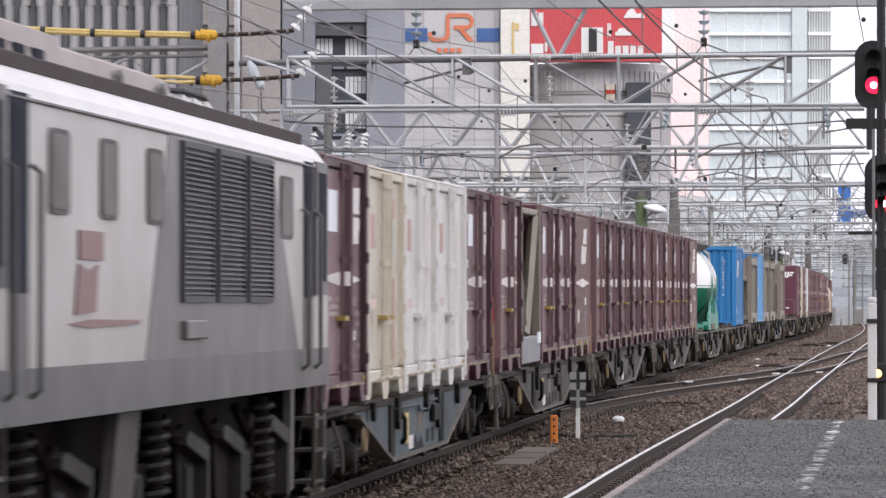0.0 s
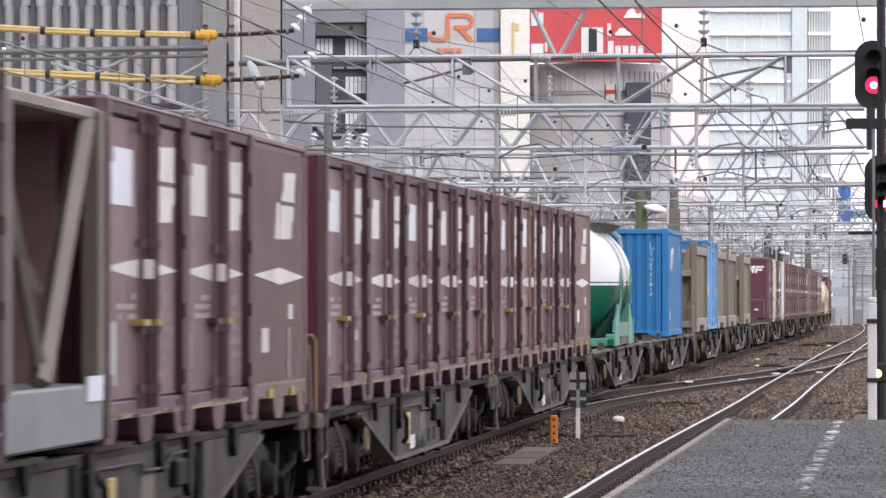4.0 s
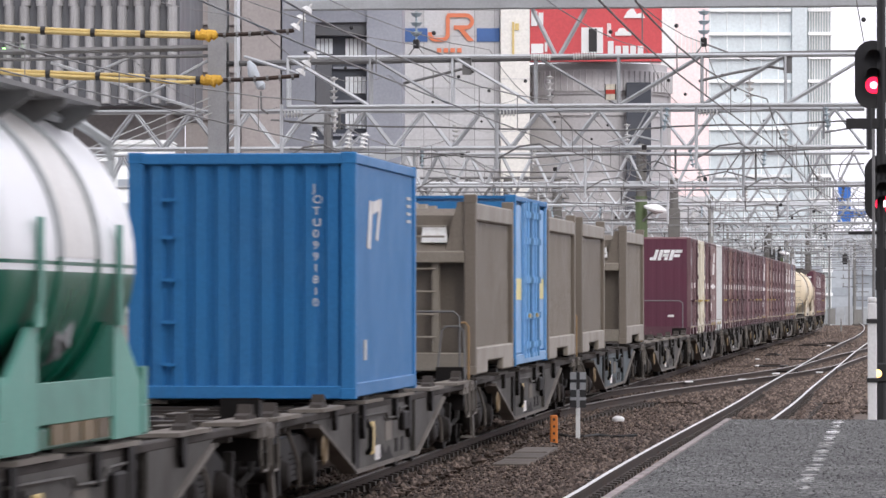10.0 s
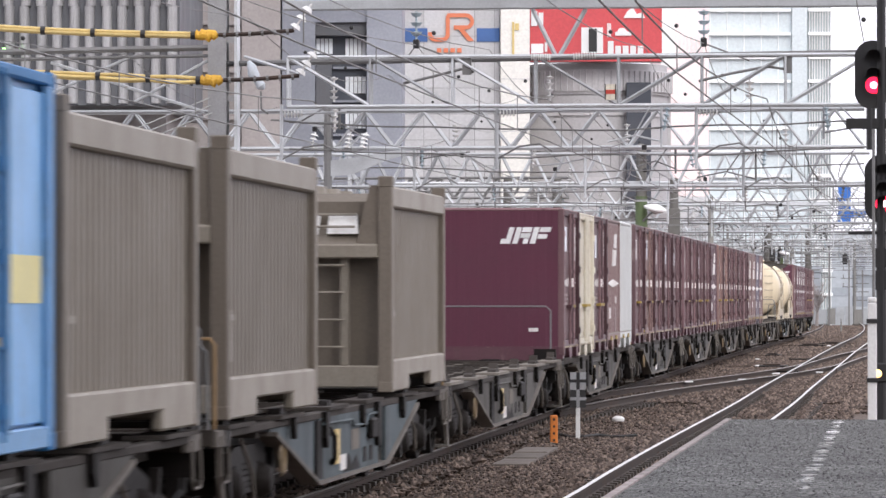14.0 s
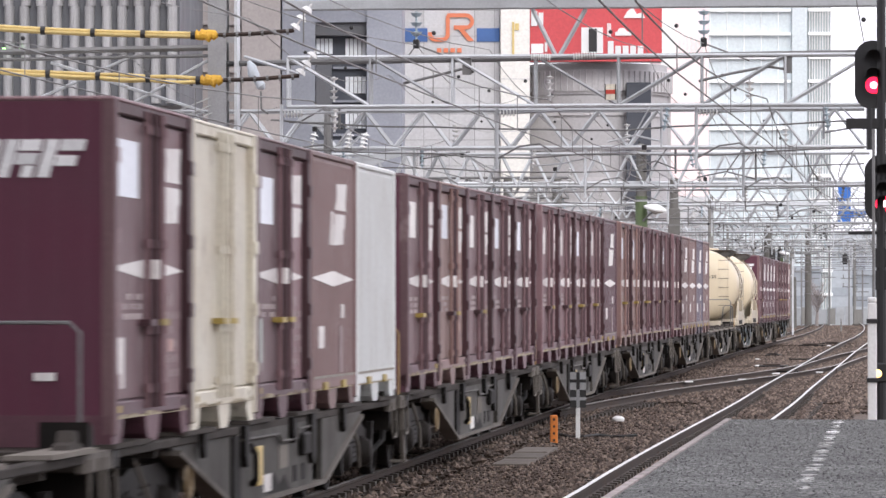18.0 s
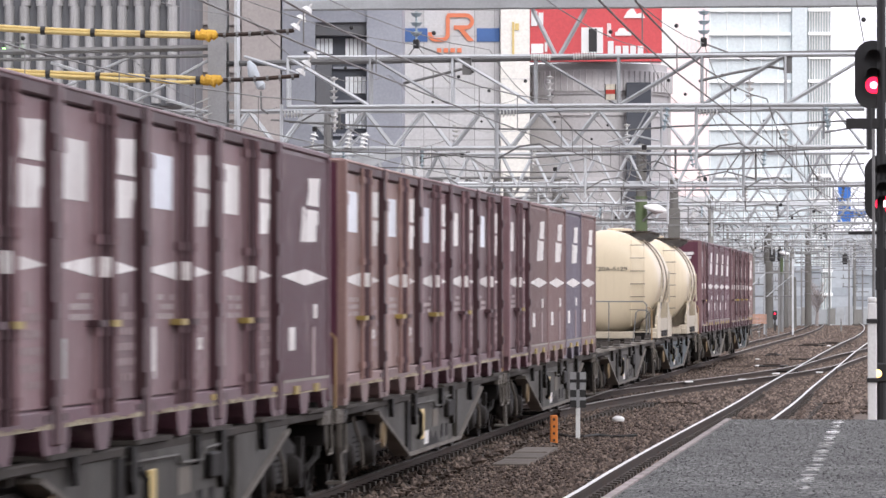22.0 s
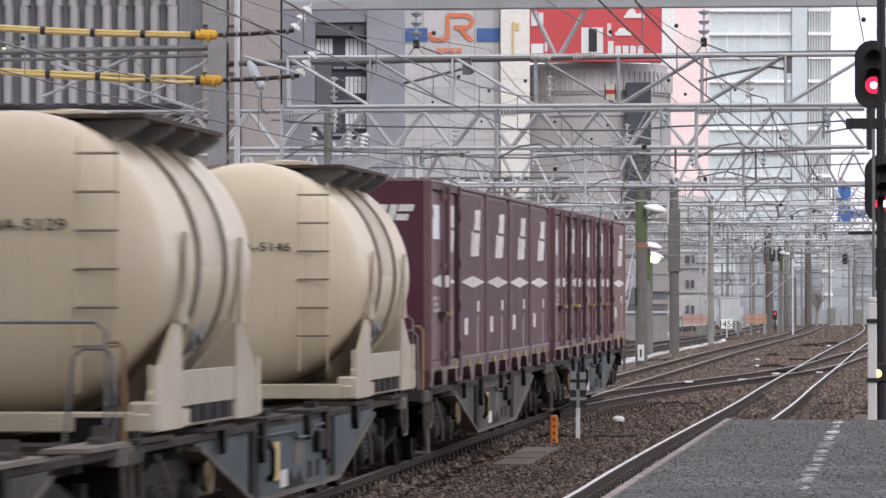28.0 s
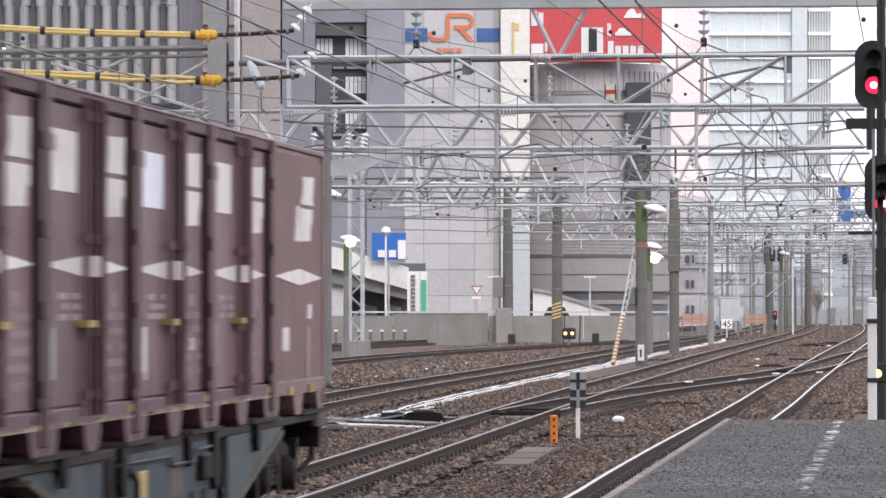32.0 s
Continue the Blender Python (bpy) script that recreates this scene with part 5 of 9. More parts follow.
def bogie(top, yc, mates):
    frame_ = Mesh()
    for sx in (-1, 1):
        frame_.prism([(yc - 1.3, 0.5), (yc - 0.75, 0.62), (yc - 0.45, 0.34), (yc + 0.45, 0.34), (yc + 0.75, 0.62), (yc + 1.3, 0.5), (yc + 1.3, 0.66), (yc + 0.7, 0.78), (yc - 0.7, 0.78), (yc - 1.3, 0.66)], "x", sx * 0.92, sx * 1.02)
    frame_.box(-0.95, 0.95, yc - 0.2, yc + 0.2, 0.5, 0.75)
    b = part("bogie", frame_, RUN, top, "dark oily bogie frame")
    for sx in (-1, 1):
        for dy in (-0.95, 0.95):
            part("axle_box", Mesh().lathe([(sx * 0.9, 0.17), (sx * 1.04, 0.17), (sx * 1.12, 0.12), (sx * 1.14, 0.06), (sx * 1.14, 0.0)], "x", (yc + dy, 0.43), 12), WHEELM, b, smooth=True)
        if sx < 0:
            continue
        for dy in (-0.16, 0.16):
            sp = Mesh()
            for k in range(5):
                sp.lathe([(0.38 + k * 0.055, 0.05), (0.40 + k * 0.055, 0.08), (0.42 + k * 0.055, 0.05)], "z", (sx * 0.97, yc + dy), 8)
            part("coil_spring", sp, RUN, b)
        part("brake_hose", Mesh().path([(1.1, yc - 0.9, 0.86), (1.16, yc - 0.6, 0.55), (1.16, yc - 0.5, 0.34), (1.12, yc - 0.2, 0.3)], 0.022), FLANGE, b, "pale dusty hose")
        part("brake_hanger", Mesh().prism([(yc - 1.5, 0.75), (yc - 1.38, 0.75), (yc - 1.25, 0.25), (yc - 1.4, 0.25)], "x", sx * 1.0, sx * 1.08), RUN, b)
        part("brake_hanger", Mesh().prism([(yc + 1.5, 0.75), (yc + 1.38, 0.75), (yc + 1.25, 0.25), (yc + 1.4, 0.25)], "x", sx * 1.0, sx * 1.08), RUN, b)
    for dy in (-0.95, 0.95):
        w = part("wheelset", WHEELSET, RUN, b, at=pose(0, yc + dy, 0.43))
        mates.append((w, yc + dy))
    return b


def wagon(body, label, empty=False, rail=2):
    SHOW_LOCKS = range(6) if empty else ()
    top = thing("container_wagon", label, "wagon", "wagons of the train")
    h = WL / 2
    for sx in (-1, 1):
        m = Mesh()
        m.box(*sorted((sx * 1.18, sx * 1.06)), -h + 0.25, h - 0.25, 0.91, 0.985, 0.012)
        sill = part("side_sill", m, DECK, top, "dark dusty side sill")
        # deep trapezoid belly girder with a dark recess beside its middle plate
        part("belly_girder", Mesh().prism([(-2.9, 0.92), (2.3, 0.92), (2.3, 0.30), (-2.9, 0.30)], "x", sx * 1.18, sx * 1.12), body, sill, "grey girder plate")
        # near-black plate in the recess: the recess shade is in its colour
        part("girder_recess", Mesh().prism([(2.3, 0.86), (3.1, 0.86), (3.1, 0.30), (2.3, 0.30)], "x", sx * 1.08, sx * 1.04), NEARBLACK, sill, "dark recess in the girder")
        part("girder_gusset", Mesh().prism([(3.1, 0.92), (6.6, 0.92), (3.2, 0.30), (3.1, 0.30)], "x", sx * 1.17, sx * 1.12), body, sill)
        part("girder_gusset", Mesh().prism([(-2.9, 0.92), (-6.4, 0.92), (-3.0, 0.30), (-2.9, 0.30)], "x", sx * 1.15, sx * 1.11), body, sill, "grey gusset plate")
        part("girder_post", Mesh().prism([(-3.05, 0.9), (-2.62, 0.9), (-2.62, 0.31), (-3.05, 0.31)], "x", sx * 1.181, sx * 1.15), NEARBLACK, sill, "dark upright strip")
        part("bottom_flange", Mesh().box(*sorted((sx * 1.0, sx * 1.21)), -3.0, 3.2, 0.26, 0.30), FLANGE, sill)
        for y0, y1 in ((3.2, 6.4), (-3.0, -6.2)):
            part("sloped_flange", Mesh().add([(sx * 1.02, y0, 0.26), (sx * 1.21, y0, 0.26), (sx * 1.21, y1, 0.84), (sx * 1.02, y1, 0.84), (sx * 1.02, y0, 0.30), (sx * 1.21, y0, 0.30), (sx * 1.21, y1, 0.88), (sx * 1.02, y1, 0.88)],
                 [(0, 1, 2, 3), (4, 5, 6, 7), (0, 1, 5, 4), (1, 2, 6, 5), (2, 3, 7, 6), (3, 0, 4, 7)]), FLANGE, sill, "pale worn sloped flange")
        if sx > 0:
            part("valve_rod", Mesh().path([(1.2, -2.2, 0.8), (1.24, -2.1, 0.72), (1.24, -2.1, 0.5), (1.2, -2.0, 0.45)], 0.03), RUN, sill)
            part("release_handle", Mesh().box(1.185, 1.215, -1.75, -1.45, 0.42, 0.78, 0.01), YTUBE, sill, "pale yellow release handle")
            part("valve_box", Mesh().box(1.185, 1.25, 1.2, 1.75, 0.6, 0.82, 0.02), RUN, sill)
            for y, w, z in ((-2.55, 0.13, 0.62), (0.62, 0.1, 0.74), (2.05, 0.16, 0.5), (4.6, 0.12, 0.74), (-5.0, 0.1, 0.78)):
                part("lock_bracket", Mesh().prism([(y - w, 0.985), (y + w, 0.985), (y + w, z + 0.1), (y + w * 0.4, z), (y - w * 0.4, z), (y - w, z + 0.1)], "x", 1.183, 1.235), RUN, sill, "dark lock bracket")
            part("brake_pipe", Mesh().path([(1.2, -2.7, 0.86), (1.21, -0.4, 0.85), (1.21, -0.2, 0.78), (1.21, 0.9, 0.77), (1.21, 1.1, 0.86), (1.2, 2.2, 0.87)], 0.016), body, sill)
            part("stain_plate", Mesh().prism([(-0.9, 0.31), (0.6, 0.31), (0.2, 0.46), (-0.1, 0.37), (-0.5, 0.5)], "x", 1.1805, 1.1835), NEARBLACK, sill, "dark oil stain")
            for y in (0.85, 1.45):
                part("slot", Mesh().box(1.181, 1.187, y, y + 0.28, 0.36, 0.52), RUN, sill)
        for y in (-8.6, -5.2, -1.6, 1.6, 5.2, 8.6) if sx > 0 or empty else ():
            # pale plates when empty; loaded ones carry the containers' shade as dark colour
            part("outrigger_plate", Mesh().prism([(sx * 0.90, y - 1.05), (sx * 1.23, y - 0.85), (sx * 1.23, y + 0.85), (sx * 0.90, y + 1.05)], "z", 0.99, 1.025), OUTR if empty else DECK, sill, "dust-pale deck plate" if empty else "deck plate painted dark for the shade under containers")
        part("data_panel", Mesh().box(*sorted((sx * 1.182, sx * 1.188)), -0.2, 0.45, 0.52, 0.74), OUTR, sill, "pale data panel")
        part("data_panel", Mesh().box(*sorted((sx * 1.182, sx * 1.188)), -1.2, -0.7, 0.34, 0.5), MARK, sill, "pale stencilled data")
        part("tail_disc", Mesh().lathe([(sx * 1.19, 0.0), (sx * 1.19, 0.09), (sx * 1.2, 0.09), (sx * 1.2, 0.0)], "x", (-h + 0.55, 0.92), 10), BLACK, sill)
        for y in (-h + 0.3, h - 0.3):
            st = Mesh()
            st.prism([(y - 0.08, 0.86), (y + 0.08, 0.86), (y + 0.12, 0.62), (y + 0.34, 0.24), (y + 0.20, 0.20), (y - 0.02, 0.58)], "x", sx * 1.13, sx * 1.17)
            st.box(*sorted((sx * 1.0, sx * 1.18)), y + 0.14, y + 0.38, 0.20, 0.23)
            loop = Mesh().path([(sx * 1.19, y - 0.16, 0.94), (sx * 1.2, y - 0.16, 0.60), (sx * 1.2, y - 0.1, 0.54), (sx * 1.2, y + 0.2, 0.54), (sx * 1.2, y + 0.26, 0.60), (sx * 1.19, y + 0.26, 0.94)], 0.014)
            if sx > 0:
                loop.box(1.12, 1.185, y - 0.3, y + 0.36, 0.84, 0.99, 0.01)
                part("hand_loop", loop, FLANGE, top, "pale dusty hand loop under the deck corner")
            if y < 0:
                part("step_iron", st, FLANGE, top, "bent pale step iron")
            elif sx > 0:
                part("hose_stand", Mesh().prism([(h - 0.05, 1.2), (h + 0.12, 1.16), (h + 0.2, 0.95), (h + 0.1, 0.72), (h - 0.05, 0.62)], "x", 0.75, 1.12), RUN, top, "dark hose stand")
                part("brake_hose", Mesh().path([(1.0, h + 0.08, 0.9), (1.02, h + 0.22, 0.7), (1.0, h + 0.24, 0.5), (0.9, h + 0.16, 0.38), (0.8, h + 0.2, 0.45)], 0.035), RUBBER, top, smooth=True)
        if sx > 0 and rail < 2:
            continue
        hr = Mesh().path([(sx * 1.14, -h + 0.12, 1.0), (sx * 1.14, -h + 0.12, 1.72), (sx * 1.10, -h + 0.12, 1.77), (sx * 1.0, -h + 0.12, 1.77)], 0.015)
        part("handrail", hr, TAN, top, "tan painted handrail")
    m = Mesh()
    for x in (-0.35, 0.35):
        m.box(x - 0.06, x + 0.06, -h + 0.1, h - 0.1, 0.7, 0.97)
    # darker under a load: shade below the containers painted in
    part("centre_girder", m, OUTR if empty else DECK, top)
    beams = 14 if empty else 8
    for k in range(beams):
        y = -h + 0.3 + k * (WL - 0.6) / (beams - 1)
        part("cross_beam", Mesh().box(-1.1, 1.1, y - 0.07, y + 0.07, 0.84, 0.985), DECK, top)
    for e in (-1, 1):
        part("end_platform", Mesh().box(-1.15, 1.15, *sorted((e * h, e * (h - 0.55))), 0.86, 0.995), DECK, top)
        m = Mesh().box(-0.13, 0.13, *sorted((e * (h - 0.1), e * (h + 0.22))), 0.72, 0.98, 0.03)
        m.box(-0.19, 0.19, *sorted((e * (h + 0.16), e * (h + 0.31))), 0.68, 1.02, 0.04)
        part("coupler", m, RUN, top, "dark cast coupler head")
        part("air_hose", Mesh().path([(0.45, e * h, 0.75), (0.42, e * (h + 0.12), 0.5), (0.3, e * (h + 0.26), 0.42)], 0.03), RUBBER, top)
    for k in range(6):
        y = -h + 0.75 + k * (WL - 1.5) / 5
        for sx in (-1, 1):
            part("locking_block", Mesh().prism([(y - 0.34, 1.0), (y + 0.34, 1.0), (y + 0.28, 1.05), (y + 0.12, 1.07), (y + 0.06, 1.15), (y - 0.05, 1.16), (y - 0.12, 1.08), (y - 0.28, 1.06)] if k in SHOW_LOCKS else [(y - 0.2, 0.99), (y + 0.2, 0.99), (y + 0.15, 1.08), (y - 0.15, 1.08)], "x", sx * 1.15, sx * 1.03), DECK if empty else RUN, top, "dark container lock")
    gr_ = Mesh().path([(-1.2, -h - 0.02, 1.0), (-1.2, -h - 0.02, 1.92), (0.95, -h - 0.02, 1.92), (1.03, -h - 0.02, 1.85), (1.03, -h - 0.02, 1.0)], 0.015)
    if rail:
        part("guard_rail", gr_, STEELD, top, "grey steel end guard rail")
    for x in (-0.66, 0.16) if rail > 1 else ():
        part("guard_post", Mesh().tube((x, -h - 0.02, 0.98), (x, -h - 0.02, 1.92), 0.011), STEELD, top)
    if rail > 1:
        part("hand_hoop", Mesh().path([(0.72, -h - 0.05, 1.0), (0.79, -h - 0.05, 1.66), (0.85, -h - 0.05, 1.72), (1.03, -h - 0.05, 1.72), (1.09, -h - 0.05, 1.66), (1.11, -h - 0.05, 1.0)], 0.014), STEELD, top)
    # block added so no light shows through below; stands for brake gear
    part("underfloor_gear", Mesh().prism([(-6.2, 0.84), (6.2, 0.84), (5.0, 0.5), (2.8, 0.34), (-2.8, 0.34), (-5.0, 0.5)], "x", -0.42, 0.42), RUN, top, "dark block under the floor that stops light, standing for brake gear")
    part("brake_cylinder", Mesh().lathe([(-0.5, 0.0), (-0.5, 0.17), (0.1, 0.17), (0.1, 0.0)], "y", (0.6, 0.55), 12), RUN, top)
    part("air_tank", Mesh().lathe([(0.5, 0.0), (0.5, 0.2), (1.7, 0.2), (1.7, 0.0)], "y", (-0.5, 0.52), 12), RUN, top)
    part("brake_wheel", Mesh().lathe([(1.17, 0.12), (1.2, 0.15), (1.17, 0.18)], "x", (-5.6, 0.62), 14), TAN2, top)
    mates = []
    for yc in (-6.9, 6.9):
        bogie(top, yc, mates)
    return top


# ---- electric locomotive ----
ROOFRAIL = mat("dark_brown_roof_edge", (0.040, 0.022, 0.020), 0.7, dirt=0.4, dcol=(0.08, 0.06, 0.055), streak=0.3)
SANDM = mat("grimy_sandbox_grey", (0.085, 0.079, 0.073), 0.6, dirt=0.6, dcol=(0.03, 0.024, 0.02), streak=0.4)
WINRIM = mat("dark_window_rubber", (0.085, 0.08, 0.078), 0.6, dirt=0.3)
GLASSM = mat("grey_window_glass", (0.22, 0.215, 0.205), 0.5, dirt=0.4, bump=0, spec=0.08)
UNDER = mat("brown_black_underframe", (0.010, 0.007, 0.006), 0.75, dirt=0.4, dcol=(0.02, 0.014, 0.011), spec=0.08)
BRACKET = mat("grimy_grey_bracket", (0.040, 0.037, 0.034), 0.6, dirt=0.6, dcol=(0.018, 0.014, 0.012), spec=0.2)
# white that paints the sky's highlight onto the curved roof shoulder
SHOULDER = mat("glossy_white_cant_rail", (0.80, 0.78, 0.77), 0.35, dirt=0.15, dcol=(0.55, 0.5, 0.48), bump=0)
HOODM = mat("hood_paint", (0.40, 0.345, 0.32), 0.5, dirt=0.5, dcol=(0.22, 0.185, 0.165), streak=0.3)
NAVY = mat("dark_door_recess", (0.04, 0.046, 0.062), 0.8, dirt=0.3, spec=0.05)
DULLRED = mat("dull_red_marking", (0.28, 0.16, 0.15), 0.5, dirt=0.3, dcol=(0.33, 0.28, 0.26))
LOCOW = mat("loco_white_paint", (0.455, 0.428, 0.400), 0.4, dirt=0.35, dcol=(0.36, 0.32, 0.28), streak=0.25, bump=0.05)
LOCOG = mat("loco_grey_paint", (0.150, 0.142, 0.138), 0.4, dirt=0.35, dcol=(0.11, 0.10, 0.093), streak=0.25, bump=0.05)
LOCOB = mat("loco_blue_grey_paint", (0.100, 0.097, 0.096), 0.4, dirt=0.35, dcol=(0.075, 0.068, 0.062), streak=0.3, bump=0.05)
LOUVRE = mat("louvre_grey", (0.034, 0.036, 0.042), 0.5, dirt=0.3)


def locomotive():
    top = thing("electric_locomotive", "pale grey and white electric locomotive with louvred side panels", "locomotive")
    h = 8.7
    prof = [(-1.40, 1.28), (-1.40, 3.34), (-1.37, 3.44), (-1.29, 3.54), (-1.15, 3.61), (-0.6, 3.66), (0.6, 3.66), (1.15, 3.61), (1.29, 3.54), (1.37, 3.44), (1.40, 3.34), (1.40, 1.28)]
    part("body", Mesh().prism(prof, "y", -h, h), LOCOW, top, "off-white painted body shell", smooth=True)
    for sx in (-1, 1):
        lo, hi = sorted((sx * 1.401, sx * 1.408))
        part("grey_field", Mesh().prism([(-2.2, 1.62), (6.5, 1.62), (4.6, 3.36), (-1.1, 3.36)], "x", lo, hi), LOCOG, top, "slanting grey paint field")
        part("lower_band", Mesh().prism([(-h, 1.28), (h, 1.28), (h, 1.64), (-h, 1.64)], "x", *sorted((sx * 1.401, sx * 1.412))), LOCOB, top, "grey lower paint band")
        for y0, y1 in ((-0.56, 1.06), (1.3, 2.82), (3.06, 4.57)):
            f = Mesh()
            a, b = sorted((sx * 1.40, sx * 1.44))
            f.box(a, b, y0, y0 + 0.06, 2.07, 3.33)
            f.box(a, b, y1 - 0.06, y1, 2.07, 3.33)
            f.box(a, b, y0 + 0.06, y1 - 0.06, 2.07, 2.12)
            f.box(a, b, y0 + 0.06, y1 - 0.06, 3.28, 3.33)
            f.box(*sorted((sx * 1.398, sx * 1.414)), y0 + 0.06, y1 - 0.06, 2.12, 3.28)
            lv = part("louvre_frame", f, LOUVRE, top)
            for k in range(28):
                z = 2.128 + k * 0.041
                s = Mesh().prism([(sx * 1.414, z + 0.026), (sx * 1.418, z + 0.031), (sx * 1.440, z + 0.006), (sx * 1.437, z)], "y", y0 + 0.06, y1 - 0.06)
                part("louvre_slat", s, LOUVRE, lv)
        for y0, y1 in ((-6.1, -5.35), (-4.15, -3.45), (-2.15, -1.42), (5.2, 6.05)):
            def rounded(q, g):
                ya_, yb_, za_, zb_ = y0 + g, y1 - g, 2.65 + g * 0.5, 3.22 - g * 0.5
                return [(ya_ + q, za_), (yb_ - q, za_), (yb_ - q * 0.3, za_ + q * 0.15), (yb_, za_ + q * 0.5), (yb_, zb_ - q * 0.5), (yb_ - q * 0.3, zb_ - q * 0.15),
                        (yb_ - q, zb_), (ya_ + q, zb_), (ya_ + q * 0.3, zb_ - q * 0.15), (ya_, zb_ - q * 0.5), (ya_, za_ + q * 0.5), (ya_ + q * 0.3, za_ + q * 0.15)]
            w = part("side_window", Mesh().prism(rounded(0.11, 0.0), "x", sx * 1.40, sx * 1.414), WINRIM, top, "grey rounded window frame")
            part("pane", Mesh().prism(rounded(0.10, 0.07), "x", sx * 1.412, sx * 1.418), GLASSM, w)
        for c in (-1, 1):
            y0, y1 = (6.85, 7.45) if c > 0 else (-7.45, -6.85)
            d = part("cab_door", Mesh().box(*sorted((sx * 1.40, sx * 1.416)), y0, y1, 2.12, 3.4), NAVY, top, "dark recessed cab door")
            part("door_leaf", Mesh().box(*sorted((sx * 1.40, sx * 1.414)), y0, y1, 1.642, 2.118), LOCOG, d, "grey lower door leaf")
            part("pane", Mesh().box(*sorted((sx * 1.415, sx * 1.422)), y0 + 0.1, y1 - 0.1, 2.62, 3.3), NAVY, d)
            for y in (y0 - 0.14, y1 + 0.14):
                part("grab_rail", Mesh().path([(sx * 1.41, y, 1.45), (sx * 1.47, y, 1.5), (sx * 1.47, y, 2.9), (sx * 1.41, y, 2.95)], 0.022), LOCOB, d)
            y0, y1 = (7.62, 8.5) if c > 0 else (-8.5, -7.62)
            f = Mesh().box(*sorted((sx * 1.40, sx * 1.425)), y0, y1, 2.15, 3.42)
            w = part("cab_window", f, LOCOB, top, "grey framed cab side window")
            part("pane", Mesh().box(*sorted((sx * 1.425, sx * 1.432)), y0 + 0.16, y1 - 0.14, 2.28, 3.32), NAVY, w)
        d = Mesh()
        d.box(*sorted((sx * 1.409, sx * 1.416)), -5.0, -4.05, 2.36, 2.56)
        d.prism([(-5.15, 1.98), (-4.35, 2.0), (-4.25, 2.33), (-4.6, 2.28), (-5.0, 2.33)], "x", *sorted((sx * 1.409, sx * 1.416)))
        part("emblem", d, DULLRED, top, "faded red emblem")
        part("red_bar", Mesh().prism([(-5.4, 1.92), (-4.6, 1.95), (-2.5, 1.94), (-2.5, 1.91), (-4.6, 1.89)], "x", *sorted((sx * 1.409, sx * 1.416))), DULLRED, top, "faded red lettering bar")
        part("side_socket", Mesh().box(*sorted((sx * 1.40, sx * 1.46)), -0.5, 0.55, 1.78, 1.93, 0.012), LOCOG, top, "grey cover box")
        part("rain_gutter", Mesh().box(*sorted((sx * 1.395, sx * 1.42)), -h + 0.1, h - 0.2, 3.36, 3.375), LOCOG, top)
        part("cant_rail", Mesh().prism([(sx * x, z) for x, z in ((1.412, 3.378), (1.40, 3.40), (1.38, 3.455), (1.30, 3.555), (1.158, 3.625), (1.06, 3.64), (1.06, 3.60), (1.14, 3.59), (1.27, 3.52), (1.36, 3.42), (1.385, 3.378))], "y", -h + 0.05, h - 0.3), SHOULDER, top, "roof shoulder strip painted white as its sky highlight")
        part("hood_rail", Mesh().box(*sorted((sx * 1.04, sx * 1.235)), -h + 0.3, h - 0.7, 3.585, 3.70, 0.012), ROOFRAIL, top, "dark brown roof rail")
        for y in (-5.95, -0.35, 5.65):
            turns = [(sx * 1.14 + 0.13 * math.cos(0.7854 * k), y + 0.13 * math.sin(0.7854 * k), 0.38 + 0.0135 * k) for k in range(60)]
            part("coil_spring", Mesh().path(turns, 0.028, 6), BRACKET, top, "heavy worn coil spring", smooth=True)
            part("spring_core", Mesh().lathe([(0.35, 0.09), (1.22, 0.09)], "z", (sx * 1.14, y), 10), UNDER, top)
        part("sandbox", Mesh().prism([(-2.4, 1.25), (-1.45, 1.25), (-2.0, 0.18), (-3.0, 0.18)], "x", sx * 1.15, sx * 1.24), SANDM, top, "grimy grey slanting equipment box")
        part("sandbox", Mesh().prism([(7.3, 1.27), (7.55, 1.27), (7.5, 0.3), (7.3, 0.3)], "x", sx * 1.15, sx * 1.22), LOCOG, top)
        for y in (-3.9, 1.6, 3.6, 6.6):
            part("brake_bracket", Mesh().prism([(y - 0.95, 1.0), (y - 0.8, 1.04), (y + 0.26, 0.88), (y + 0.26, 0.26), (y + 0.1, 0.3), (y + 0.13, 0.76), (y - 0.95, 0.93)], "x", sx * 1.14, sx * 1.27), BRACKET, top, "grimy grey brake bracket")
            part("bracket_web", Mesh().prism([(y - 0.9, 0.92), (y + 0.1, 0.76), (y + 0.1, 0.3), (y - 0.7, 0.3)], "x", sx * 1.13, sx * 1.17), UNDER, top)
        for y in (-4.9, 0.7, 2.7, 4.7):
            part("brake_gear", Mesh().path([(sx * 1.12, y - 0.4, 1.15), (sx * 1.16, y, 0.95), (sx * 1.16, y + 0.25, 1.05), (sx * 1.12, y + 0.5, 0.8)], 0.05), UNDER, top)
        for y in (-7.9, 7.9):
            m = Mesh()
            for z in (0.35, 0.65, 0.95):
                m.box(*sorted((sx * 1.2, sx * 1.42)), y - 0.3, y + 0.3, z, z + 0.03)
            m.tube((sx * 1.4, y - 0.3, 0.3), (sx * 1.4, y - 0.3, 1.3), 0.02)
            m.tube((sx * 1.4, y + 0.3, 0.3), (sx * 1.4, y + 0.3, 1.3), 0.02)
            part("cab_steps", m, WAGON, top)
    part("roof_hood", Mesh().prism([(-1.0, 3.62), (-0.92, 3.98), (-0.7, 4.06), (0.7, 4.06), (0.92, 3.98), (1.0, 3.62)], "y", -8.2, -3.2), HOODM, top, "warm grey roof hood")
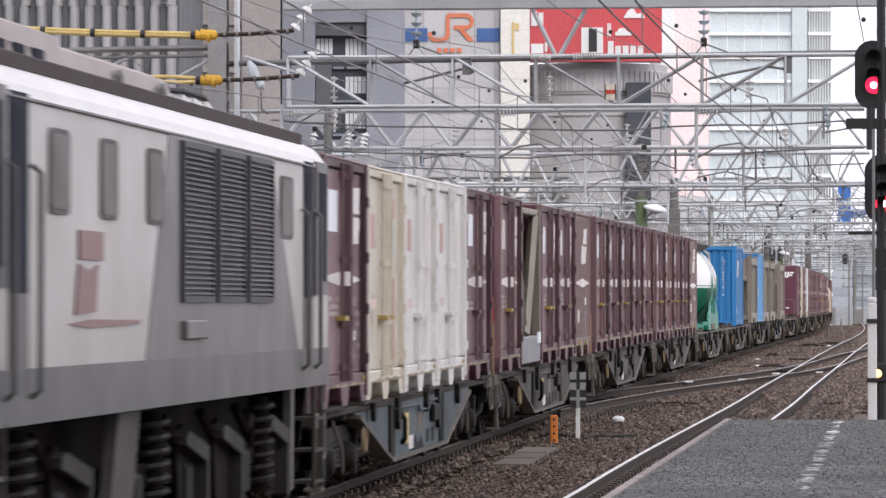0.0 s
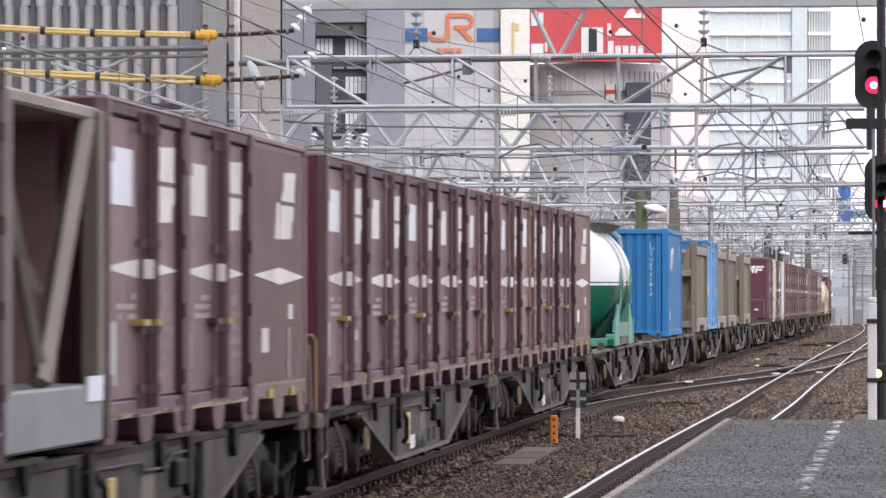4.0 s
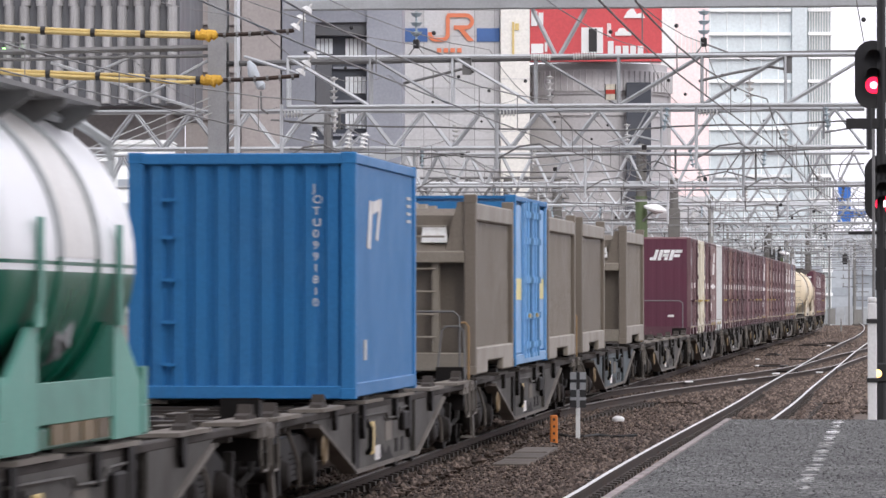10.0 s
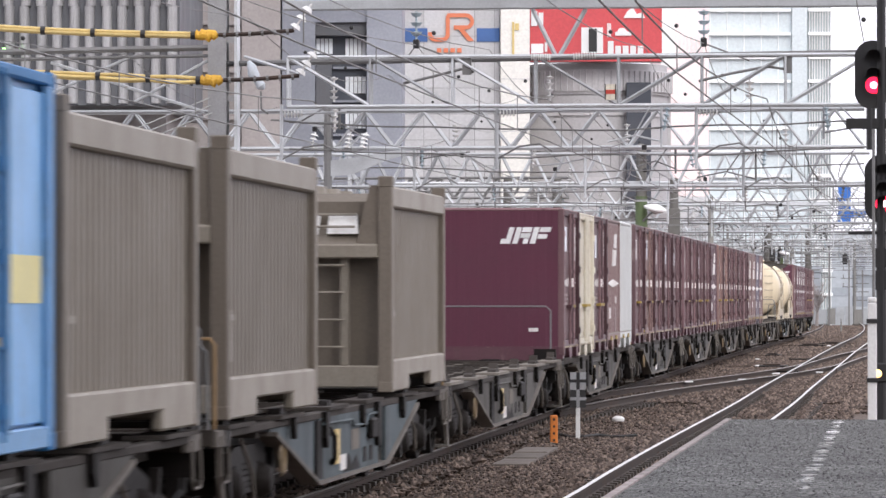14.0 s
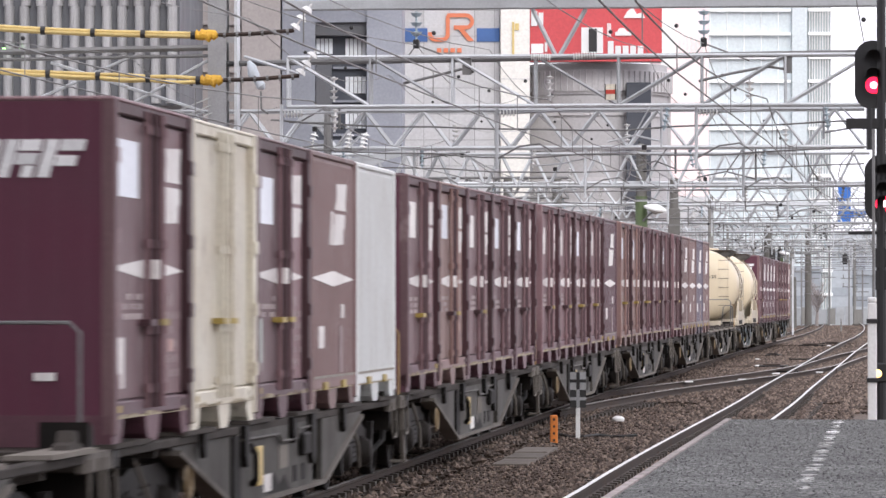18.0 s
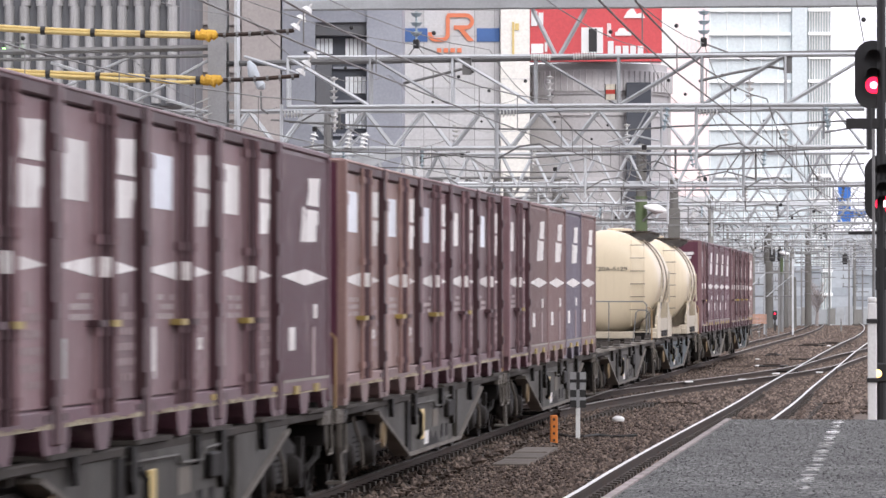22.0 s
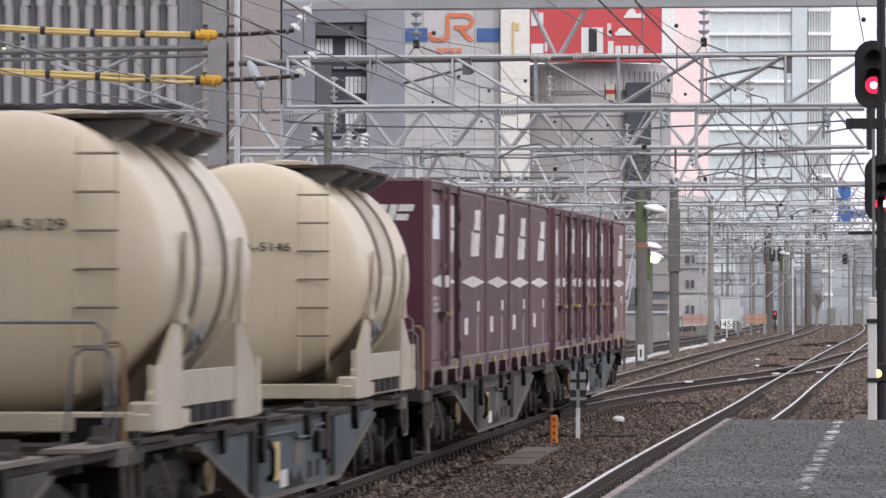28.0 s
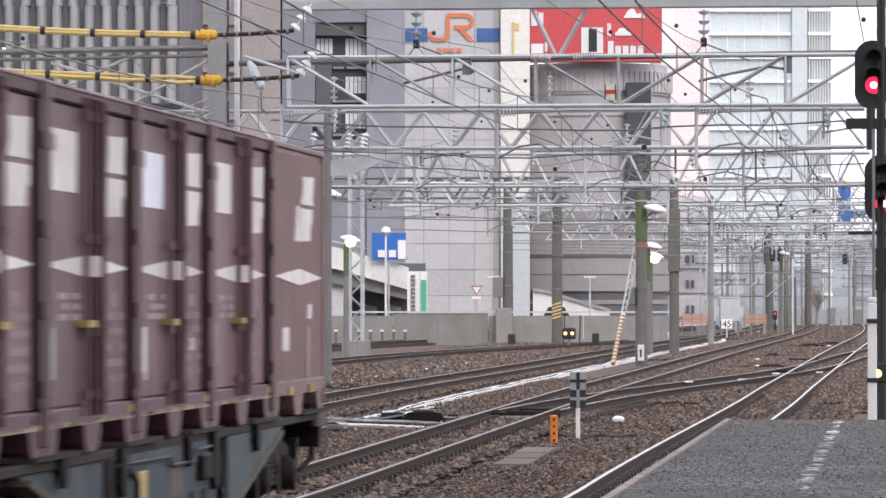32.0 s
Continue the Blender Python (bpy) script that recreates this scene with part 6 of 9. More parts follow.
    part("roof_hood", Mesh().prism([(-0.95, 3.62), (-0.85, 3.92), (-0.65, 4.0), (0.65, 4.0), (0.85, 3.92), (0.95, 3.62)], "y", -3.1, 2.2), HOODM, top, "warm grey roof hood")
    for y in (-6.4, -5.6, -4.9, -4.2):
        part("hood_vent", Mesh().box(0.93, 0.985, y - 0.2, y + 0.2, 3.74, 3.84, 0.01), NAVY, top, "small dark hood vent")
    for y in (-0.6, 1.5):
        part("hood_ring", Mesh().lathe([(0.9, 0.05), (0.95, 0.05), (0.95, 0.085), (0.9, 0.085)], "x", (y, 3.79), 12), STEELD, top)
    for y in (5.2, 5.9, 6.6):
        part("roof_insulator", Mesh().lathe([(3.74, 0.05), (3.8, 0.09), (3.84, 0.05), (3.88, 0.09), (3.94, 0.04), (3.97, 0.0)], "z", (0.5, y), 10), PORC, top)
    part("roof_cable", Mesh().path([(0.5, 4.2, 3.95), (0.5, 5.2, 3.98), (0.5, 6.6, 3.98), (0.4, 7.6, 3.78)], 0.03), RUN, top)
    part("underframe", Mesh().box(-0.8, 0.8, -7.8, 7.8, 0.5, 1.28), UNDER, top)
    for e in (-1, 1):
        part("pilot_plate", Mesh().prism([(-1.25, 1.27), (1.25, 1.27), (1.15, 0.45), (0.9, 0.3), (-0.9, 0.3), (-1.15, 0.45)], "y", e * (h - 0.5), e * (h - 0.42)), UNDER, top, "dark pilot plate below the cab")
    for e in (-1, 1):
        part("coupler", Mesh().box(-0.18, 0.18, *sorted((e * h, e * (h + 0.5))), 0.7, 1.02, 0.04), RUN, top)
        part("end_panel", Mesh().box(-1.2, 1.2, *sorted((e * h, e * (h + 0.02))), 1.35, 3.5), LOCOG, top)
    for yc in (-5.8, 0.0, 5.8):
        f = Mesh()
        for sx in (-1, 1):
            f.prism([(yc - 1.9, 0.55), (yc - 0.8, 0.62), (yc + 0.8, 0.62), (yc + 1.9, 0.55), (yc + 1.9, 0.82), (yc - 1.9, 0.82)], "x", sx * 1.0, sx * 1.12)
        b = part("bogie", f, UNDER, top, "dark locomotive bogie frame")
        for dy in (-1.25, 1.25):
            part("wheelset", LOCO_WHEEL, RUN, b, at=pose(0, yc + dy, 0.56))
            for sx in (-1, 1):
                part("axle_box", Mesh().box(*sorted((sx * 1.0, sx * 1.2)), yc + dy - 0.2, yc + dy + 0.2, 0.38, 0.76, 0.03), RUN, b)
    return top


LOCO_WHEEL = wheelset_mesh(0.56)

# ---- the train, from the locomotive back ----
moving = []
loco = locomotive()
moving.append((loco, -15.2, 0.0))

brown = [door_container(MAROON, "maroon steel container with white diamond band and cards", seed=k) for k in range(5)]
brown_f = [door_container(FADED, "sun-faded maroon container with white diamond band", seed=20 + k) for k in range(2)]
cream_c = door_container(CREAM, "cream-white steel container with faded markings", cards=False, accent=PINKM, seed=31)
cream_d = door_container(CREAM, "cream-white steel container with worn and rusty paint", cards=False, seed=32)
white_c = door_container(WHITEP, "white steel container with faded red markings and grime", cards=False, accent=PINKM, seed=33)
PALEW = mat("chalky_pale_paint", (0.70, 0.72, 0.71), 0.45, dirt=0.3, dcol=(0.42, 0.39, 0.34), streak=0.35, chip=0.2)
pale_c = plain_container(PALEW, "pale grey ribbed steel container on a tall base", 5, False)
ribbed = plain_container(FADED, "faded reddish brown ribbed container with white emblem", 6)
ribbed_m = plain_container(MAROON, "maroon ribbed container with white emblem and diamond", 7)
ribbed_v = plain_container(VIOLET, "violet-grey ribbed container with white emblem and diamond", 8)
brace = brace_container()
blue_c, sky_c, taupe_c = blue_container(), sky_container(), taupe_container()
taupe_k = taupe_container(True)
tank_g, tank_y, tank_z = tank_container(True), tank_container(False, "UT20A-5129"), tank_container(False, "UT20A-5146")

DECK_Z = 1.06
STARTS = [-5.35, 14.85, 35.2, 55.15, 74.9, 94.5, 114.4, 134.9, 154.4, 174.0, 194.1, 214.1, 234.2, 254.1, 273.4, 292.7, 314.4, 334.4]
LOADS = {0: "bcwwb", 1: "qxbbg", 2: "bbbbb", 3: "bfbbr", 9: "jdbrp", 10: "bfbbb", 11: "bbbbm", 12: "ffbbb", 13: "brrvr", 16: "emmmm", 17: "bbbbr"}
used = set()
pick = random.Random(4)


brown_x = door_container(MAROON, "maroon steel container with white emblem and stencilled code", seed=77, code="19D.32097", H=2.53)
brown_p = door_container(MAROON, "maroon steel container with a bright red patch on its end", seed=79)
part("red_patch", Mesh().box(-HW + 0.12, HW - 0.1, -1.846, -1.83, 0.2, 1.05), REDM, brown_p, "bright red repainted patch")
brown_e = door_container(MAROON, "maroon steel container with white emblem on its end", seed=78, end_marks=True)


def place(src, s):
    ob = src if src.name not in used else copy_thing(src, Matrix())
    used.add(src.name)
    moving.append((ob, s, DECK_Z))
    return ob


for w, codes in LOADS.items():
    for k, c in enumerate(codes):
        src = {"b": pick.choice(brown), "f": pick.choice(brown_f), "c": cream_c, "d": cream_d, "w": white_c, "g": ribbed, "r": ribbed, "m": ribbed_m, "v": ribbed_v, "x": brace, "p": pale_c, "j": brown_x, "e": brown_e, "q": brown_p}[c]
        place(src, STARTS[w] + 1.84 + 3.765 * k)
for src in brown + brown_f:
    if src.name not in used:
        for o in (*src.children_recursive, src):
            bpy.data.objects.remove(o)
place(tank_g, 84.2)
place(blue_c, 103.65)
place(taupe_k, 117.4)
place(sky_c, 123.75)
place(taupe_c, 130.2)
place(taupe_c, 137.95)
place(taupe_c, 150.7)
place(tank_y, 296.4)
place(tank_z, 309.6)

wagon_a = wagon(WAGON, "grey steel container wagon with trapezoid side girders")
wagon_b = wagon(WAGONB, "blue-grey steel container wagon with trapezoid side girders")
wagon_e = wagon(WAGON, "empty grey steel container wagon with raised dark locks", True)
wagon_n = wagon(WAGON, "grey steel container wagon without end guard posts", False, 1)
wagon_m = wagon(WAGON, "empty-ended grey steel container wagon with open deck", True, 0)
for k, s in enumerate(STARTS):
    src = wagon_n if k == 9 else wagon_m if k == 5 else wagon_e if k in (4, 5, 8, 14) else wagon_b if k in (0, 7, 15, 17) else wagon_a
    ob = src if src.name not in used else copy_thing(src, Matrix())
    used.add(src.name)
    moving.append((ob, s + 9.41, 0.0))


# ---- overhead line ----
def truss(top, lat0, lat1, zb, zt, pitch, r, material, d=0.5, warren=True):
    """Box truss across the tracks: chords as tubes, a web of diagonals on both faces."""
    for y in (-d / 2, d / 2):
        for z in (zb, zt):
            part("chord", Mesh().tube((lat0, y, z), (lat1, y, z), r, 6), material, top)
    n = max(2, round((lat1 - lat0) / pitch))
    p = (lat1 - lat0) / n
    for k in range(n):
        a = lat0 + k * p
        m = Mesh()
        for y in (-d / 2, d / 2):
            if warren:
                m.tube((a, y, zb), (a + p / 2, y, zt), r * 0.7, 5)
                m.tube((a + p / 2, y, zt), (a + p, y, zb), r * 0.7, 5)
            else:
                m.tube((a, y, zb), (a, y, zt), r * 0.7, 5)
                up = a < 0.1
                m.tube((a, y, zt if up else zb), (a + p, y, zb if up else zt), r * 0.8, 5)
        m.tube((a, -d / 2, zb), (a, d / 2, zb), r * 0.6, 5)
        m.tube((a + p / 2, -d / 2, zt), (a + p / 2, d / 2, zt), r * 0.6, 5)
        part("truss_panel", m, material, top)


def insulator(m, p, q, n=6, r=0.075):
    p, q = Vector(p), Vector(q)
    pts, rs = [p], [0.022]
    for k in range(n):
        for f, rr in ((0.12, 0.022), (0.2, r), (0.55, r * 0.6), (0.6, 0.022)):
            pts.append(p.lerp(q, (k + f) / n))
            rs.append(rr)
    return m.path(pts + [q], rs + [0.022], 10)


def suspension(top, lat, zb):
    """Bracket below the beam that holds the messenger and the contact wire of one track."""
    part("drop_arm", Mesh().tube((lat - 1.05, 0, zb + 0.05), (lat - 1.05, 0, zb - 1.25), 0.035, 6), STEEL, top)
    part("cantilever_tube", Mesh().tube((lat - 1.05, 0, zb - 0.15), (lat + 0.25, 0, zb - 0.1), 0.028, 6), STEEL, top)
    m = Mesh().path([(lat - 1.05, 0, zb - 1.05), (lat - 0.6, 0, zb - 0.80), (lat - 0.2, 0, zb - 0.75), (lat + 0.05, 0, zb - 0.9)], 0.02)
    part("registration_arm", m, STEELD, top)
    part("insulator", insulator(Mesh(), (lat - 1.0, 0, zb - 0.15), (lat - 0.6, 0, zb - 0.14), 6), PORC, top)
    part("insulator", insulator(Mesh(), (lat, 0, zb + 0.6), (lat, 0, zb + 0.1), 4, 0.09), PORC, top)


def concrete_mast(name, label, s, lat, h, r=0.23, material=None, group="line masts"):
    top = thing(name, label, "mast", group)
    top.matrix_world = on_line(s, lat, -0.26)
    m = Mesh().lathe([(0, r), (h, r * 0.82), (h + 0.05, 0.0)], "z", (0, 0), 14)
    part("pole", m, material or POLE, top, smooth=True)
    for z in (h * 0.35, h * 0.55, h * 0.75, h - 0.5):
        part("pole_band", Mesh().lathe([(z - 0.03, r), (z - 0.03, r + 0.02), (z + 0.03, r + 0.02), (z + 0.03, r)], "z", (0, 0), 14), STEELD, top)
    return top


def lattice_mast(label, s, lat, h, w, material=STEEL):
    top = thing("lattice_mast", label, "mast", "line masts")
    top.matrix_world = on_line(s, lat, -0.26)
    q = w / 2
    for x in (-q, q):
        for y in (-q, q):
            part("mast_leg", Mesh().box(x - 0.045, x + 0.045, y - 0.045, y + 0.045, 0, h), material, top)
    n = int(h / (w * 0.95))
    for f in range(4):
        zig = []
        for k in range(n + 1):
            u, z = (-q if k % 2 else q), h * k / n
            zig.append(((u, -q, z), (u, q, z), (-q, u, z), (q, u, z))[f])
        m = Mesh().path(zig, 0.025, 4)
        part("lacing", m, material, top)
    part("footing", Mesh().box(-q - 0.25, q + 0.25, -q - 0.25, q + 0.25, -0.1, 0.65, 0.03), CONC, top)
    return top


def gantry(s, lat0, lat1, zb, zt, pitch, r, label, masts=(), tracks=(3.95, 0.0, -4.3), material=STEEL, warren=True, d=0.5):
    top = thing("line_gantry", label, "gantry", "overhead gantries")
    top.matrix_world = on_line(s)
    truss(top, lat0, lat1, zb, zt, pitch, r, material, d, warren)
    for t in tracks:
        suspension(top, t, zb)
    for lat in masts:
        # masts past 200 m get paler concrete that stands in for haze
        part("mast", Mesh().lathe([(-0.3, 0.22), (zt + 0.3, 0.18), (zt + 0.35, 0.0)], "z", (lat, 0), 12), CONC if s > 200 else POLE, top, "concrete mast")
    return top


def fittings(top, lats, zb, seed):
    """Pull-off arms, hanging strings and clamps below a beam."""
    rd = random.Random(seed)
    for lat in lats:
        drop, run = rd.uniform(0.25, 0.8), rd.uniform(0.7, 1.5) * rd.choice((-1, 1))
        arm = Mesh().tube((lat, 0.1, zb), (lat, 0.1, zb - drop - 0.12), 0.028, 5)
        arm.path([(lat, 0.1, zb - drop), (lat + run * 0.5, 0.1, zb - drop + rd.uniform(-0.05, 0.2)), (lat + run, 0.1, zb - drop + rd.uniform(-0.1, 0.25))], 0.02, 5)
        arm.tube((lat + run * 0.55, 0.1, zb - drop + 0.05), (lat + run * 0.2, 0.1, zb), 0.016, 4)
        part("pull_off_arm", arm, rd.choice((STEEL, STEELD)), top)
        hx = lat + rd.uniform(-0.8, 0.8)
        part("hanging_string", insulator(Mesh(), (hx, -0.15, zb - 0.05), (hx + rd.uniform(-0.1, 0.1), -0.15, zb - 0.5), 4, 0.07), rd.choice((PORC, PORCB, STEELD)), top)
        cl_ = Mesh()
        for x, z in ((lat + run * rd.uniform(0.3, 0.9), zb - drop + rd.uniform(-0.12, 0.12)),):
            cl_.box(x - 0.05, x + 0.05, 0.05, 0.15, z - 0.05, z + 0.05, 0.015)
        part("wire_clamp", cl_, BLACK, top)


def span_wires(top, lat0, lat1, zb, seed):
    rd = random.Random(seed)
    for drop in (0.42, 0.95):
        pts = [(lat0 + (lat1 - lat0) * k / 12, 0.02, zb - drop - 0.18 * math.sin(math.pi * k / 12) * rd.uniform(0.7, 1.2)) for k in range(13)]
        part("span_wire", Mesh().path(pts, 0.018, 5), STEELD, top, "thin cross-span wire")


GA = gantry(39.6, -5.2, 6.3, 5.83, 6.81, 1.73, 0.04, "galvanised steel gantry truss over the near tracks", warren=False, d=0.35)
part("upper_beam", Mesh().box(-5.3, 9.5, -0.12, 0.12, 7.75, 7.95, 0.02), STEEL, GA)
part("top_tube", Mesh().tube((-6.6, 0.1, 6.70), (9.5, 0.1, 6.90), 0.055, 8), STEELD, GA)
for la, lb in ((-0.34, 0.12), (0.72, 0.2)):
    part("vee_hanger", Mesh().tube((la, 0, 7.75), (lb, 0, 6.82), 0.05, 6), STEEL, GA)
part("end_arm", Mesh().prism([(6.1, 5.80), (9.5, 6.5), (9.5, 6.65), (7.0, 6.1), (6.1, 5.95)], "y", -0.08, 0.08), STEEL, GA)
part("insulator", insulator(Mesh(), (-0.35, -0.2, 6.80), (0.05, -0.2, 6.78), 9, 0.085), PORC, GA)
part("insulator", insulator(Mesh(), (0.48, -0.2, 6.79), (0.95, -0.2, 6.82), 9, 0.085), PORC, GA)
for lat in (-2.65, 3.05):
    part("insulator", insulator(Mesh(), (lat, 0, 7.72), (lat, 0, 7.15), 3, 0.12), PORCB, GA)
    part("wire_clamp", Mesh().box(lat - 0.06, lat + 0.06, -0.1, 0.1, 6.98, 7.16, 0.02), BLACK, GA)
    part("stay_rod", Mesh().path([(lat - 0.15, 0, 6.85), (lat, 0, 7.05), (lat + 0.9, 0.0, 6.7)], 0.02), STEELD, GA)
part("registration_arm", Mesh().path([(-2.9, -0.1, 6.28), (-2.3, -0.1, 6.42), (-1.75, -0.1, 6.56), (-1.5, -0.1, 6.5)], 0.03), STEELD, GA)
part("registration_arm", Mesh().path([(2.95, -0.1, 6.3), (3.6, -0.1, 6.45), (4.3, -0.1, 6.58), (4.7, -0.1, 6.52)], 0.03), STEELD, GA)
part("arm_bracket", Mesh().box(-1.72, -1.55, -0.15, 0.0, 6.45, 6.82), STEELD, GA)
part("arm_bracket", Mesh().box(4.62, 4.78, -0.15, 0.0, 6.45, 6.82), STEELD, GA)
sgn = part("section_sign", Mesh().box(1.11, 1.33, -0.26, -0.24, 5.93, 6.24, 0.0), CREAM, GA, "cream sign plate with a red band")
part("sign_band", Mesh().box(1.125, 1.315, -0.27, -0.262, 6.05, 6.13), REDM, sgn, "red band")
for x in (1.11, 1.316):
    part("sign_edge", Mesh().box(x, x + 0.02, -0.275, -0.262, 5.93, 6.24), BLACK, sgn, "black edge strip")

WRAP = mat("pale_blue_plastic_wrap", (0.66, 0.72, 0.78), 0.35, dirt=0.4, dcol=(0.45, 0.48, 0.52), scale=4.0)
NM = thing("line_mast", "galvanised steel channel mast beside the second track", "mast", "line masts")
NM.matrix_world = on_line(39.6, -6.4, -0.26)
part("column", Mesh().prism([(-0.40, -0.2), (-0.03, -0.2), (-0.03, -0.17), (-0.2, -0.17), (-0.2, 0.17), (-0.03, 0.17), (-0.03, 0.2), (-0.40, 0.2)], "z", 0, 9.6), STEELM, NM, "grey steel channel")
part("edge_angle", Mesh().prism([(0.13, -0.2), (0.19, -0.2), (0.19, 0.2), (0.13, 0.2)], "z", 0, 9.6), STEEL, NM, "bright steel angle")
for k in range(8):
    part("batten", Mesh().box(-0.03, 0.13, -0.19, -0.175, 0.4 + 1.16 * k, 0.52 + 1.16 * k), STEELM, NM)
part("footing", Mesh().box(-0.65, 0.45, -0.5, 0.5, -0.1, 0.5, 0.03), CONC, NM)
part("side_arm", Mesh().tube((-0.3, 0, 7.28), (-9.0, 0, 7.15), 0.07, 6), STEELD, NM)
part("side_arm", Mesh().tube((-0.3, 0, 7.12), (-9.0, 0, 7.0), 0.04, 6), STEELD, NM)
for a, b in (((-0.3, 0, 7.1), (-1.9, 0, 6.2)), ((-2.0, 0, 7.1), (-3.8, 0, 6.3)), ((-0.5, 0, 6.0), (-3.6, 0, 7.0)), ((0.3, 0, 7.1), (1.4, 0, 6.75))):
    part("arm_brace", Mesh().tube(a, b, 0.035, 5), STEEL, NM)
part("wrapped_insulator", Mesh().path([(0.40, -0.1, 7.0), (0.46, -0.1, 6.9), (0.50, -0.1, 6.75), (0.58, -0.1, 6.62), (0.66, -0.1, 6.5), (0.72, -0.1, 6.45)], [0.04, 0.09, 0.115, 0.08, 0.10, 0.03], 10), WRAP, NM, "white plastic wrapped insulator", smooth=True)
part("drop_wire", Mesh().path([(0.65, -0.1, 6.4), (0.66, -0.1, 6.05), (0.8, -0.1, 5.95)], 0.02), STEELD, NM)
for k in range(3):
    part("guy_wire", Mesh().tube((-0.2 + 0.03 * k, -0.1, 6.35 - 0.15 * k), (-7.5, -4.0, 2.95 - 0.12 * k), 0.013, 5), WIREL, NM)

# yellow covered jumper cables running out to the mast
for lat0, z0, lat1, z1, sag in ((-12.95, 7.50, -6.95, 7.16, 0.06), (-12.85, 6.62, -6.85, 6.27, 0.03)):
    jc = thing("covered_cable", "yellow cover tube round an overhead jumper cable", "cable", "covered cables")
    jc.matrix_world = on_line(39.0, 0, 0.05)
    n = 6
    pts = [Vector((lat0 + (lat1 - lat0) * k / n, -0.5, z0 + (z1 - z0) * k / n - sag * math.sin(math.pi * k / n))) for k in range(n + 1)]
    loose = 0.2 if sag < 0.05 else 0.0
    for j, (oy, oz) in enumerate(((0.0, 0.034), (-0.03, -0.026), (0.035, -0.03))):
        strand = []
        for k in range(31):
            u = k / 30
            b = math.sin(math.pi * ((u * n) % 1.0))
            strand.append(pts[0].lerp(pts[-1], u) + Vector((0, oy * (1 + 0.8 * b), oz * (1 + loose * 2.2 * b) - sag * math.sin(math.pi * u) - loose * 0.13 * b * (0.4 + 0.6 * math.sin(j * 2 + k // 5)))))
        part("cover_tube", Mesh().path(strand, 0.036, 8), YTUBE, jc, "yellow sheathed cable", smooth=True)
    for q in pts[1:]:
        part("clamp_ring", Mesh().tube(q - Vector((0.045, 0, 0)), q + Vector((0.045, 0, 0)), 0.088, 10), BLACK, jc)
    e = pts[-1]
    lump = [e + Vector((0.0 + 0.06 * k, 0.01 * (k % 2), 0.02 * math.sin(k * 2.3))) for k in range(9)]
    m = Mesh().path(lump, [0.04, 0.10, 0.085, 0.12, 0.10, 0.135, 0.09, 0.11, 0.05], 10)
    part("tape_wrapping", m, YTAPE, jc, "orange-yellow tape wrapping")
    part("cable_end", Mesh().path([e + Vector((0.5, 0, 0)), e + Vector((1.2, 0, 0.02)), e + Vector((2.0, 0, 0.08))], 0.045), RAILSIDE, jc, "bare brown cable end")
    for k in range(6):
        q = e + Vector((0.6 + 0.25 * k, 0, 0.012 * k))
        part("cable_ring", Mesh().tube(q, q + Vector((0.05, 0, 0)), 0.06, 8), STEELD, jc)
    part("insulator", insulator(Mesh(), e + Vector((2.0, 0, 0.1)), e + Vector((2.35, 0, 0.6)), 3, 0.12), PORC, jc)

fittings(GA, (-4.2, 2.2, 5.4), 5.83, 1)
span_wires(GA, -5.2, 6.3, 5.95, 1)
GB = gantry(63.6, -22.0, 5.9, 5.75, 6.69, 1.48, 0.055, "galvanised steel gantry truss carrying the wires")
fittings(GB, (-7.5, -5.2, -2.4, 1.2, 3.2), 5.75, 2)
span_wires(GB, -8.0, 5.9, 5.75, 2)
GC = gantry(101, -30.4, 5.6, 5.68, 6.75, 1.05, 0.055, "grey steel gantry truss over the yard tracks", masts=())
fittings(GC, (-11.5, -9.3, -6.8, -2.6, 1.5, 4.4), 5.68, 3)
span_wires(GC, -14.0, 5.6, 5.68, 3)
GD = gantry(133, -14, 9.5, 5.7, 6.6, 1.3, 0.06, "grey steel gantry truss further down the line", masts=(9.5,), tracks=(8.1, 3.95, 0.0, -4.0, -9))
fittings(GD, (-12.0, -8.0, -5.5, -2.0, 1.6, 5.8, 8.0), 5.7, 4)
span_wires(GD, -14.0, 9.5, 5.7, 4)
GE = gantry(155, -24, -8.5, 6.5, 7.4, 1.3, 0.06, "dark steel gantry over the outer yard tracks", material=STEELD, tracks=(-10, -15))
fittings(GE, (-20.0, -17.0, -12.5, -9.5), 6.5, 5)
for k, (s, a, b) in enumerate(((176, -13.5, 12), (205, -16, 12), (236, -16, 14), (268, -12, 14), (305, -14, 16), (345, -16, 18), (392, -18, 20), (445, -20, 22), (505, -22, 24), (570, -22, 26))):
    GF = gantry(s, a, b, 5.7, 6.7 + 0.2 * (k % 2), 1.5, 0.065, "grey steel gantry truss far down the line", masts=((-2.2, b) if s > 300 else (b,)), tracks=(8.1, 3.95, 0.0, -4.0, -8.5))
    span_wires(GF, a, b, 5.7, 10 + k)
    if s < 320:
        fittings(GF, (-6.5, -2.5, 2.0, 6.2, 10.5), 5.7, 10 + k)


def run_wire(name, label, lat, z, pts_s, sag, r, material, group):
    top = thing(name, label, "wire", group)
    m, allp = Mesh(), []
    for a, b in zip(pts_s, pts_s[1:]):
        pts = [line(a + (b - a) * k / 8, lat(a + (b - a) * k / 8), z - sag * 4 * (k / 8) * (1 - k / 8)) for k in range(9)]
        allp += pts if not allp else pts[1:]
    part("strand", m.path(allp, r, 5), material, top)
    return top


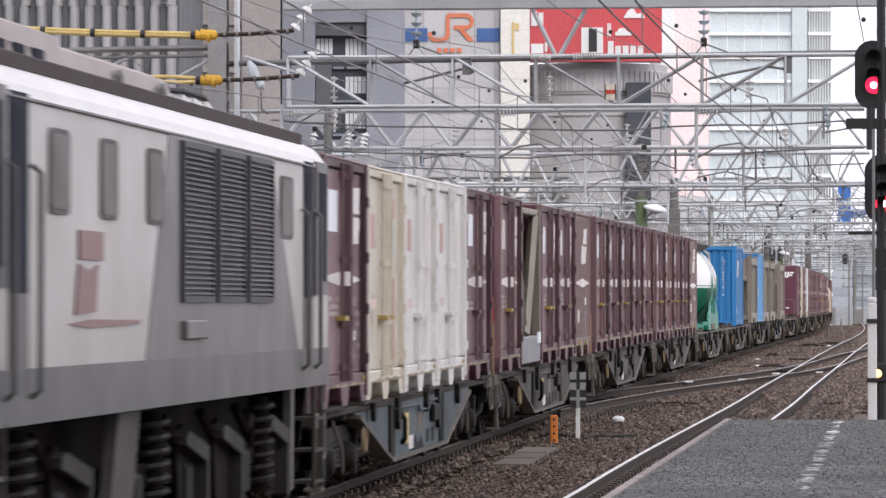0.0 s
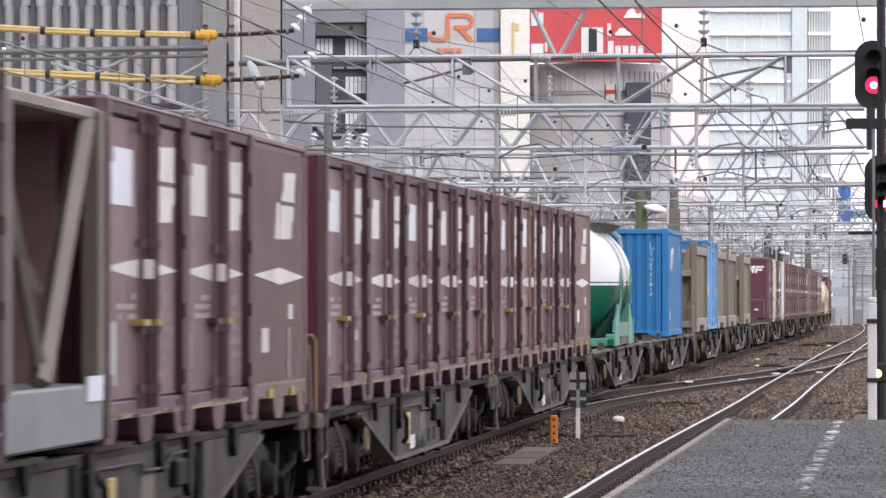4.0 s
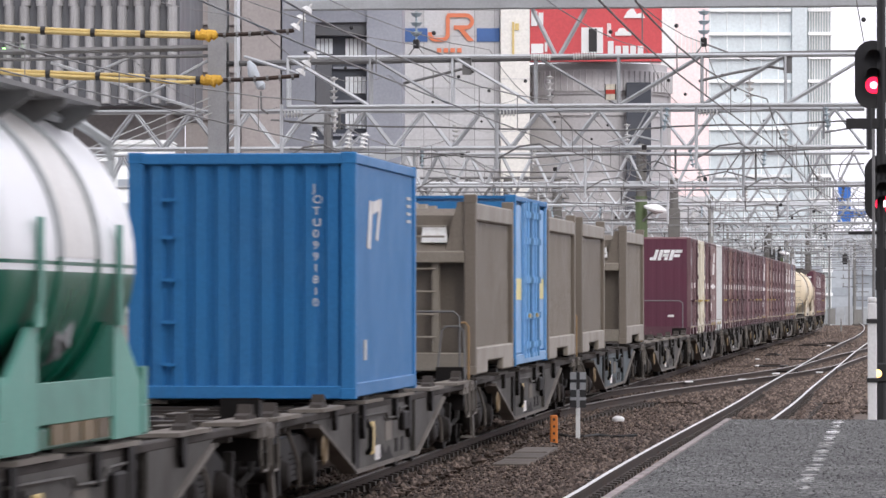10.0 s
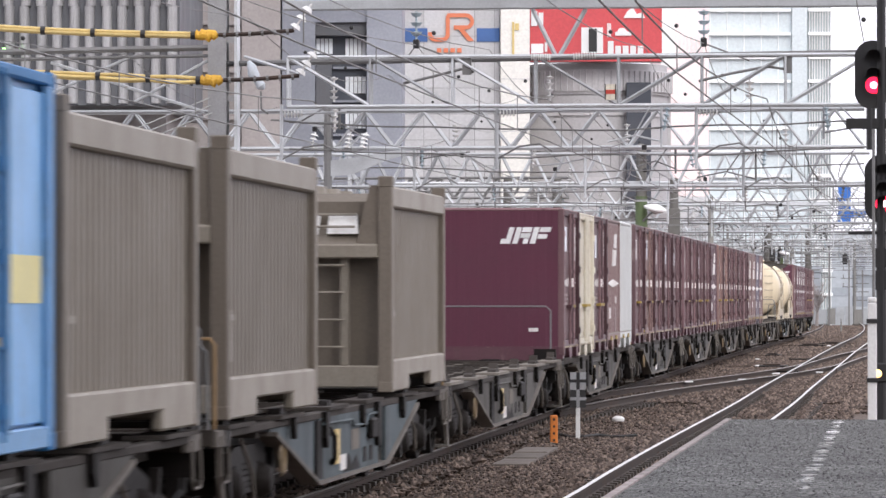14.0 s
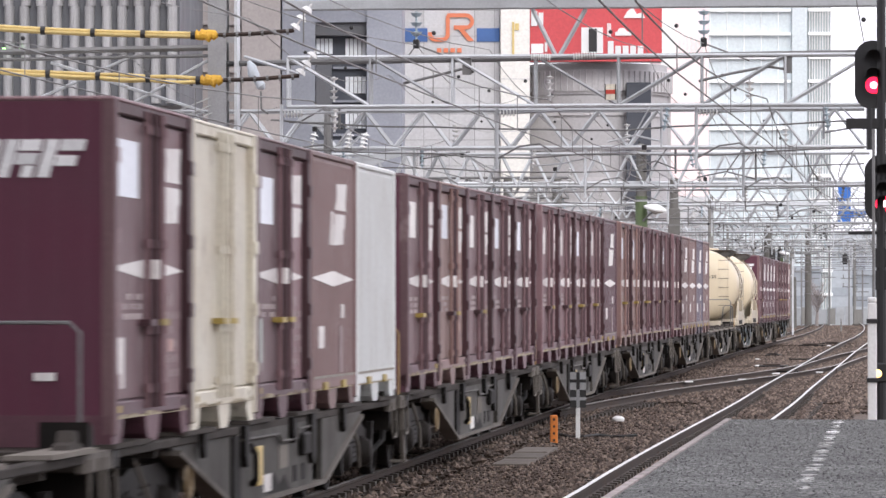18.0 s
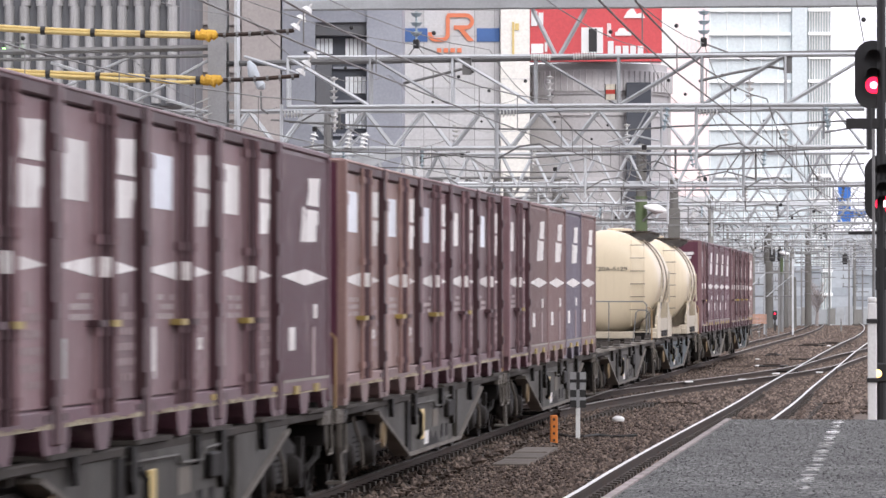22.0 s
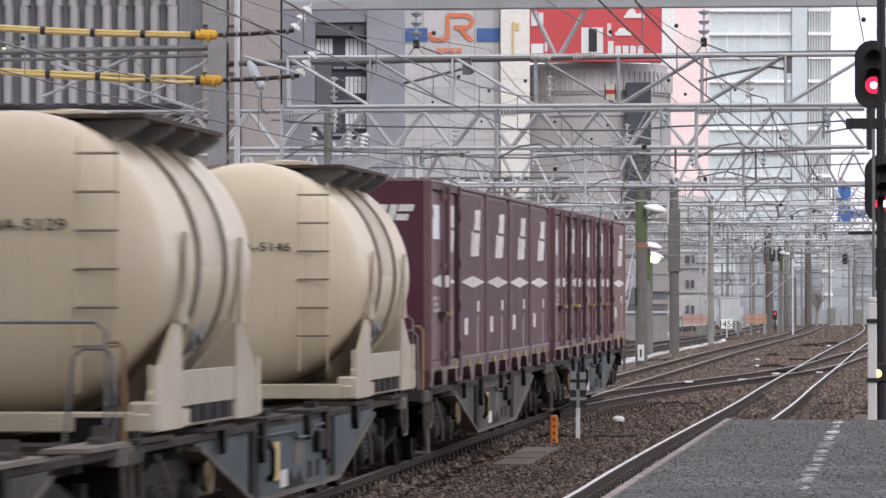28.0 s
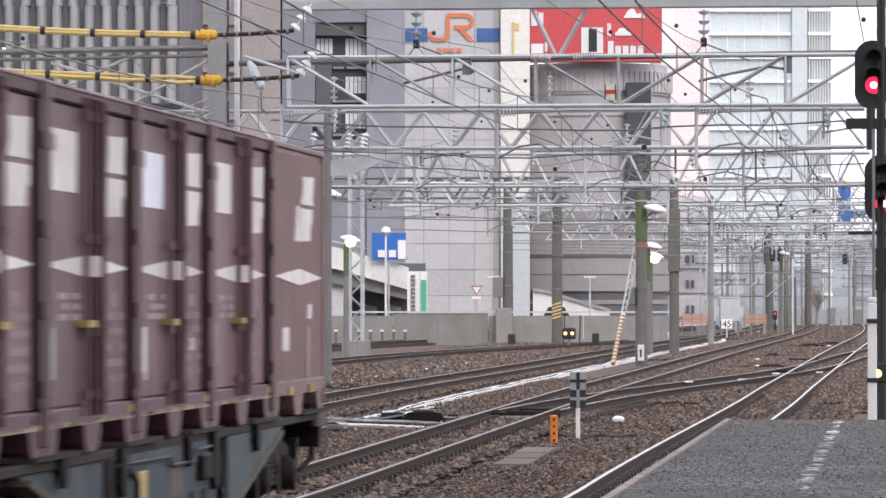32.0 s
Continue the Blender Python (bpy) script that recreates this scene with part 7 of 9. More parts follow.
SUP = [-20, 39.6, 63.6, 101, 133, 176, 205, 236, 268, 305, 345, 392, 445, 505, 570]
for nm, lat in (("platform track", lambda s: 3.97 + 0.33 * ease(s, 0, 45)), ("freight track", lambda s: 0.0), ("second track", lambda s: -4.75 + 0.5 * ease(s, 30, 110)), ("yard track", lambda s: -11.6 + 7.4 * ease(s, 88, 215)),
                ("diverging track", lambda s: 4.3 + 3.0 * ease(s, 75, 190))):
    s0 = SUP if nm != "yard track" and nm != "diverging track" else SUP[2:]
    mw = run_wire("messenger_wire", "dark messenger wire over the " + nm, lat, 5.95, s0, 0.5, 0.013, WIRE, "overhead wires")
    run_wire("contact_wire", "thin contact wire over the " + nm, lat, 5.12, s0, 0.03, 0.012, WIRE, "overhead wires")
    for a, b in zip(s0[:7], s0[1:8]):
        for k in range(1, 8):
            f = k / 8
            s = a + (b - a) * f
            part("dropper", Mesh().tube(line(s, lat(s), 5.95 - 2.0 * f * (1 - f)), line(s, lat(s), 5.11), 0.008, 4), WIRE, mw)
for lat, z in ((-2.65, 7.05), (3.05, 7.05), (-6.0, 7.6), (6.4, 6.5), (-8.5, 6.9), (-1.2, 6.95), (1.9, 6.95)):
    f = run_wire("feeder_wire", "dark feeder wire along the line", lambda s, q=lat: q, z, SUP, 0.6, 0.008, WIRE, "overhead wires")
    for s in (6, 18, 29, 48, 55, 74, 88):
        part("wire_damper", Mesh().lathe([(-0.09, 0.0), (-0.06, 0.07), (0.06, 0.07), (0.09, 0.0)], "y", (0, 0), 8), BLACK, f, at=on_line(s, lat, z - 0.25) @ Matrix.Scale(0.55, 4))

# masts
m1 = concrete_mast("line_mast", "dark concrete mast with a white number plate", 101, -1.93, 7.3, 0.205)
part("number_plate", Mesh().box(-0.105, 0.105, -0.30, -0.262, 0.17, 0.70), WHITEB, m1, "white plate with one dark digit")
part("digit", Mesh().prism([(-0.03, 0.28), (0.03, 0.28), (0.03, 0.56), (-0.07, 0.50), (-0.03, 0.48)], "y", -0.306, -0.301), BLACK, m1)
# green glow near the lamp, painted on as a thin sleeve
part("film_wrap", Mesh().lathe([(4.15, 0.20), (5.6, 0.19), (5.6, 0.196), (4.15, 0.206)], "z", (0, 0), 14), GREENGLOW, m1, "thin sleeve coloured with the lamp's green glow")
part("mast_box", Mesh().box(-0.42, -0.2, -0.2, 0.2, 2.0, 2.6, 0.02), STEELD, m1)
part("bracket_arm", Mesh().box(-0.6, 0.6, -0.2, 0.2, 5.85, 6.1, 0.02), STEEL, m1)
m2 = concrete_mast("line_mast", "dark concrete mast with square steel stiffeners", 132, -2.5, 7.0, 0.205)
part("stiffener", Mesh().box(-0.23, 0.23, -0.23, 0.23, 3.3, 5.8, 0.02), POLE, m2)
for z in (3.3, 3.9, 4.5, 5.1):
    part("stiffener_strap", Mesh().box(-0.25, 0.25, -0.25, 0.25, z, z + 0.07), STEELD, m2)
part("orange_ring", Mesh().lathe([(3.92, 0.19), (3.92, 0.212), (4.06, 0.212), (4.06, 0.19)], "z", (0, 0), 12), ORANGE, m1, "faded orange band")
m3 = concrete_mast("line_mast", "concrete mast with a hazard striped band", 154.7, -9.0, 7.6, 0.25)
m4 = concrete_mast("line_mast", "concrete mast with a steel box beside the yard", 174, -13.0, 8.2, 0.27)
part("mast_box", Mesh().box(-0.7, -0.2, -0.3, 0.3, 2.3, 3.3, 0.03), STEELD, m4)
for k in range(5):
    part("hazard_stripe", Mesh().prism([(-0.2, 1.3 + 0.15 * k), (0.2, 1.42 + 0.15 * k), (0.2, 1.49 + 0.15 * k), (-0.2, 1.37 + 0.15 * k)], "y", -0.262, -0.254), YTUBE, m3, "yellow hazard stripe")
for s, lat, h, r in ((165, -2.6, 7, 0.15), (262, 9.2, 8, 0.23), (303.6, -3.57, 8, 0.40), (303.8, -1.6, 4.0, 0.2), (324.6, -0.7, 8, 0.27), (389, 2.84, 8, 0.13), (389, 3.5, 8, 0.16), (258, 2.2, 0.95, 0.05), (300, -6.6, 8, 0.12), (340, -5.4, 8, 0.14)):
    # thin poles take the paler concrete, haze put into their colour
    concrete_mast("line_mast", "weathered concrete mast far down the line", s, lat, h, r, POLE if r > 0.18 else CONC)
lattice_mast("pale lattice mast among the yard lines", 230, -5.9, 7.6, 0.42, STEEL)
lattice_mast("pale lattice mast far among the yard lines", 262, -5.0, 7.6, 0.40, STEEL)
LM = lattice_mast("pale lattice mast on a concrete block in the yard", 120, -13.77, 8.4, 0.48, STEEL)
part("warning_plate", Mesh().box(-0.28, -0.22, -0.3, -0.27, 1.9, 2.3), YTUBE, LM)


def yard_lamp(s, lat, h, lit, label, green=True, arm=False):
    top = thing("yard_lamp", label, "lamp", "yard lamps")
    top.matrix_world = on_line(s, lat, -0.26)
    if arm:
        part("lamp_arm", Mesh().path([(-0.32, 0.2, h - 0.4), (-0.1, 0.0, h - 0.2), (0.15, -0.1, h)], 0.035), STEELD, top)
    else:
        part("lamp_post", Mesh().lathe([(0, 0.12), (h, 0.08)], "z", (0, 0), 10), STEELD, top)
    # the lamp's green glow on its post, as a coloured band
    if green and not arm:
        part("green_band", Mesh().lathe([(h - 1.3, 0.1), (h - 1.3, 0.105), (h - 0.2, 0.1), (h - 0.2, 0.09)], "z", (0, 0), 10), GREENGLOW, top)
    m = Mesh().lathe([(0.0, 0.0), (0.02, 0.2), (0.1, 0.32), (0.15, 0.32), (0.24, 0.16), (0.28, 0.0)], "z", (0, 0), 16)
    part("lamp_head", m, WHITEB, top, "white enamelled lamp hood", smooth=True, at=pose(0.15, -0.1, h - 0.05, 10, 12, 0) @ Matrix.Diagonal((1.2, 0.8, 1, 1)))
    part("lamp_glass", Mesh().lathe([(-0.30, 0.0), (-0.26, 0.14), (-0.14, 0.21), (0.0, 0.16)] if lit else [(-0.14, 0.0), (-0.12, 0.1), (0.0, 0.16)], "z", (0, 0), 12), LAMPW if lit else PORC, top, at=pose(0.2, -0.3 if lit else -0.1, h + (0.06 if lit else 0)), smooth=True)
    return top


yard_lamp(100.7, -1.62, 5.12, False, "white hooded yard lamp on the arm of a mast", arm=True)
yard_lamp(128, -3.3, 4.2, False, "white hooded yard lamp near the mast")
yard_lamp(131, -3.4, 3.85, True, "lit yard lamp glowing green-white")
yard_lamp(110, -13.6, 5.85, False, "white hooded yard lamp with green glow painted on its post")
yard_lamp(118, -13.9, 4.35, True, "lit round yard lamp glowing green-white")
yard_lamp(250, -1.6, 5.2, False, "white hooded yard lamp far down the line")

# ---- signals on the platform side ----
sg = thing("colour_light_signal", "black colour light signal showing two red aspects", "signal")
sg.matrix_world = on_line(10.5, 6.68, -0.42)
part("signal_mast", Mesh().lathe([(0, 0.075), (6.6, 0.06)], "z", (0.02, 0), 10), BLACK, sg)
for zc, xc, lamp in ((5.50, -0.10, 5.36), (3.98, 0.03, 3.78)):
    m = Mesh()
    hw_, hh = 0.235, 0.46
    poly = [(xc + hw_ * math.cos(a), zc + (hh - hw_) * (1 if math.sin(a) > 0 else -1) + hw_ * math.sin(a)) for a in [2 * math.pi * (k + 0.5) / 24 for k in range(24)]]
    m.prism(poly, "y", -0.02, 0.04)
    head = part("signal_head", m, BLACK, sg, "black oval backboard")
    part("lamp_case", Mesh().box(xc - 0.13, xc + 0.13, 0.04, 0.3, zc - 0.36, zc + 0.36, 0.03), BLACK, head)
    for z in (zc + 0.22, zc - 0.02, lamp):
        hd = Mesh().lathe([(-0.28, 0.105), (-0.28, 0.115), (-0.02, 0.115), (-0.02, 0.105)], "y", (xc + 0.02, z), 14, (0.0, 0.5))
        part("visor", hd, BLACK, head)
    part("red_lens", Mesh().lathe([(-0.045, 0.0), (-0.04, 0.05), (-0.022, 0.112)], "y", (xc + 0.02, lamp), 16), REDLAMP, head, "glowing red lens")
    part("lens_core", Mesh().lathe([(-0.06, 0.0), (-0.058, 0.035), (-0.047, 0.05)], "y", (xc + 0.02, lamp), 14), REDCORE, head)
part("signal_bracket", Mesh().box(-0.45, 0.5, -0.05, 0.05, 4.78, 4.92, 0.01), BLACK, sg)
part("signal_bracket", Mesh().box(-0.42, 0.5, -0.05, 0.05, 3.37, 3.41), BLACK, sg)
part("bracket_post", Mesh().tube((-0.12, 0, 4.5), (-0.12, 0, 5.05), 0.06, 8), BLACK, sg)
for z in (2.75, 3.05):
    part("number_board", Mesh().box(-0.06, 0.22, -0.06, -0.04, z - 0.12, z + 0.14), BLACK, sg)
part("signal_base", Mesh().box(-0.12, 0.4, -0.2, 0.2, 0.0, 0.75, 0.02), BLACK, sg)
part("marker_lamp", Mesh().lathe([(-0.12, 0.0), (-0.11, 0.03), (-0.1, 0.055)], "y", (-0.03, 1.52), 12), AMBER, sg, "lit amber marker lamp")
part("marker_case", Mesh().box(-0.12, 0.12, -0.1, 0.1, 1.4, 1.66, 0.02), BLACK, sg)
wp = thing("white_post", "white painted post with black straps", "post")
wp.matrix_world = on_line(10.0, 6.58, -0.26)
part("post", Mesh().box(-0.06, 0.06, -0.06, 0.06, 0, 2.3, 0.012), WHITEB, wp)
part("cap", Mesh().box(-0.06, 0.06, -0.06, 0.06, 2.3, 2.38, 0.02), WHITEB, wp)
part("thin_rod", Mesh().tube((0.02, 0, 2.38), (0.02, 0, 4.6), 0.02, 6), STEELD, wp)
for z in (1.28, 2.06):
    part("strap", Mesh().box(-0.075, 0.075, -0.075, 0.075, z - 0.03, z + 0.03), BLACK, wp)


# ---- small things by the tracks ----
def at_ground(x, y, rz=0.0, dz=-0.26):
    return pose(x, y, ground_z(y) + dz, 0, 0, rz)


mk = thing("track_marker", "white post with a black and white crossed board", "marker post")
mk.matrix_world = at_ground(2.2, 75)
part("post", Mesh().box(-0.035, 0.035, -0.03, 0.03, 0, 0.95), WHITEB, mk)
for zc, field, cross in ((0.98, STEELM, BLACK), (0.69, BLACK, STEELM)):
    part("board", Mesh().box(-0.13, 0.13, -0.05, -0.032, zc - 0.143, zc + 0.143), field, mk)
    part("cross_bar", Mesh().box(-0.132, 0.132, -0.058, -0.052, zc - 0.025, zc + 0.025), cross, mk)
    part("cross_post", Mesh().box(-0.027, 0.027, -0.066, -0.06, zc - 0.14, zc + 0.14), cross, mk)
ob = thing("orange_stub_post", "orange plastic stub post with dark dots", "post")
ob.matrix_world = at_ground(1.76, 73)
part("post", Mesh().box(-0.06, 0.06, -0.05, 0.05, 0, 0.48, 0.015), ORANGE, ob)
for k in range(4):
    part("dot", Mesh().lathe([(-0.054, 0.0), (-0.054, 0.022), (-0.048, 0.022)], "y", (0.0, 0.08 + 0.11 * k), 8), RAILSIDE, ob)
part("footing", Mesh().box(-0.2, 0.35, -0.3, 0.3, -0.06, 0.02), CONC, ob)
for x, y in ((3.2, 84), (10.8, 158), (17.2, 205)):
    lamp = lone("white_cover", Mesh().lathe([(0.0, 0.11), (0.05, 0.115), (0.09, 0.07), (0.1, 0.0)], "z", (0, 0), 12), WHITEB, "small white rounded cover on the ballast", "cover", "white covers", smooth=True)
    lamp.matrix_world = at_ground(x, y, 0, -0.2)
for s, l in ((24.5, 1.1), (23.5, 4.6), (60, -1.0), (88, 6.2), (70, 1.7)):
    cb = thing("signal_cable", "dark cable lying across the ballast", "cable", "ground cables")
    pts = [line(s + 0.3 * math.sin(k * 1.7), l + k * 0.22, -0.2 + 0.02 * math.sin(k * 2.1)) for k in range(8)]
    part("strand", Mesh().path([tuple(p) for p in pts], 0.025, 5), RUBBER, cb)
pm = thing("point_machine", "dark point machine with rods between the rails", "point machine")
pm.matrix_world = on_line(33, -1.75)
part("base_plate", Mesh().box(-1.15, 0.75, -0.42, -0.16, -0.24, -0.185, 0.01), RUN, pm)
part("base_plate", Mesh().box(-0.8, 0.75, 0.2, 0.46, -0.24, -0.18, 0.01), RUN, pm)
part("case", Mesh().prism([(-0.42, -0.2), (0.38, -0.2), (0.32, -0.06), (0.1, -0.03), (-0.3, -0.05)], "y", -0.45, 0.4), RUN, pm)
part("lid", Mesh().box(-0.22, 0.16, -0.3, 0.22, -0.05, 0.0, 0.015), BLACK, pm)
part("motor", Mesh().lathe([(-0.85, 0.0), (-0.85, 0.07), (-0.45, 0.08), (-0.45, 0.0)], "x", (0.05, -0.13), 10), RUN, pm)
part("crank_cover", Mesh().box(0.4, 0.62, -0.1, 0.3, -0.2, -0.09, 0.02), NEARBLACK, pm)
for k in range(3):
    part("conduit", Mesh().path([(-0.4, -0.2 + 0.2 * k, -0.1), (-0.8, -0.35 + 0.3 * k, -0.16), (-1.3, -0.5 + 0.4 * k, -0.2), (-1.9, -0.3 + 0.3 * k, -0.22)], 0.02, 5), RUBBER if k else STEELD, pm)
for y in (-0.3, 0.1):
    part("throw_rod", Mesh().tube((0.3, y, -0.14), (2.3, y, -0.14), 0.022, 6), TREAD, pm)
for s in (33, 34.2, 36, 78, 79, 104):
    part("tie_bar", Mesh().box(-0.55, 0.55, -0.05, 0.05, -0.1, -0.06), RUN, pm, at=on_line(33, -1.75).inverted() @ on_line(s, 0.0 if s < 70 else 3.4))
tp = thing("snow_melter_tray", "dark low steel tray with pipes beside the track", "track tray")
tp.matrix_world = on_line(30, -3.3)
part("tray", Mesh().box(-0.55, 0.75, -2.6, 2.6, -0.24, -0.19, 0.02), RUN, tp)
part("lid", Mesh().prism([(-0.3, -0.19), (0.5, -0.19), (0.36, -0.12), (-0.1, -0.13)], "y", -1.0, 1.2), BLACK, tp)
for k in range(4):
    part("pipe", Mesh().path([(-0.8, -2.0 + k * 1.1, -0.2), (-0.1, -1.7 + k * 1.2, -0.13), (0.6, -2.2 + k * 1.1, -0.15), (1.3, -1.6 + k * 1.3, -0.2), (2.0, -1.9 + k * 1.2, -0.22)], 0.022, 6), (STEELD, WHITEB, RUBBER, STEEL)[k], tp, "loose hose")
dw = thing("shunt_signal", "small black shunt signal with two lit amber lamps", "signal")
dw.matrix_world = on_line(150, -8.1, -0.26)
part("post", Mesh().box(-0.06, 0.06, -0.06, 0.06, 0, 0.5), STEELD, dw)
part("case", Mesh().box(-0.3, 0.3, -0.12, 0.12, 0.45, 0.95, 0.06), BLACK, dw)
for x in (-0.15, 0.15):
    part("lamp", Mesh().lathe([(-0.16, 0.0), (-0.15, 0.05), (-0.122, 0.075)], "y", (x, 0.7), 12), AMBER, dw, "lit amber lamp")
for x in (-0.25, 0.45):
    part("rod", Mesh().tube((x, 0.1, 0), (x + 0.05, 0.1, 1.5), 0.03, 5), BLACK, dw)
for x, y in ((3.0, 201), (6.8, 205)):
    bx = thing("trackside_box", "dark trackside box on a short post", "box", "trackside boxes")
    bx.matrix_world = at_ground(x, y) @ Matrix.Scale(0.72, 4)
    part("case", Mesh().box(-0.22, 0.22, -0.2, 0.2, 0.35, 0.95, 0.05), BLACK, bx)
    part("post", Mesh().box(-0.05, 0.05, -0.05, 0.05, 0, 0.36), STEELD, bx)
STRIPE = mat("faded_orange_stripe", (0.40, 0.19, 0.085), 0.6, dirt=0.3)
gs = thing("guy_stay", "diagonal stay rod with an orange and cream striped sleeve", "stay")
p0, p1 = Vector((5.55, 150, 0.15)), Vector((6.25, 152, 3.2))
for k in range(28):
    part("sleeve_band", Mesh().tube(p0.lerp(p1, k / 52), p0.lerp(p1, (k + 1) / 52) - Vector((0.03 * (k % 2), 0, 0)), 0.07, 8), CREAM if k % 2 else STRIPE, gs)
for o in (-0.1, 0.1):
    part("stay_rod", Mesh().tube(p0.lerp(p1, 0.48) + Vector((o * 0.6, 0, 0)), p0.lerp(p1, 1.5) + Vector((o * 1.1, 0, 0)), 0.025, 6), STEEL, gs)
for k in range(14):
    u, o = 0.5 + k / 14, -0.09 if k % 2 else 0.09
    part("stay_lacing", Mesh().tube(p0.lerp(p1, u) + Vector((o, 0, 0)), p0.lerp(p1, u + 1 / 14) - Vector((o, 0, 0)), 0.018, 4), STEEL, gs)
sb = thing("speed_board", "white board with the black number 45", "sign")
sb.matrix_world = at_ground(15.55, 252)
part("board", Mesh().box(-0.30, 0.30, -0.02, 0.02, 0.62, 1.14), WHITEB, sb)
part("post", Mesh().box(-0.04, 0.04, 0.021, 0.06, 0, 0.9), STEEL, sb)
stroke_text("45", 0.5, BLACK, sb, "number", pose(-0.25, -0.026, 0.70, 90, 0, 0))
lb = thing("leaning_board", "white leaning board with dark marks", "board")
lb.matrix_world = at_ground(9.65, 192) @ pose(0, 0, 0, 0, -10, 0)
part("board", Mesh().box(-0.12, 0.12, -0.02, 0.02, 0.1, 0.85), WHITEB, lb)
for k in range(4):
    part("mark", Mesh().box(-0.06, 0.06, -0.027, -0.021, 0.2 + 0.15 * k, 0.28 + 0.15 * k), BLACK, lb)
# orange dulled in the base colour to stand in for distance haze
DULLOR = mat("faded_orange_mesh", (0.50, 0.27, 0.19), 0.7, dirt=0.6, dcol=(0.3, 0.22, 0.18), scale=3.0)
for x0, x1, y in ((13.0, 14.6, 250), (16.9, 18.15, 258)):
    ft = thing("safety_fence", "orange mesh safety fence on posts", "fence", "safety fences")
    ft.matrix_world = at_ground(x0, y)
    for k in range(5):
        part("slat", Mesh().box(0, x1 - x0, -0.01, 0.01, 0.86 + 0.11 * k, 0.945 + 0.11 * k), DULLOR, ft)
    for k in range(4):
        part("post", Mesh().box((x1 - x0) * k / 3 - 0.03, (x1 - x0) * k / 3 + 0.03, 0.012, 0.06, 0, 1.4), STEELD, ft)
for x, w, hh in ((14.9, 0.55, 2.1), (15.95, 1.1, 2.3)):
    cbx = thing("equipment_cabinet", "pale grey trackside equipment cabinet", "cabinet", "equipment cabinets")
    cbx.matrix_world = at_ground(x, 256)
    part("body", Mesh().box(-w / 2, w / 2, -0.4, 0.4, 1.0, hh, 0.03), PALEGREY, cbx)
    for lx in (-w / 2 + 0.08, w / 2 - 0.08):
        part("stand_leg", Mesh().box(lx - 0.06, lx + 0.06, -0.3, 0.3, 0, 1.0), STEELD, cbx)
    part("door", Mesh().box(-w / 2 + 0.06, -0.02, -0.425, -0.402, 1.1, hh - 0.1), PALEGREY, cbx)
    part("door", Mesh().box(0.02, w / 2 - 0.06, -0.425, -0.402, 1.1, hh - 0.1), PALEGREY, cbx)
    part("roof", Mesh().box(-w / 2 - 0.05, w / 2 + 0.05, -0.45, 0.45, hh, hh + 0.06), STEEL, cbx)
for s, lat in ((262, -2.3),):
    ds = thing("dwarf_signal", "small trackside signal with a red light", "signal", "dwarf signals")
    ds.matrix_world = on_line(s, lat, -0.26)
    part("post", Mesh().box(-0.06, 0.06, -0.06, 0.06, 0, 1.0), BLACK, ds)
    part("head", Mesh().box(-0.16, 0.16, -0.15, 0.15, 0.9, 1.5, 0.05), BLACK, ds)
    part("red_lens", Mesh().lathe([(-0.2, 0.0), (-0.19, 0.04), (-0.155, 0.07)], "y", (0, 1.3), 12), REDLAMP, ds, "glowing red lens")
for s, lat, h in ((268, -2.05, 5.5), (268, -2.6, 5.5), (305, 2.3, 5.6)):
    hs_ = thing("gantry_signal", "black signal head hung from a gantry", "signal", "gantry signals")
    hs_.matrix_world = on_line(s, lat)
    part("head", Mesh().box(-0.2, 0.2, -0.15, 0.15, h - 0.85, h, 0.08), BLACK, hs_)
    part("hanger", Mesh().tube((0, 0, h), (0, 0, 5.75), 0.04, 6), STEELD, hs_)

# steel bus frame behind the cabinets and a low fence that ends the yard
# fence grey is lightened: distance haze put into the colour
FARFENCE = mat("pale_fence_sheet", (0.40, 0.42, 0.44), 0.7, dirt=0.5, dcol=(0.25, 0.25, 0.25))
sf = thing("substation_frame", "weathered steel bus frame with beams and insulators", "steel frame")
for k in range(7):
    x = 15.9 + 0.85 * k
    part("frame_post", Mesh().box(x - 0.05, x + 0.05, 276, 276.1, 0.3, 4.9 - 0.3 * (k % 3)), STEELD if k % 2 else STEEL, sf)
for z, x0, x1 in ((2.6, 15.9, 21.0), (3.3, 15.9, 19.4), (4.0, 16.6, 21.0), (4.6, 15.2, 19.0)):
    part("frame_beam", Mesh().tube((x0, 276.05, z), (x1, 276.05, z + 0.05), 0.045, 6), STEELD, sf)
for k in range(6):
    x = 16.0 + 0.85 * k
    part("frame_brace", Mesh().tube((x, 276.0, 2.6 + 0.7 * (k % 2)), (x + 0.8, 276.0, 3.3 + 0.7 * (k % 2)), 0.03, 5), STEEL, sf)
    part("insulator", insulator(Mesh(), (x + 0.4, 275.9, 3.3), (x + 0.4, 275.9, 3.75), 4, 0.1), STEELD, sf)
yf = thing("yard_fence", "hazy grey panel fence at the end of the yard", "fence", kind="structure")
for k in range(34):
    part("fence_panel", Mesh().box(27.5 + k * 0.8, 28.22 + k * 0.8, 415, 415.08, 0.4, 1.75 + 0.1 * (k % 4)), FARFENCE if k % 3 else CONC, yf)
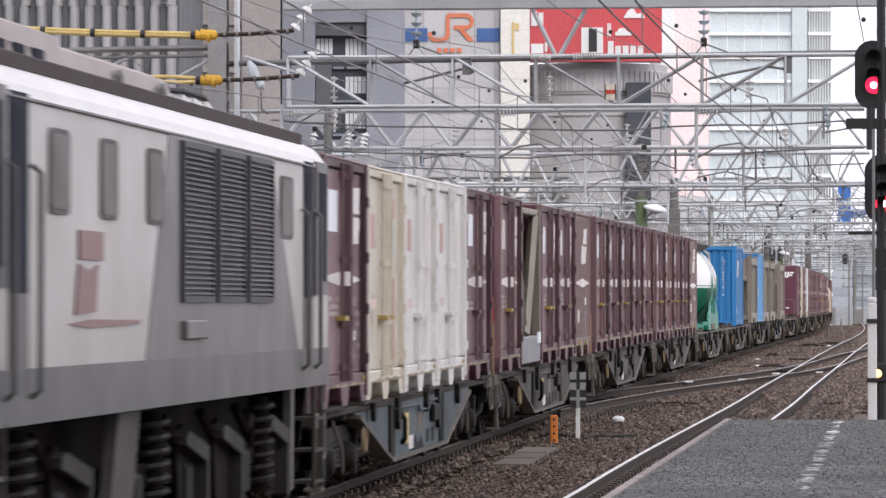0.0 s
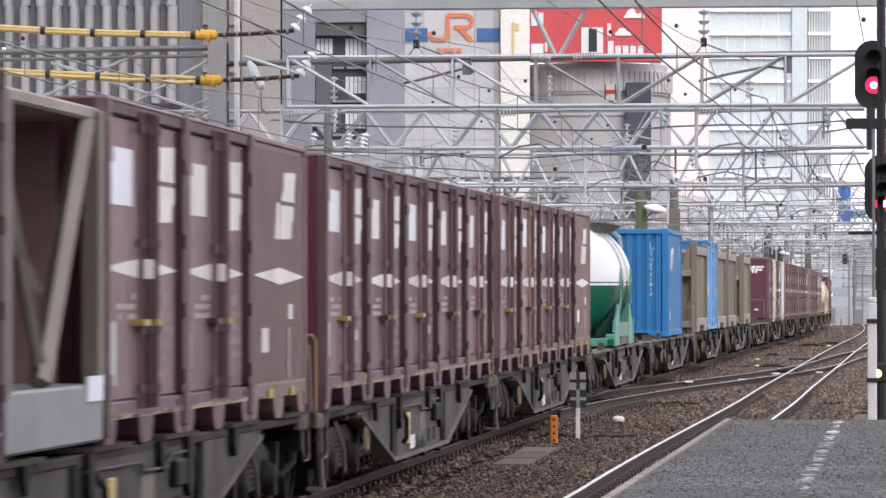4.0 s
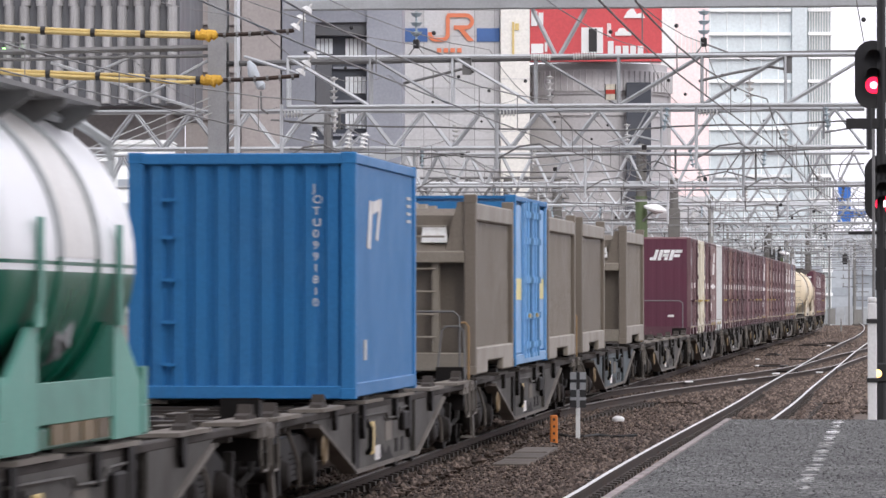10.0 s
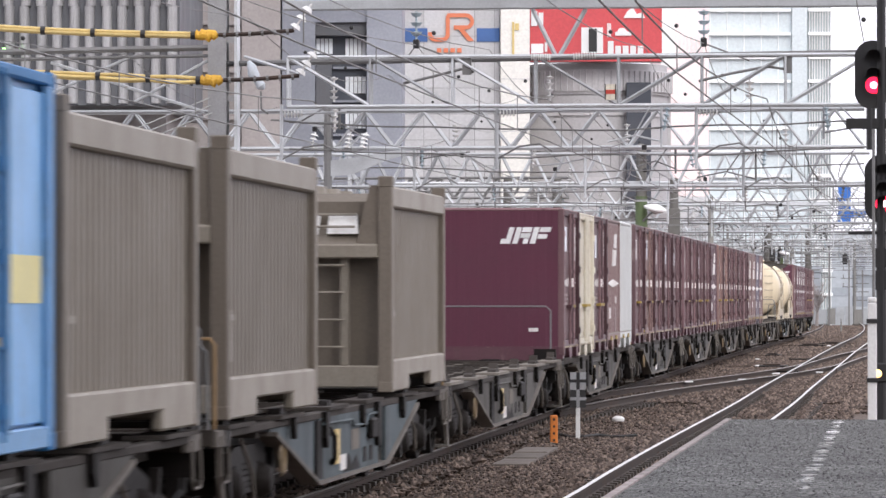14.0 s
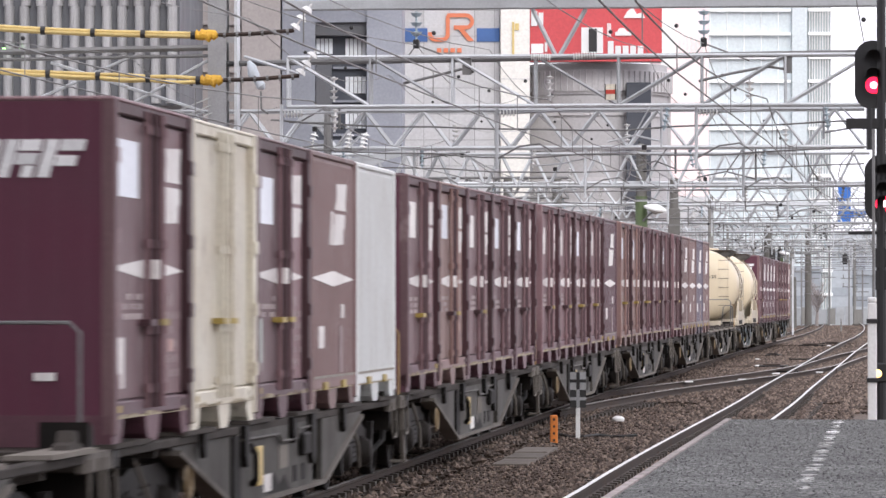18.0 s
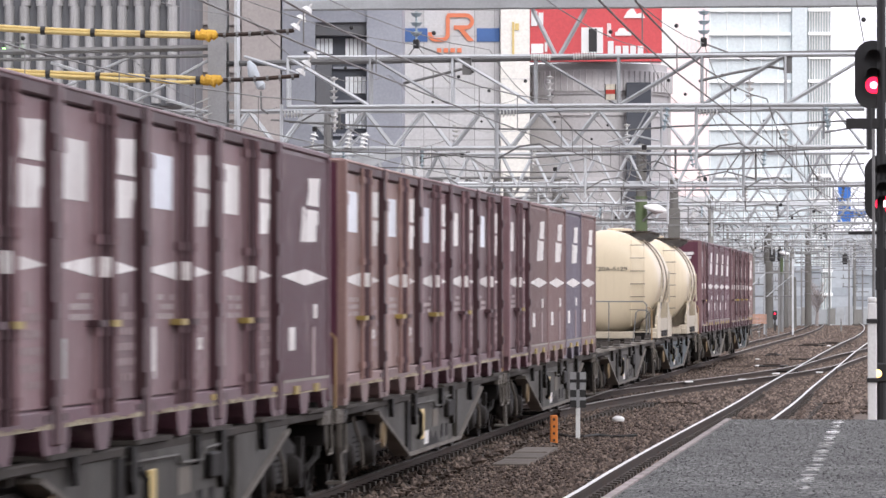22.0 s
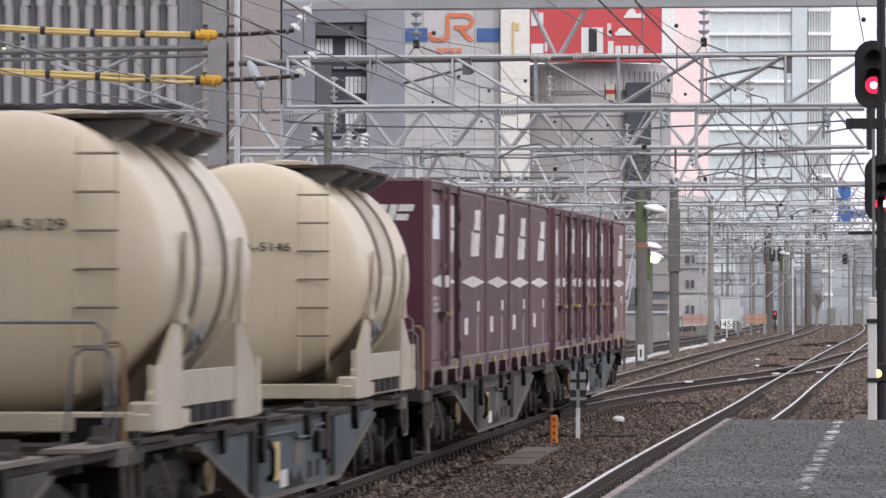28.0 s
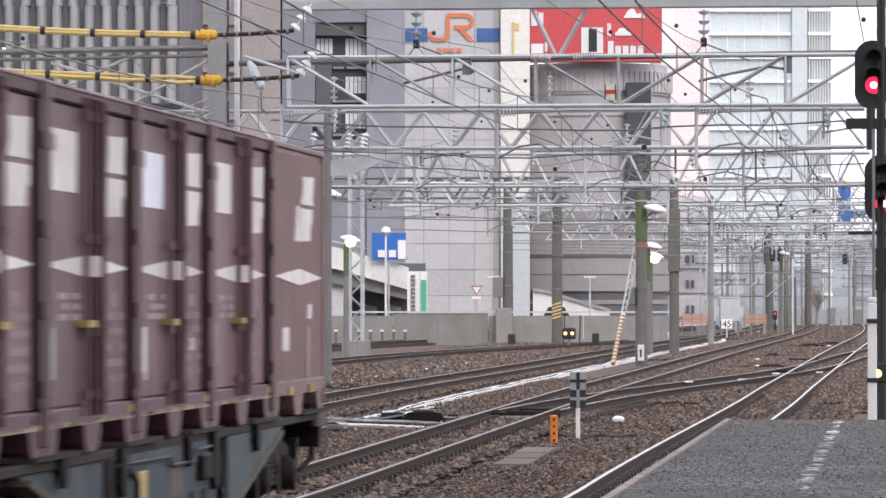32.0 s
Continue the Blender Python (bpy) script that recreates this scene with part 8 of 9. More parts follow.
for k, (x, y, z) in enumerate(((27.4, 372, 5.0), (29.0, 372, 6.5), (32.0, 400, 5.4), (33.6, 400, 7.0), (36.2, 410, 6.2), (37.4, 410, 5.0), (25.6, 350, 6.4))):
    fm = thing("far_pole", "thin hazy steel pole with cross arms far down the line", "pole", "far poles")
    fm.matrix_world = at_ground(x, y)
    part("pole", Mesh().box(-0.07, 0.07, -0.07, 0.07, 0, z), STEELD, fm)
    for j in range(4):
        part("cross_arm", Mesh().box(-0.75 + 0.15 * (j % 2), 0.75 - 0.2 * (k % 2), -0.04, 0.04, z - 0.5 - 0.75 * j, z - 0.42 - 0.75 * j), STEELD, fm)
        part("insulator", insulator(Mesh(), (-0.5, 0, z - 0.4 - 0.75 * j), (-0.5, 0, z - 0.1 - 0.75 * j), 3, 0.09), STEELD, fm)

# clutter between the converging tracks
BURIED = mat("ballast_stained_concrete", (0.15, 0.128, 0.11), 0.9, dirt=0.8, dcol=(0.09, 0.07, 0.058), scale=3.0, bump=0.4)
ct = thing("cable_trough", "pale concrete cable trough lids sunk in the ballast", "cable trough", kind="structure")
for k in range(9):
    part("trough_lid", Mesh().box(-0.3, 0.3, -2.2, 2.2, -0.27, -0.205, 0.01), CONC, ct, at=on_line(93 + k * 4.5, 2.3 + 0.05 * k + 0.03 * (k % 2)))
for k in range(3):
    part("trough_lid", Mesh().box(-0.25, 0.25, -1.0, 1.0, -0.28, -0.195 + 0.01 * k, 0.01), BURIED, ct, at=on_line(13.4 + 2.06 * k, 1.56 - 0.02 * k))
for s, lat, wd in ((91, 2.75, 0.45), (155, 2.4, 0.6), (165, 3.1, 0.5), (118, 1.9, 0.3)):
    q = thing("point_machine", "dark point machine with rods beside the rails", "point machine", "point machines")
    q.matrix_world = on_line(s, lat)
    part("case", Mesh().box(-wd, wd, -0.7, 0.7, -0.26, -0.09, 0.03), RUN, q)
    part("lid", Mesh().box(-wd * 0.7, wd * 0.5, -0.4, 0.3, -0.09, -0.04, 0.02), RAILSIDE, q)
    for y in (-0.3, 0.3):
        part("throw_rod", Mesh().tube((-wd - 0.9, y, -0.14), (wd + 0.6, y, -0.14), 0.03, 6), RAILSIDE, q)
for x, y in ((9.72, 142), (20.6, 300), (14.4, 236)):
    lamp = lone("white_cover", Mesh().lathe([(0.0, 0.13), (0.06, 0.135), (0.11, 0.08), (0.12, 0.0)], "z", (0, 0), 12), WHITEB, "small white rounded cover on the ballast", "cover", "white covers", smooth=True)
    lamp.matrix_world = at_ground(x, y, 0, -0.2)
for s, lat in ((59.5, 1.75), (62.5, 2.9), (71.5, 3.45), (73.5, 4.55), (120, 4.8)):
    mk2 = lone("rail_mark", Mesh().box(-0.09, 0.09, -0.25, 0.25, 0.0, 0.03, 0.008), WHITEB, "white painted plate beside a rail joint", "plate", "rail marks")
    mk2.matrix_world = on_line(s, lat, -0.03)

# white hut, wrapped bags
HUTW = mat("white_corrugated_sheet", (0.80, 0.82, 0.87), 0.45, dirt=0.12, dcol=(0.6, 0.6, 0.62), streak=0.12, grain=0.1)
ht = thing("trackside_hut", "white corrugated metal hut with a flat eave roof", "hut")
ht.matrix_world = at_ground(-9.2, 90)
m = Mesh()
poly = []
for k in range(28):
    x = -2.2 + k * 4.4 / 27
    poly.append((x, 0.0 if k % 2 else -0.025))
poly += [(2.2, 3.5), (-2.2, 3.5)]
part("wall", m.prism(poly, "z", 0, 4.15), HUTW, ht)
part("roof", Mesh().prism([(-2.5, 4.32), (2.4, 4.12), (2.4, 4.26), (-2.5, 4.46)], "y", -0.3, 3.7), PALEGREY, ht)
part("vent_hood", Mesh().lathe([(-0.25, 0.0), (-0.25, 0.3), (0.0, 0.3)], "y", (0.45, 3.1), 14, (0, 0.5)), WHITEP, ht)
bg = thing("wrapped_bags", "pile of white plastic wrapped bags", "bags")
bg.matrix_world = at_ground(-6.5, 92.5)
for k, (x, y, z, r) in enumerate(((-0.35, 0, 0.25, 0.36), (0.1, 0.1, 0.28, 0.34), (0.45, -0.1, 0.2, 0.3), (-0.15, 0.3, 0.55, 0.28), (0.25, 0.35, 0.5, 0.24), (-0.5, 0.4, 0.62, 0.25))):
    m = Mesh()
    prof = [(z + r * math.sin(a) * 0.85, r * math.cos(a) * (1 + 0.12 * math.sin(5 * a + k))) for a in [math.pi * (j / 8 - 0.5) for j in range(9)]]
    m.lathe(prof, "z", (x, y), 12)
    m.v = [(a + 0.05 * noise.noise(Vector((a * 6, b * 6, c * 6))), b + 0.05 * noise.noise(Vector((b * 6, c * 6, a * 6))), c) for a, b, c in m.v]
    part("bag", m, WHITEB, bg)

# tapered end arms of the second gantry and loose yard fittings
ga2 = thing("end_arm", "pale tapered steel end arms on the second gantry", "gantry arm")
ga2.matrix_world = on_line(63.6)
part("arm_plate", Mesh().prism([(-5.6, 5.72), (-6.9, 5.50), (-7.6, 5.42), (-7.6, 5.05), (-6.9, 5.08), (-6.0, 5.45), (-5.4, 5.62)], "y", -0.35, -0.28), STEEL, ga2)
part("arm_plate", Mesh().prism([(-8.4, 6.72), (-7.2, 6.70), (-7.35, 6.32), (-7.8, 6.28), (-8.2, 6.45)], "y", -0.35, -0.28), STEEL, ga2)
part("arm_post", Mesh().tube((-7.5, -0.3, -0.2), (-7.5, -0.3, 6.8), 0.1, 8), STEELD, ga2)
for x in (-7.9, -7.0, -6.6):
    part("insulator", insulator(Mesh(), (x, -0.4, 5.75), (x + 0.1, -0.4, 6.15), 4, 0.11), PORC, ga2)
for k, (la, z0) in enumerate(((-4.6, 5.0), (-0.6, 4.9), (2.8, 5.1), (5.6, 4.9))):
    jw = thing("jumper_wire", "looped pale jumper wire under the gantries", "wire", "overhead wires")
    part("strand", Mesh().path([line(63.6 + 37.4 * q / 10, la + 0.5 * math.sin(q * 0.9 + k), z0 + 0.9 * abs(q / 5 - 1) ** 1.5 - 0.1) for q in range(11)], 0.014, 5), WIREL, jw)


# ---- street and buildings beyond the yard ----
FINS = mat("grey_facade_fin", (0.325, 0.32, 0.325), 0.7, dirt=0.3, dcol=(0.17, 0.165, 0.165), scale=0.3, bump=0)
DARKBAY = mat("dark_window_bay", (0.055, 0.062, 0.08), 0.35, dirt=0.3, dcol=(0.13, 0.13, 0.14), scale=0.4, bump=0)
FIND = mat("dark_facade_glass", (0.12, 0.125, 0.14), 0.4, dirt=0.3, scale=0.3, bump=0)
UMBER = mat("grey_brown_facade", (0.33, 0.3, 0.29), 0.7, dirt=0.3, dcol=(0.13, 0.12, 0.12), scale=0.2, bump=0)
ROSE = mat("rose_grey_facade", (0.40, 0.365, 0.36), 0.7, dirt=0.3, dcol=(0.2, 0.18, 0.17), scale=0.2, bump=0)
SLATE = mat("slate_grey_facade", (0.30, 0.315, 0.365), 0.6, dirt=0.3, dcol=(0.13, 0.14, 0.155), scale=0.2, bump=0)
# near-white pane colour holds the reflection of the sky
SKYPANE = mat("daylit_window", (0.9, 0.93, 0.97), 0.3, dirt=0.1, scale=0.3, bump=0)
PANEL = mat("pale_grey_panel", (0.585, 0.585, 0.60), 0.6, dirt=0.25, dcol=(0.36, 0.36, 0.36), scale=0.2, bump=0, var=0.03)
JOINT = mat("panel_joint", (0.33, 0.33, 0.34), 0.8, dirt=0.2, bump=0)
LEMON = mat("pale_lemon_panel", (0.97, 0.95, 0.90), 0.5, dirt=0.15, dcol=(0.88, 0.86, 0.78), scale=0.2, bump=0)
BILL = mat("red_billboard", (0.58, 0.075, 0.085), 0.5, dirt=0.15, dcol=(0.52, 0.08, 0.09), scale=0.2, bump=0)
CURVED = mat("warm_grey_stone", (0.52, 0.505, 0.515), 0.7, dirt=0.3, dcol=(0.4, 0.4, 0.41), scale=0.2, bump=0)
LOWSTONE = mat("brown_grey_stone", (0.375, 0.355, 0.355), 0.7, dirt=0.3, dcol=(0.27, 0.255, 0.25), scale=0.2, bump=0)
FOGTINT = mat("pale_blue_panel", (0.66, 0.71, 0.735), 0.5, dirt=0.2, dcol=(0.56, 0.6, 0.62), scale=0.2, bump=0)
PINKF = mat("pale_pink_facade", (0.93, 0.76, 0.76), 0.6, dirt=0.2, dcol=(0.8, 0.66, 0.64), scale=0.2, bump=0)
TOWER = mat("pale_tower_glass", (0.67, 0.74, 0.765), 0.25, dirt=0.3, dcol=(0.5, 0.57, 0.6), scale=0.15, bump=0)
TOWERB = mat("white_tower_band", (0.93, 0.95, 0.95), 0.6, dirt=0.1, scale=0.2, bump=0)
# distance haze is painted into these two pale facade colours
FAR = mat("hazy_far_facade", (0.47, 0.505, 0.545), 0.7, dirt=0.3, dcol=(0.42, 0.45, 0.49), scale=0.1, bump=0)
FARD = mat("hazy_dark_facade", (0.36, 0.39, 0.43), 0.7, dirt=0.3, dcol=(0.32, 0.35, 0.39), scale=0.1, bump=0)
EMBO = mat("orange_emblem", (0.74, 0.22, 0.11), 0.5, dirt=0.1, bump=0)
EMBB = mat("blue_band", (0.06, 0.14, 0.36), 0.5, dirt=0.1, bump=0)
SIGNB = mat("blue_sign", (0.03, 0.16, 0.55), 0.5, dirt=0.1, bump=0)
SIGNG = mat("green_sign", (0.08, 0.42, 0.24), 0.5, dirt=0.1, bump=0)
GOLD = mat("ochre_emblem", (0.80, 0.62, 0.25), 0.5, dirt=0.1, bump=0)


def building(name, label, x0, x1, y0, y1, z0, z1, material):
    top = thing(name, label, "building", "city buildings")
    part("wall", Mesh().box(x0, x1, y0, y1, z0, z1), material, top)
    part("roof", Mesh().box(x0 - 0.15, x1 + 0.15, y0 - 0.15, y1 + 0.15, z1, z1 + 0.5), material, top)
    return top


# office block with vertical fins
b1 = building("office_block", "dark office block with staggered vertical facade fins", -40, -14.9, 260, 285, 13.4, 48, FIND)
k = 0
x = -39.6
while x < -15.2:
    for j, (z, zt) in enumerate(((13.5, 16.24), (16.25, 18.99), (19.0, 21.74), (21.75, 47.9))):
        o = 0.3 if (j + k) % 2 else 0.0
        p = x + o * 0.25
        part("fin", Mesh().prism([(p, 259.999), (p + 0.03, 259.6), (p + 0.14, 259.38), (p + 0.29, 259.3), (p + 0.44, 259.38), (p + 0.55, 259.6), (p + 0.58, 259.999)], "z", z, zt), FINS, b1)
    x += 0.92
    k += 1
part("podium", Mesh().box(-40, -16, 266, 285, 0, 13.4), UMBER, b1, "grey low podium")
for x in (-24.75, -23.8):
    part("green_lamp", Mesh().lathe([(259.1, 0.0), (259.12, 0.1), (259.2, 0.13), (259.3, 0.0)], "y", (x, 16.5), 10), GREENLIT, b1, "small lit green lamp")
# white panes: the windows' lit look is put into their colour
for k in range(4):
    for j in range(3):
        part("podium_window", Mesh().box(-24.2 + k * 0.72, -23.55 + k * 0.72, 265.9, 265.99, 11.0 + j * 0.75, 11.65 + j * 0.75), TOWERB, b1)
lw = thing("low_white_building", "low white building with stepped roofs behind the yard", "building", "city buildings")
for x0, x1, z1, mt in ((-30, -24.5, 9.6, PANEL), (-24.5, -21.0, 11.2, TOWERB), (-21.0, -18.2, 10.0, PANEL), (-18.2, -15.0, 10.9, TOWERB), (-15.0, -13.2, 8.8, PANEL)):
    part("wall", Mesh().box(x0, x1 - 0.02, 252, 258, 0, z1), mt, lw)
    part("roof", Mesh().box(x0 - 0.1, x1 + 0.08, 251.8, 258.2, z1, z1 + 0.25), TOWERB, lw)
    for j in range(3):
        part("window_band", Mesh().box(x0 + 0.4, x1 - 0.4, 251.9, 251.99, z1 - 1.1 - j * 1.3, z1 - 0.6 - j * 1.3), FARD, lw)
b2 = building("brown_building", "grey-brown office building with a plain facade", -16.8, -10.9, 300, 325, 0, 48, UMBER)
part("pier", Mesh().box(-13.1, -10.6, 299.2, 299.98, 7, 48), ROSE, b2, "rose-grey projecting pier")
for j in range(12):
    part("ledge", Mesh().box(-16.8, -13.2, 299.7, 299.98, 8 + 3.1 * j, 8.25 + 3.1 * j), ROSE, b2)
b3 = thing("slate_building", "slate grey building with a recessed window bay", "building", "city buildings")
part("wall", Mesh().box(-10.5, -8.35, 300, 320, 0, 48), SLATE, b3)
part("wall", Mesh().box(-4.98, -2.65, 300, 320, 0, 48), SLATE, b3)
part("wall", Mesh().box(-8.35, -4.98, 300.3, 320, 20.6, 48), SLATE, b3)
part("wall", Mesh().box(-8.35, -4.98, 300.3, 320, 0, 8.0), SLATE, b3)
part("wall", Mesh().box(-8.35, -4.98, 300.3, 320, 8.01, 12.9), SLATE, b3)
part("recess", Mesh().box(-8.35, -4.98, 301.6, 320, 12.9, 20.59), DARKBAY, b3, "dark window bay")
part("column", Mesh().box(-8.3, -7.3, 300.9, 301.59, 15.0, 18.5), FIND, b3)
part("lintel", Mesh().box(-8.34, -4.99, 300.6, 301.59, 19.75, 20.58), FIND, b3)
for z0, z1, xa, n in ((18.6, 19.6, -8.3, 4), (18.2, 19.6, -6.4, 5), (16.0, 17.1, -6.4, 5), (13.7, 14.7, -6.4, 5)):
    for k in range(n):
        part("window", Mesh().box(xa + k * 0.275, xa + k * 0.275 + 0.23, 301.5, 301.59, z0, z1), SKYPANE, b3)
for z in (17.6, 15.4, 13.2):
    part("sill_band", Mesh().box(-7.2, -5.0, 301.3, 301.59, z, z + 0.15), SLATE, b3)
part("blue_sign", Mesh().box(-9.7, -7.2, 299.8, 299.98, 21.9, 22.6), SIGNB, b3, "blue rooftop sign")

# tall pale panel building with emblem
b4 = thing("panel_building", "pale grey panelled office building with an orange emblem", "building", "city buildings")
part("wall", Mesh().box(-3.1, 4.2, 340, 365, 0, 48), JOINT, b4)
xs_ = [-3.1, -1.42, 0.46, 2.34, 3.8, 4.2]
for j in range(16):
    for a, b in zip(xs_, xs_[1:]):
        z = 0.9 + j * 1.92
        part("panel", Mesh().box(a + 0.02, b - 0.02, 339.93, 339.99, z + 0.02, z + 1.9), PANEL, b4)
zc = 22.5
part("blue_band", Mesh().box(-2.9, -1.15, 339.85, 339.92, 21.6, 22.6), EMBB, b4)
part("blue_band", Mesh().box(2.5, 4.18, 339.85, 339.92, 21.6, 22.6), EMBB, b4)
em = Mesh()
def bar(m, x0, x1, z0, z1, y=339.8):
    m.box(x0, x1, y, y + 0.08, z0, z1)
def ribbon(m, pts, w, y0, y1):
    """A flat bent band of width w along points in the facade's plane."""
    pts = [Vector((p[0], p[1])) for p in pts]
    inner, outer = [], []
    for i, p in enumerate(pts):
        d = (pts[min(i + 1, len(pts) - 1)] - pts[max(i - 1, 0)]).normalized()
        nrm = Vector((-d.y, d.x)) * w / 2
        inner.append(p + nrm)
        outer.append(p - nrm)
    for k in range(len(pts) - 1):
        q = [inner[k], inner[k + 1], outer[k + 1], outer[k]]
        m.prism([(a.x, a.y) for a in q], "y", y0, y1)
def arc(cx, cz, r, a0, a1, n=8):
    return [(cx + r * math.cos(radians(a0 + (a1 - a0) * k / n)), cz + r * math.sin(radians(a0 + (a1 - a0) * k / n))) for k in range(n + 1)]
ribbon(em, [(-0.95, 22.3)] + arc(-0.55, 22.15, 0.4, 180, 270) + arc(-0.05, 22.15, 0.4, 270, 360) + [(0.35, 23.4)] + [(0.35, 23.55), (1.7, 23.55)] + arc(1.7, 23.1, 0.45, 90, -90) + [(0.8, 22.65)], 0.3, 339.8, 339.88)
em.prism([(1.15, 22.5), (1.55, 22.5), (2.3, 21.65), (1.85, 21.65)], "y", 339.8, 339.88)
part("emblem", em, EMBO, b4, "orange emblem shape")
d = Mesh()
for k in range(4):
    bar(d, -0.45 + k * 0.5, -0.12 + k * 0.5, 20.8, 21.12)
part("name_bar", d, EMBO, b4, "row of orange lettering bars")
b5 = building("lemon_building", "narrow pale lemon panel facade between buildings", 4.25, 6.4, 339, 360, 0, 48, LEMON)
d = Mesh().box(5.1, 5.25, 338.9, 338.98, 20.6, 23.0)
d.box(5.3, 5.6, 338.9, 338.98, 22.4, 22.9)
part("emblem", d, GOLD, b5, "ochre emblem shape")
for j in range(10):
    part("joint", Mesh().box(4.25, 6.4, 338.97, 338.995, 1.5 + 1.92 * j, 1.54 + 1.92 * j), PANEL, b5)

# sheet whose pale blue paints fog and reflection over the lower wall
part("lower_panel", Mesh().box(4.26, 6.39, 338.93, 338.965, 0, 10.0), FOGTINT, b5, "lower facade sheet tinted pale blue for fog and reflection")
for j in range(8):
    part("joint", Mesh().box(4.27, 6.38, 338.91, 338.929, 1.0 + 1.15 * j, 1.04 + 1.15 * j), PANEL, b5)

# rounded stone building under a red billboard
b6 = thing("rounded_building", "warm grey building with a rounded corner and dark bands", "building", "city buildings")
part("wall", Mesh().lathe([(0, 5.6), (20.1, 5.6), (20.1, 0)], "z", (11.3, 346.5), 48), CURVED, b6, smooth=True)
part("lower_wall", Mesh().lathe([(3.15, 5.605), (3.15, 5.85), (9.0, 5.85), (9.0, 5.605)], "z", (11.3, 346.5), 48), LOWSTONE, b6, "brown-grey lower storeys", smooth=False)
for z, t in ((4.35, 0.08), (5.6, 0.3), (7.6, 0.08)):
    part("shadow_gap", Mesh().lathe([(z, 5.851), (z, 5.875), (z + t, 5.875), (z + t, 5.851)], "z", (11.3, 346.5), 48), FIND, b6, "dark recessed joint")
for z in (2.2, 8.9, 11.3, 13.6, 16.2, 17.8):
    part("band", Mesh().lathe([(z, 5.61), (z, 5.75), (z + 0.3, 5.75), (z + 0.3, 5.61)], "z", (11.3, 346.5), 48), CURVED if z > 7 else UMBER, b6)
part("louvre_band", Mesh().lathe([(18.0, 5.62), (18.0, 5.9), (19.6, 5.9), (19.6, 5.62)], "z", (11.3, 346.5), 48), CURVED, b6)
for k in range(40):
    a = math.pi * (1 + k / 39)
    part("louvre_fin", Mesh().box(-0.05, 0.05, -0.06, 0.06, 18.05, 19.5), CURVED, b6, at=pose(11.3 + 5.95 * math.cos(a), 346.5 + 5.95 * math.sin(a), 0, 0, 0, math.degrees(a) + 90))
part("dark_shaft", Mesh().box(13.6, 15.4, 340.2, 344, 9.0, 18.6), DARKBAY, b6)
part("side_wing", Mesh().box(14.6, 17.2, 347, 365, 0, 18.3), CURVED, b6)
# dark ring paints the shade under the overhanging storeys
part("ground_floor_void", Mesh().lathe([(0.3, 5.63), (3.14, 5.63)], "z", (11.3, 346.5), 48), FIND, b6)
bb = thing("billboard", "large red rooftop billboard with white shapes", "billboard")
part("board", Mesh().box(6.42, 16.15, 339.0, 339.5, 20.1, 30), BILL, bb)
part("board_frame", Mesh().box(6.42, 16.15, 339.5, 341, 20.1, 30), STEELD, bb)
d = Mesh()
for k, (x0, x1, z0, z1) in enumerate(((6.5, 6.95, 22.7, 23.8), (7.05, 7.4, 22.7, 23.7), (7.5, 7.7, 20.8, 21.5), (6.5, 7.4, 20.7, 21.4))):
    part("letter_bar", Mesh().box(x0, x1, 338.9, 338.98, z0, z1), WHITEB, bb, "white lettering bar")
part("picture", Mesh().box(10.2, 11.8, 338.9, 338.98, 20.7, 22.6), WHITEB, bb, "white picture of a machine")
part("picture_machine", Mesh().box(10.75, 11.35, 338.84, 338.89, 20.8, 22.5), BLACK, bb)
d = Mesh()
for k in range(5):
    d.box(12.15 + k * 0.55, 12.58 + k * 0.55, 338.9, 338.98, 20.6 if k else 20.6, 21.6 if k in (0,) else 21.25)
part("name_bar", d, WHITEB, bb, "row of bold white lettering bars")
part("car_mark", Mesh().prism([(12.7, 22.0), (13.9, 22.0), (13.9, 22.25), (13.6, 22.3), (13.4, 22.55), (13.0, 22.55), (12.85, 22.3), (12.7, 22.25)], "y", 338.9, 338.98), WHITEB, bb, "white car shape")
part("device_mark", Mesh().box(12.1, 12.4, 338.9, 338.98, 21.9, 22.9), PINKF, bb)
part("plane_mark", Mesh().prism([(13.3, 23.3), (14.9, 23.3), (14.7, 23.7), (14.3, 23.6), (14.0, 24.1), (13.6, 23.8)], "y", 338.9, 338.98), WHITEB, bb, "white vehicle shape")
b7 = building("pink_building", "pale pink building with white ribs", 17.3, 21.1, 365, 385, 0, 48, PINKF)
part("light_strip", Mesh().box(17.3, 18.4, 364.85, 364.98, 21, 48), TOWERB, b7)
for k in range(8):
    part("rib", Mesh().box(18.6 + k * 0.3, 18.68 + k * 0.3, 364.85, 364.98, 22, 23.6), TOWERB, b7)
part("low_wall", Mesh().box(16.25, 20.85, 358.3, 363.9, 0.1, 10.6), PANEL, b7, "pale lower wall")
for j in range(3):
    for x in (18.9, 19.3):
        part("window", Mesh().box(x, x + 0.26, 357.88, 357.98, 1.5 + 1.95 * j, 2.1 + 1.95 * j), FIND, b7)
for j in range(5):
    part("low_floor", Mesh().box(16.2, 20.9, 358, 364, 1.2 + j * 1.9, 2.7 + j * 1.9), CURVED if j % 2 else PANEL, b7)

# pale glass tower
b8 = thing("glass_tower", "tall pale glass tower with white floor bands", "building", "city buildings")
part("core", Mesh().box(24.9, 36.4, 431, 455, 0, 52), TOWER, b8)
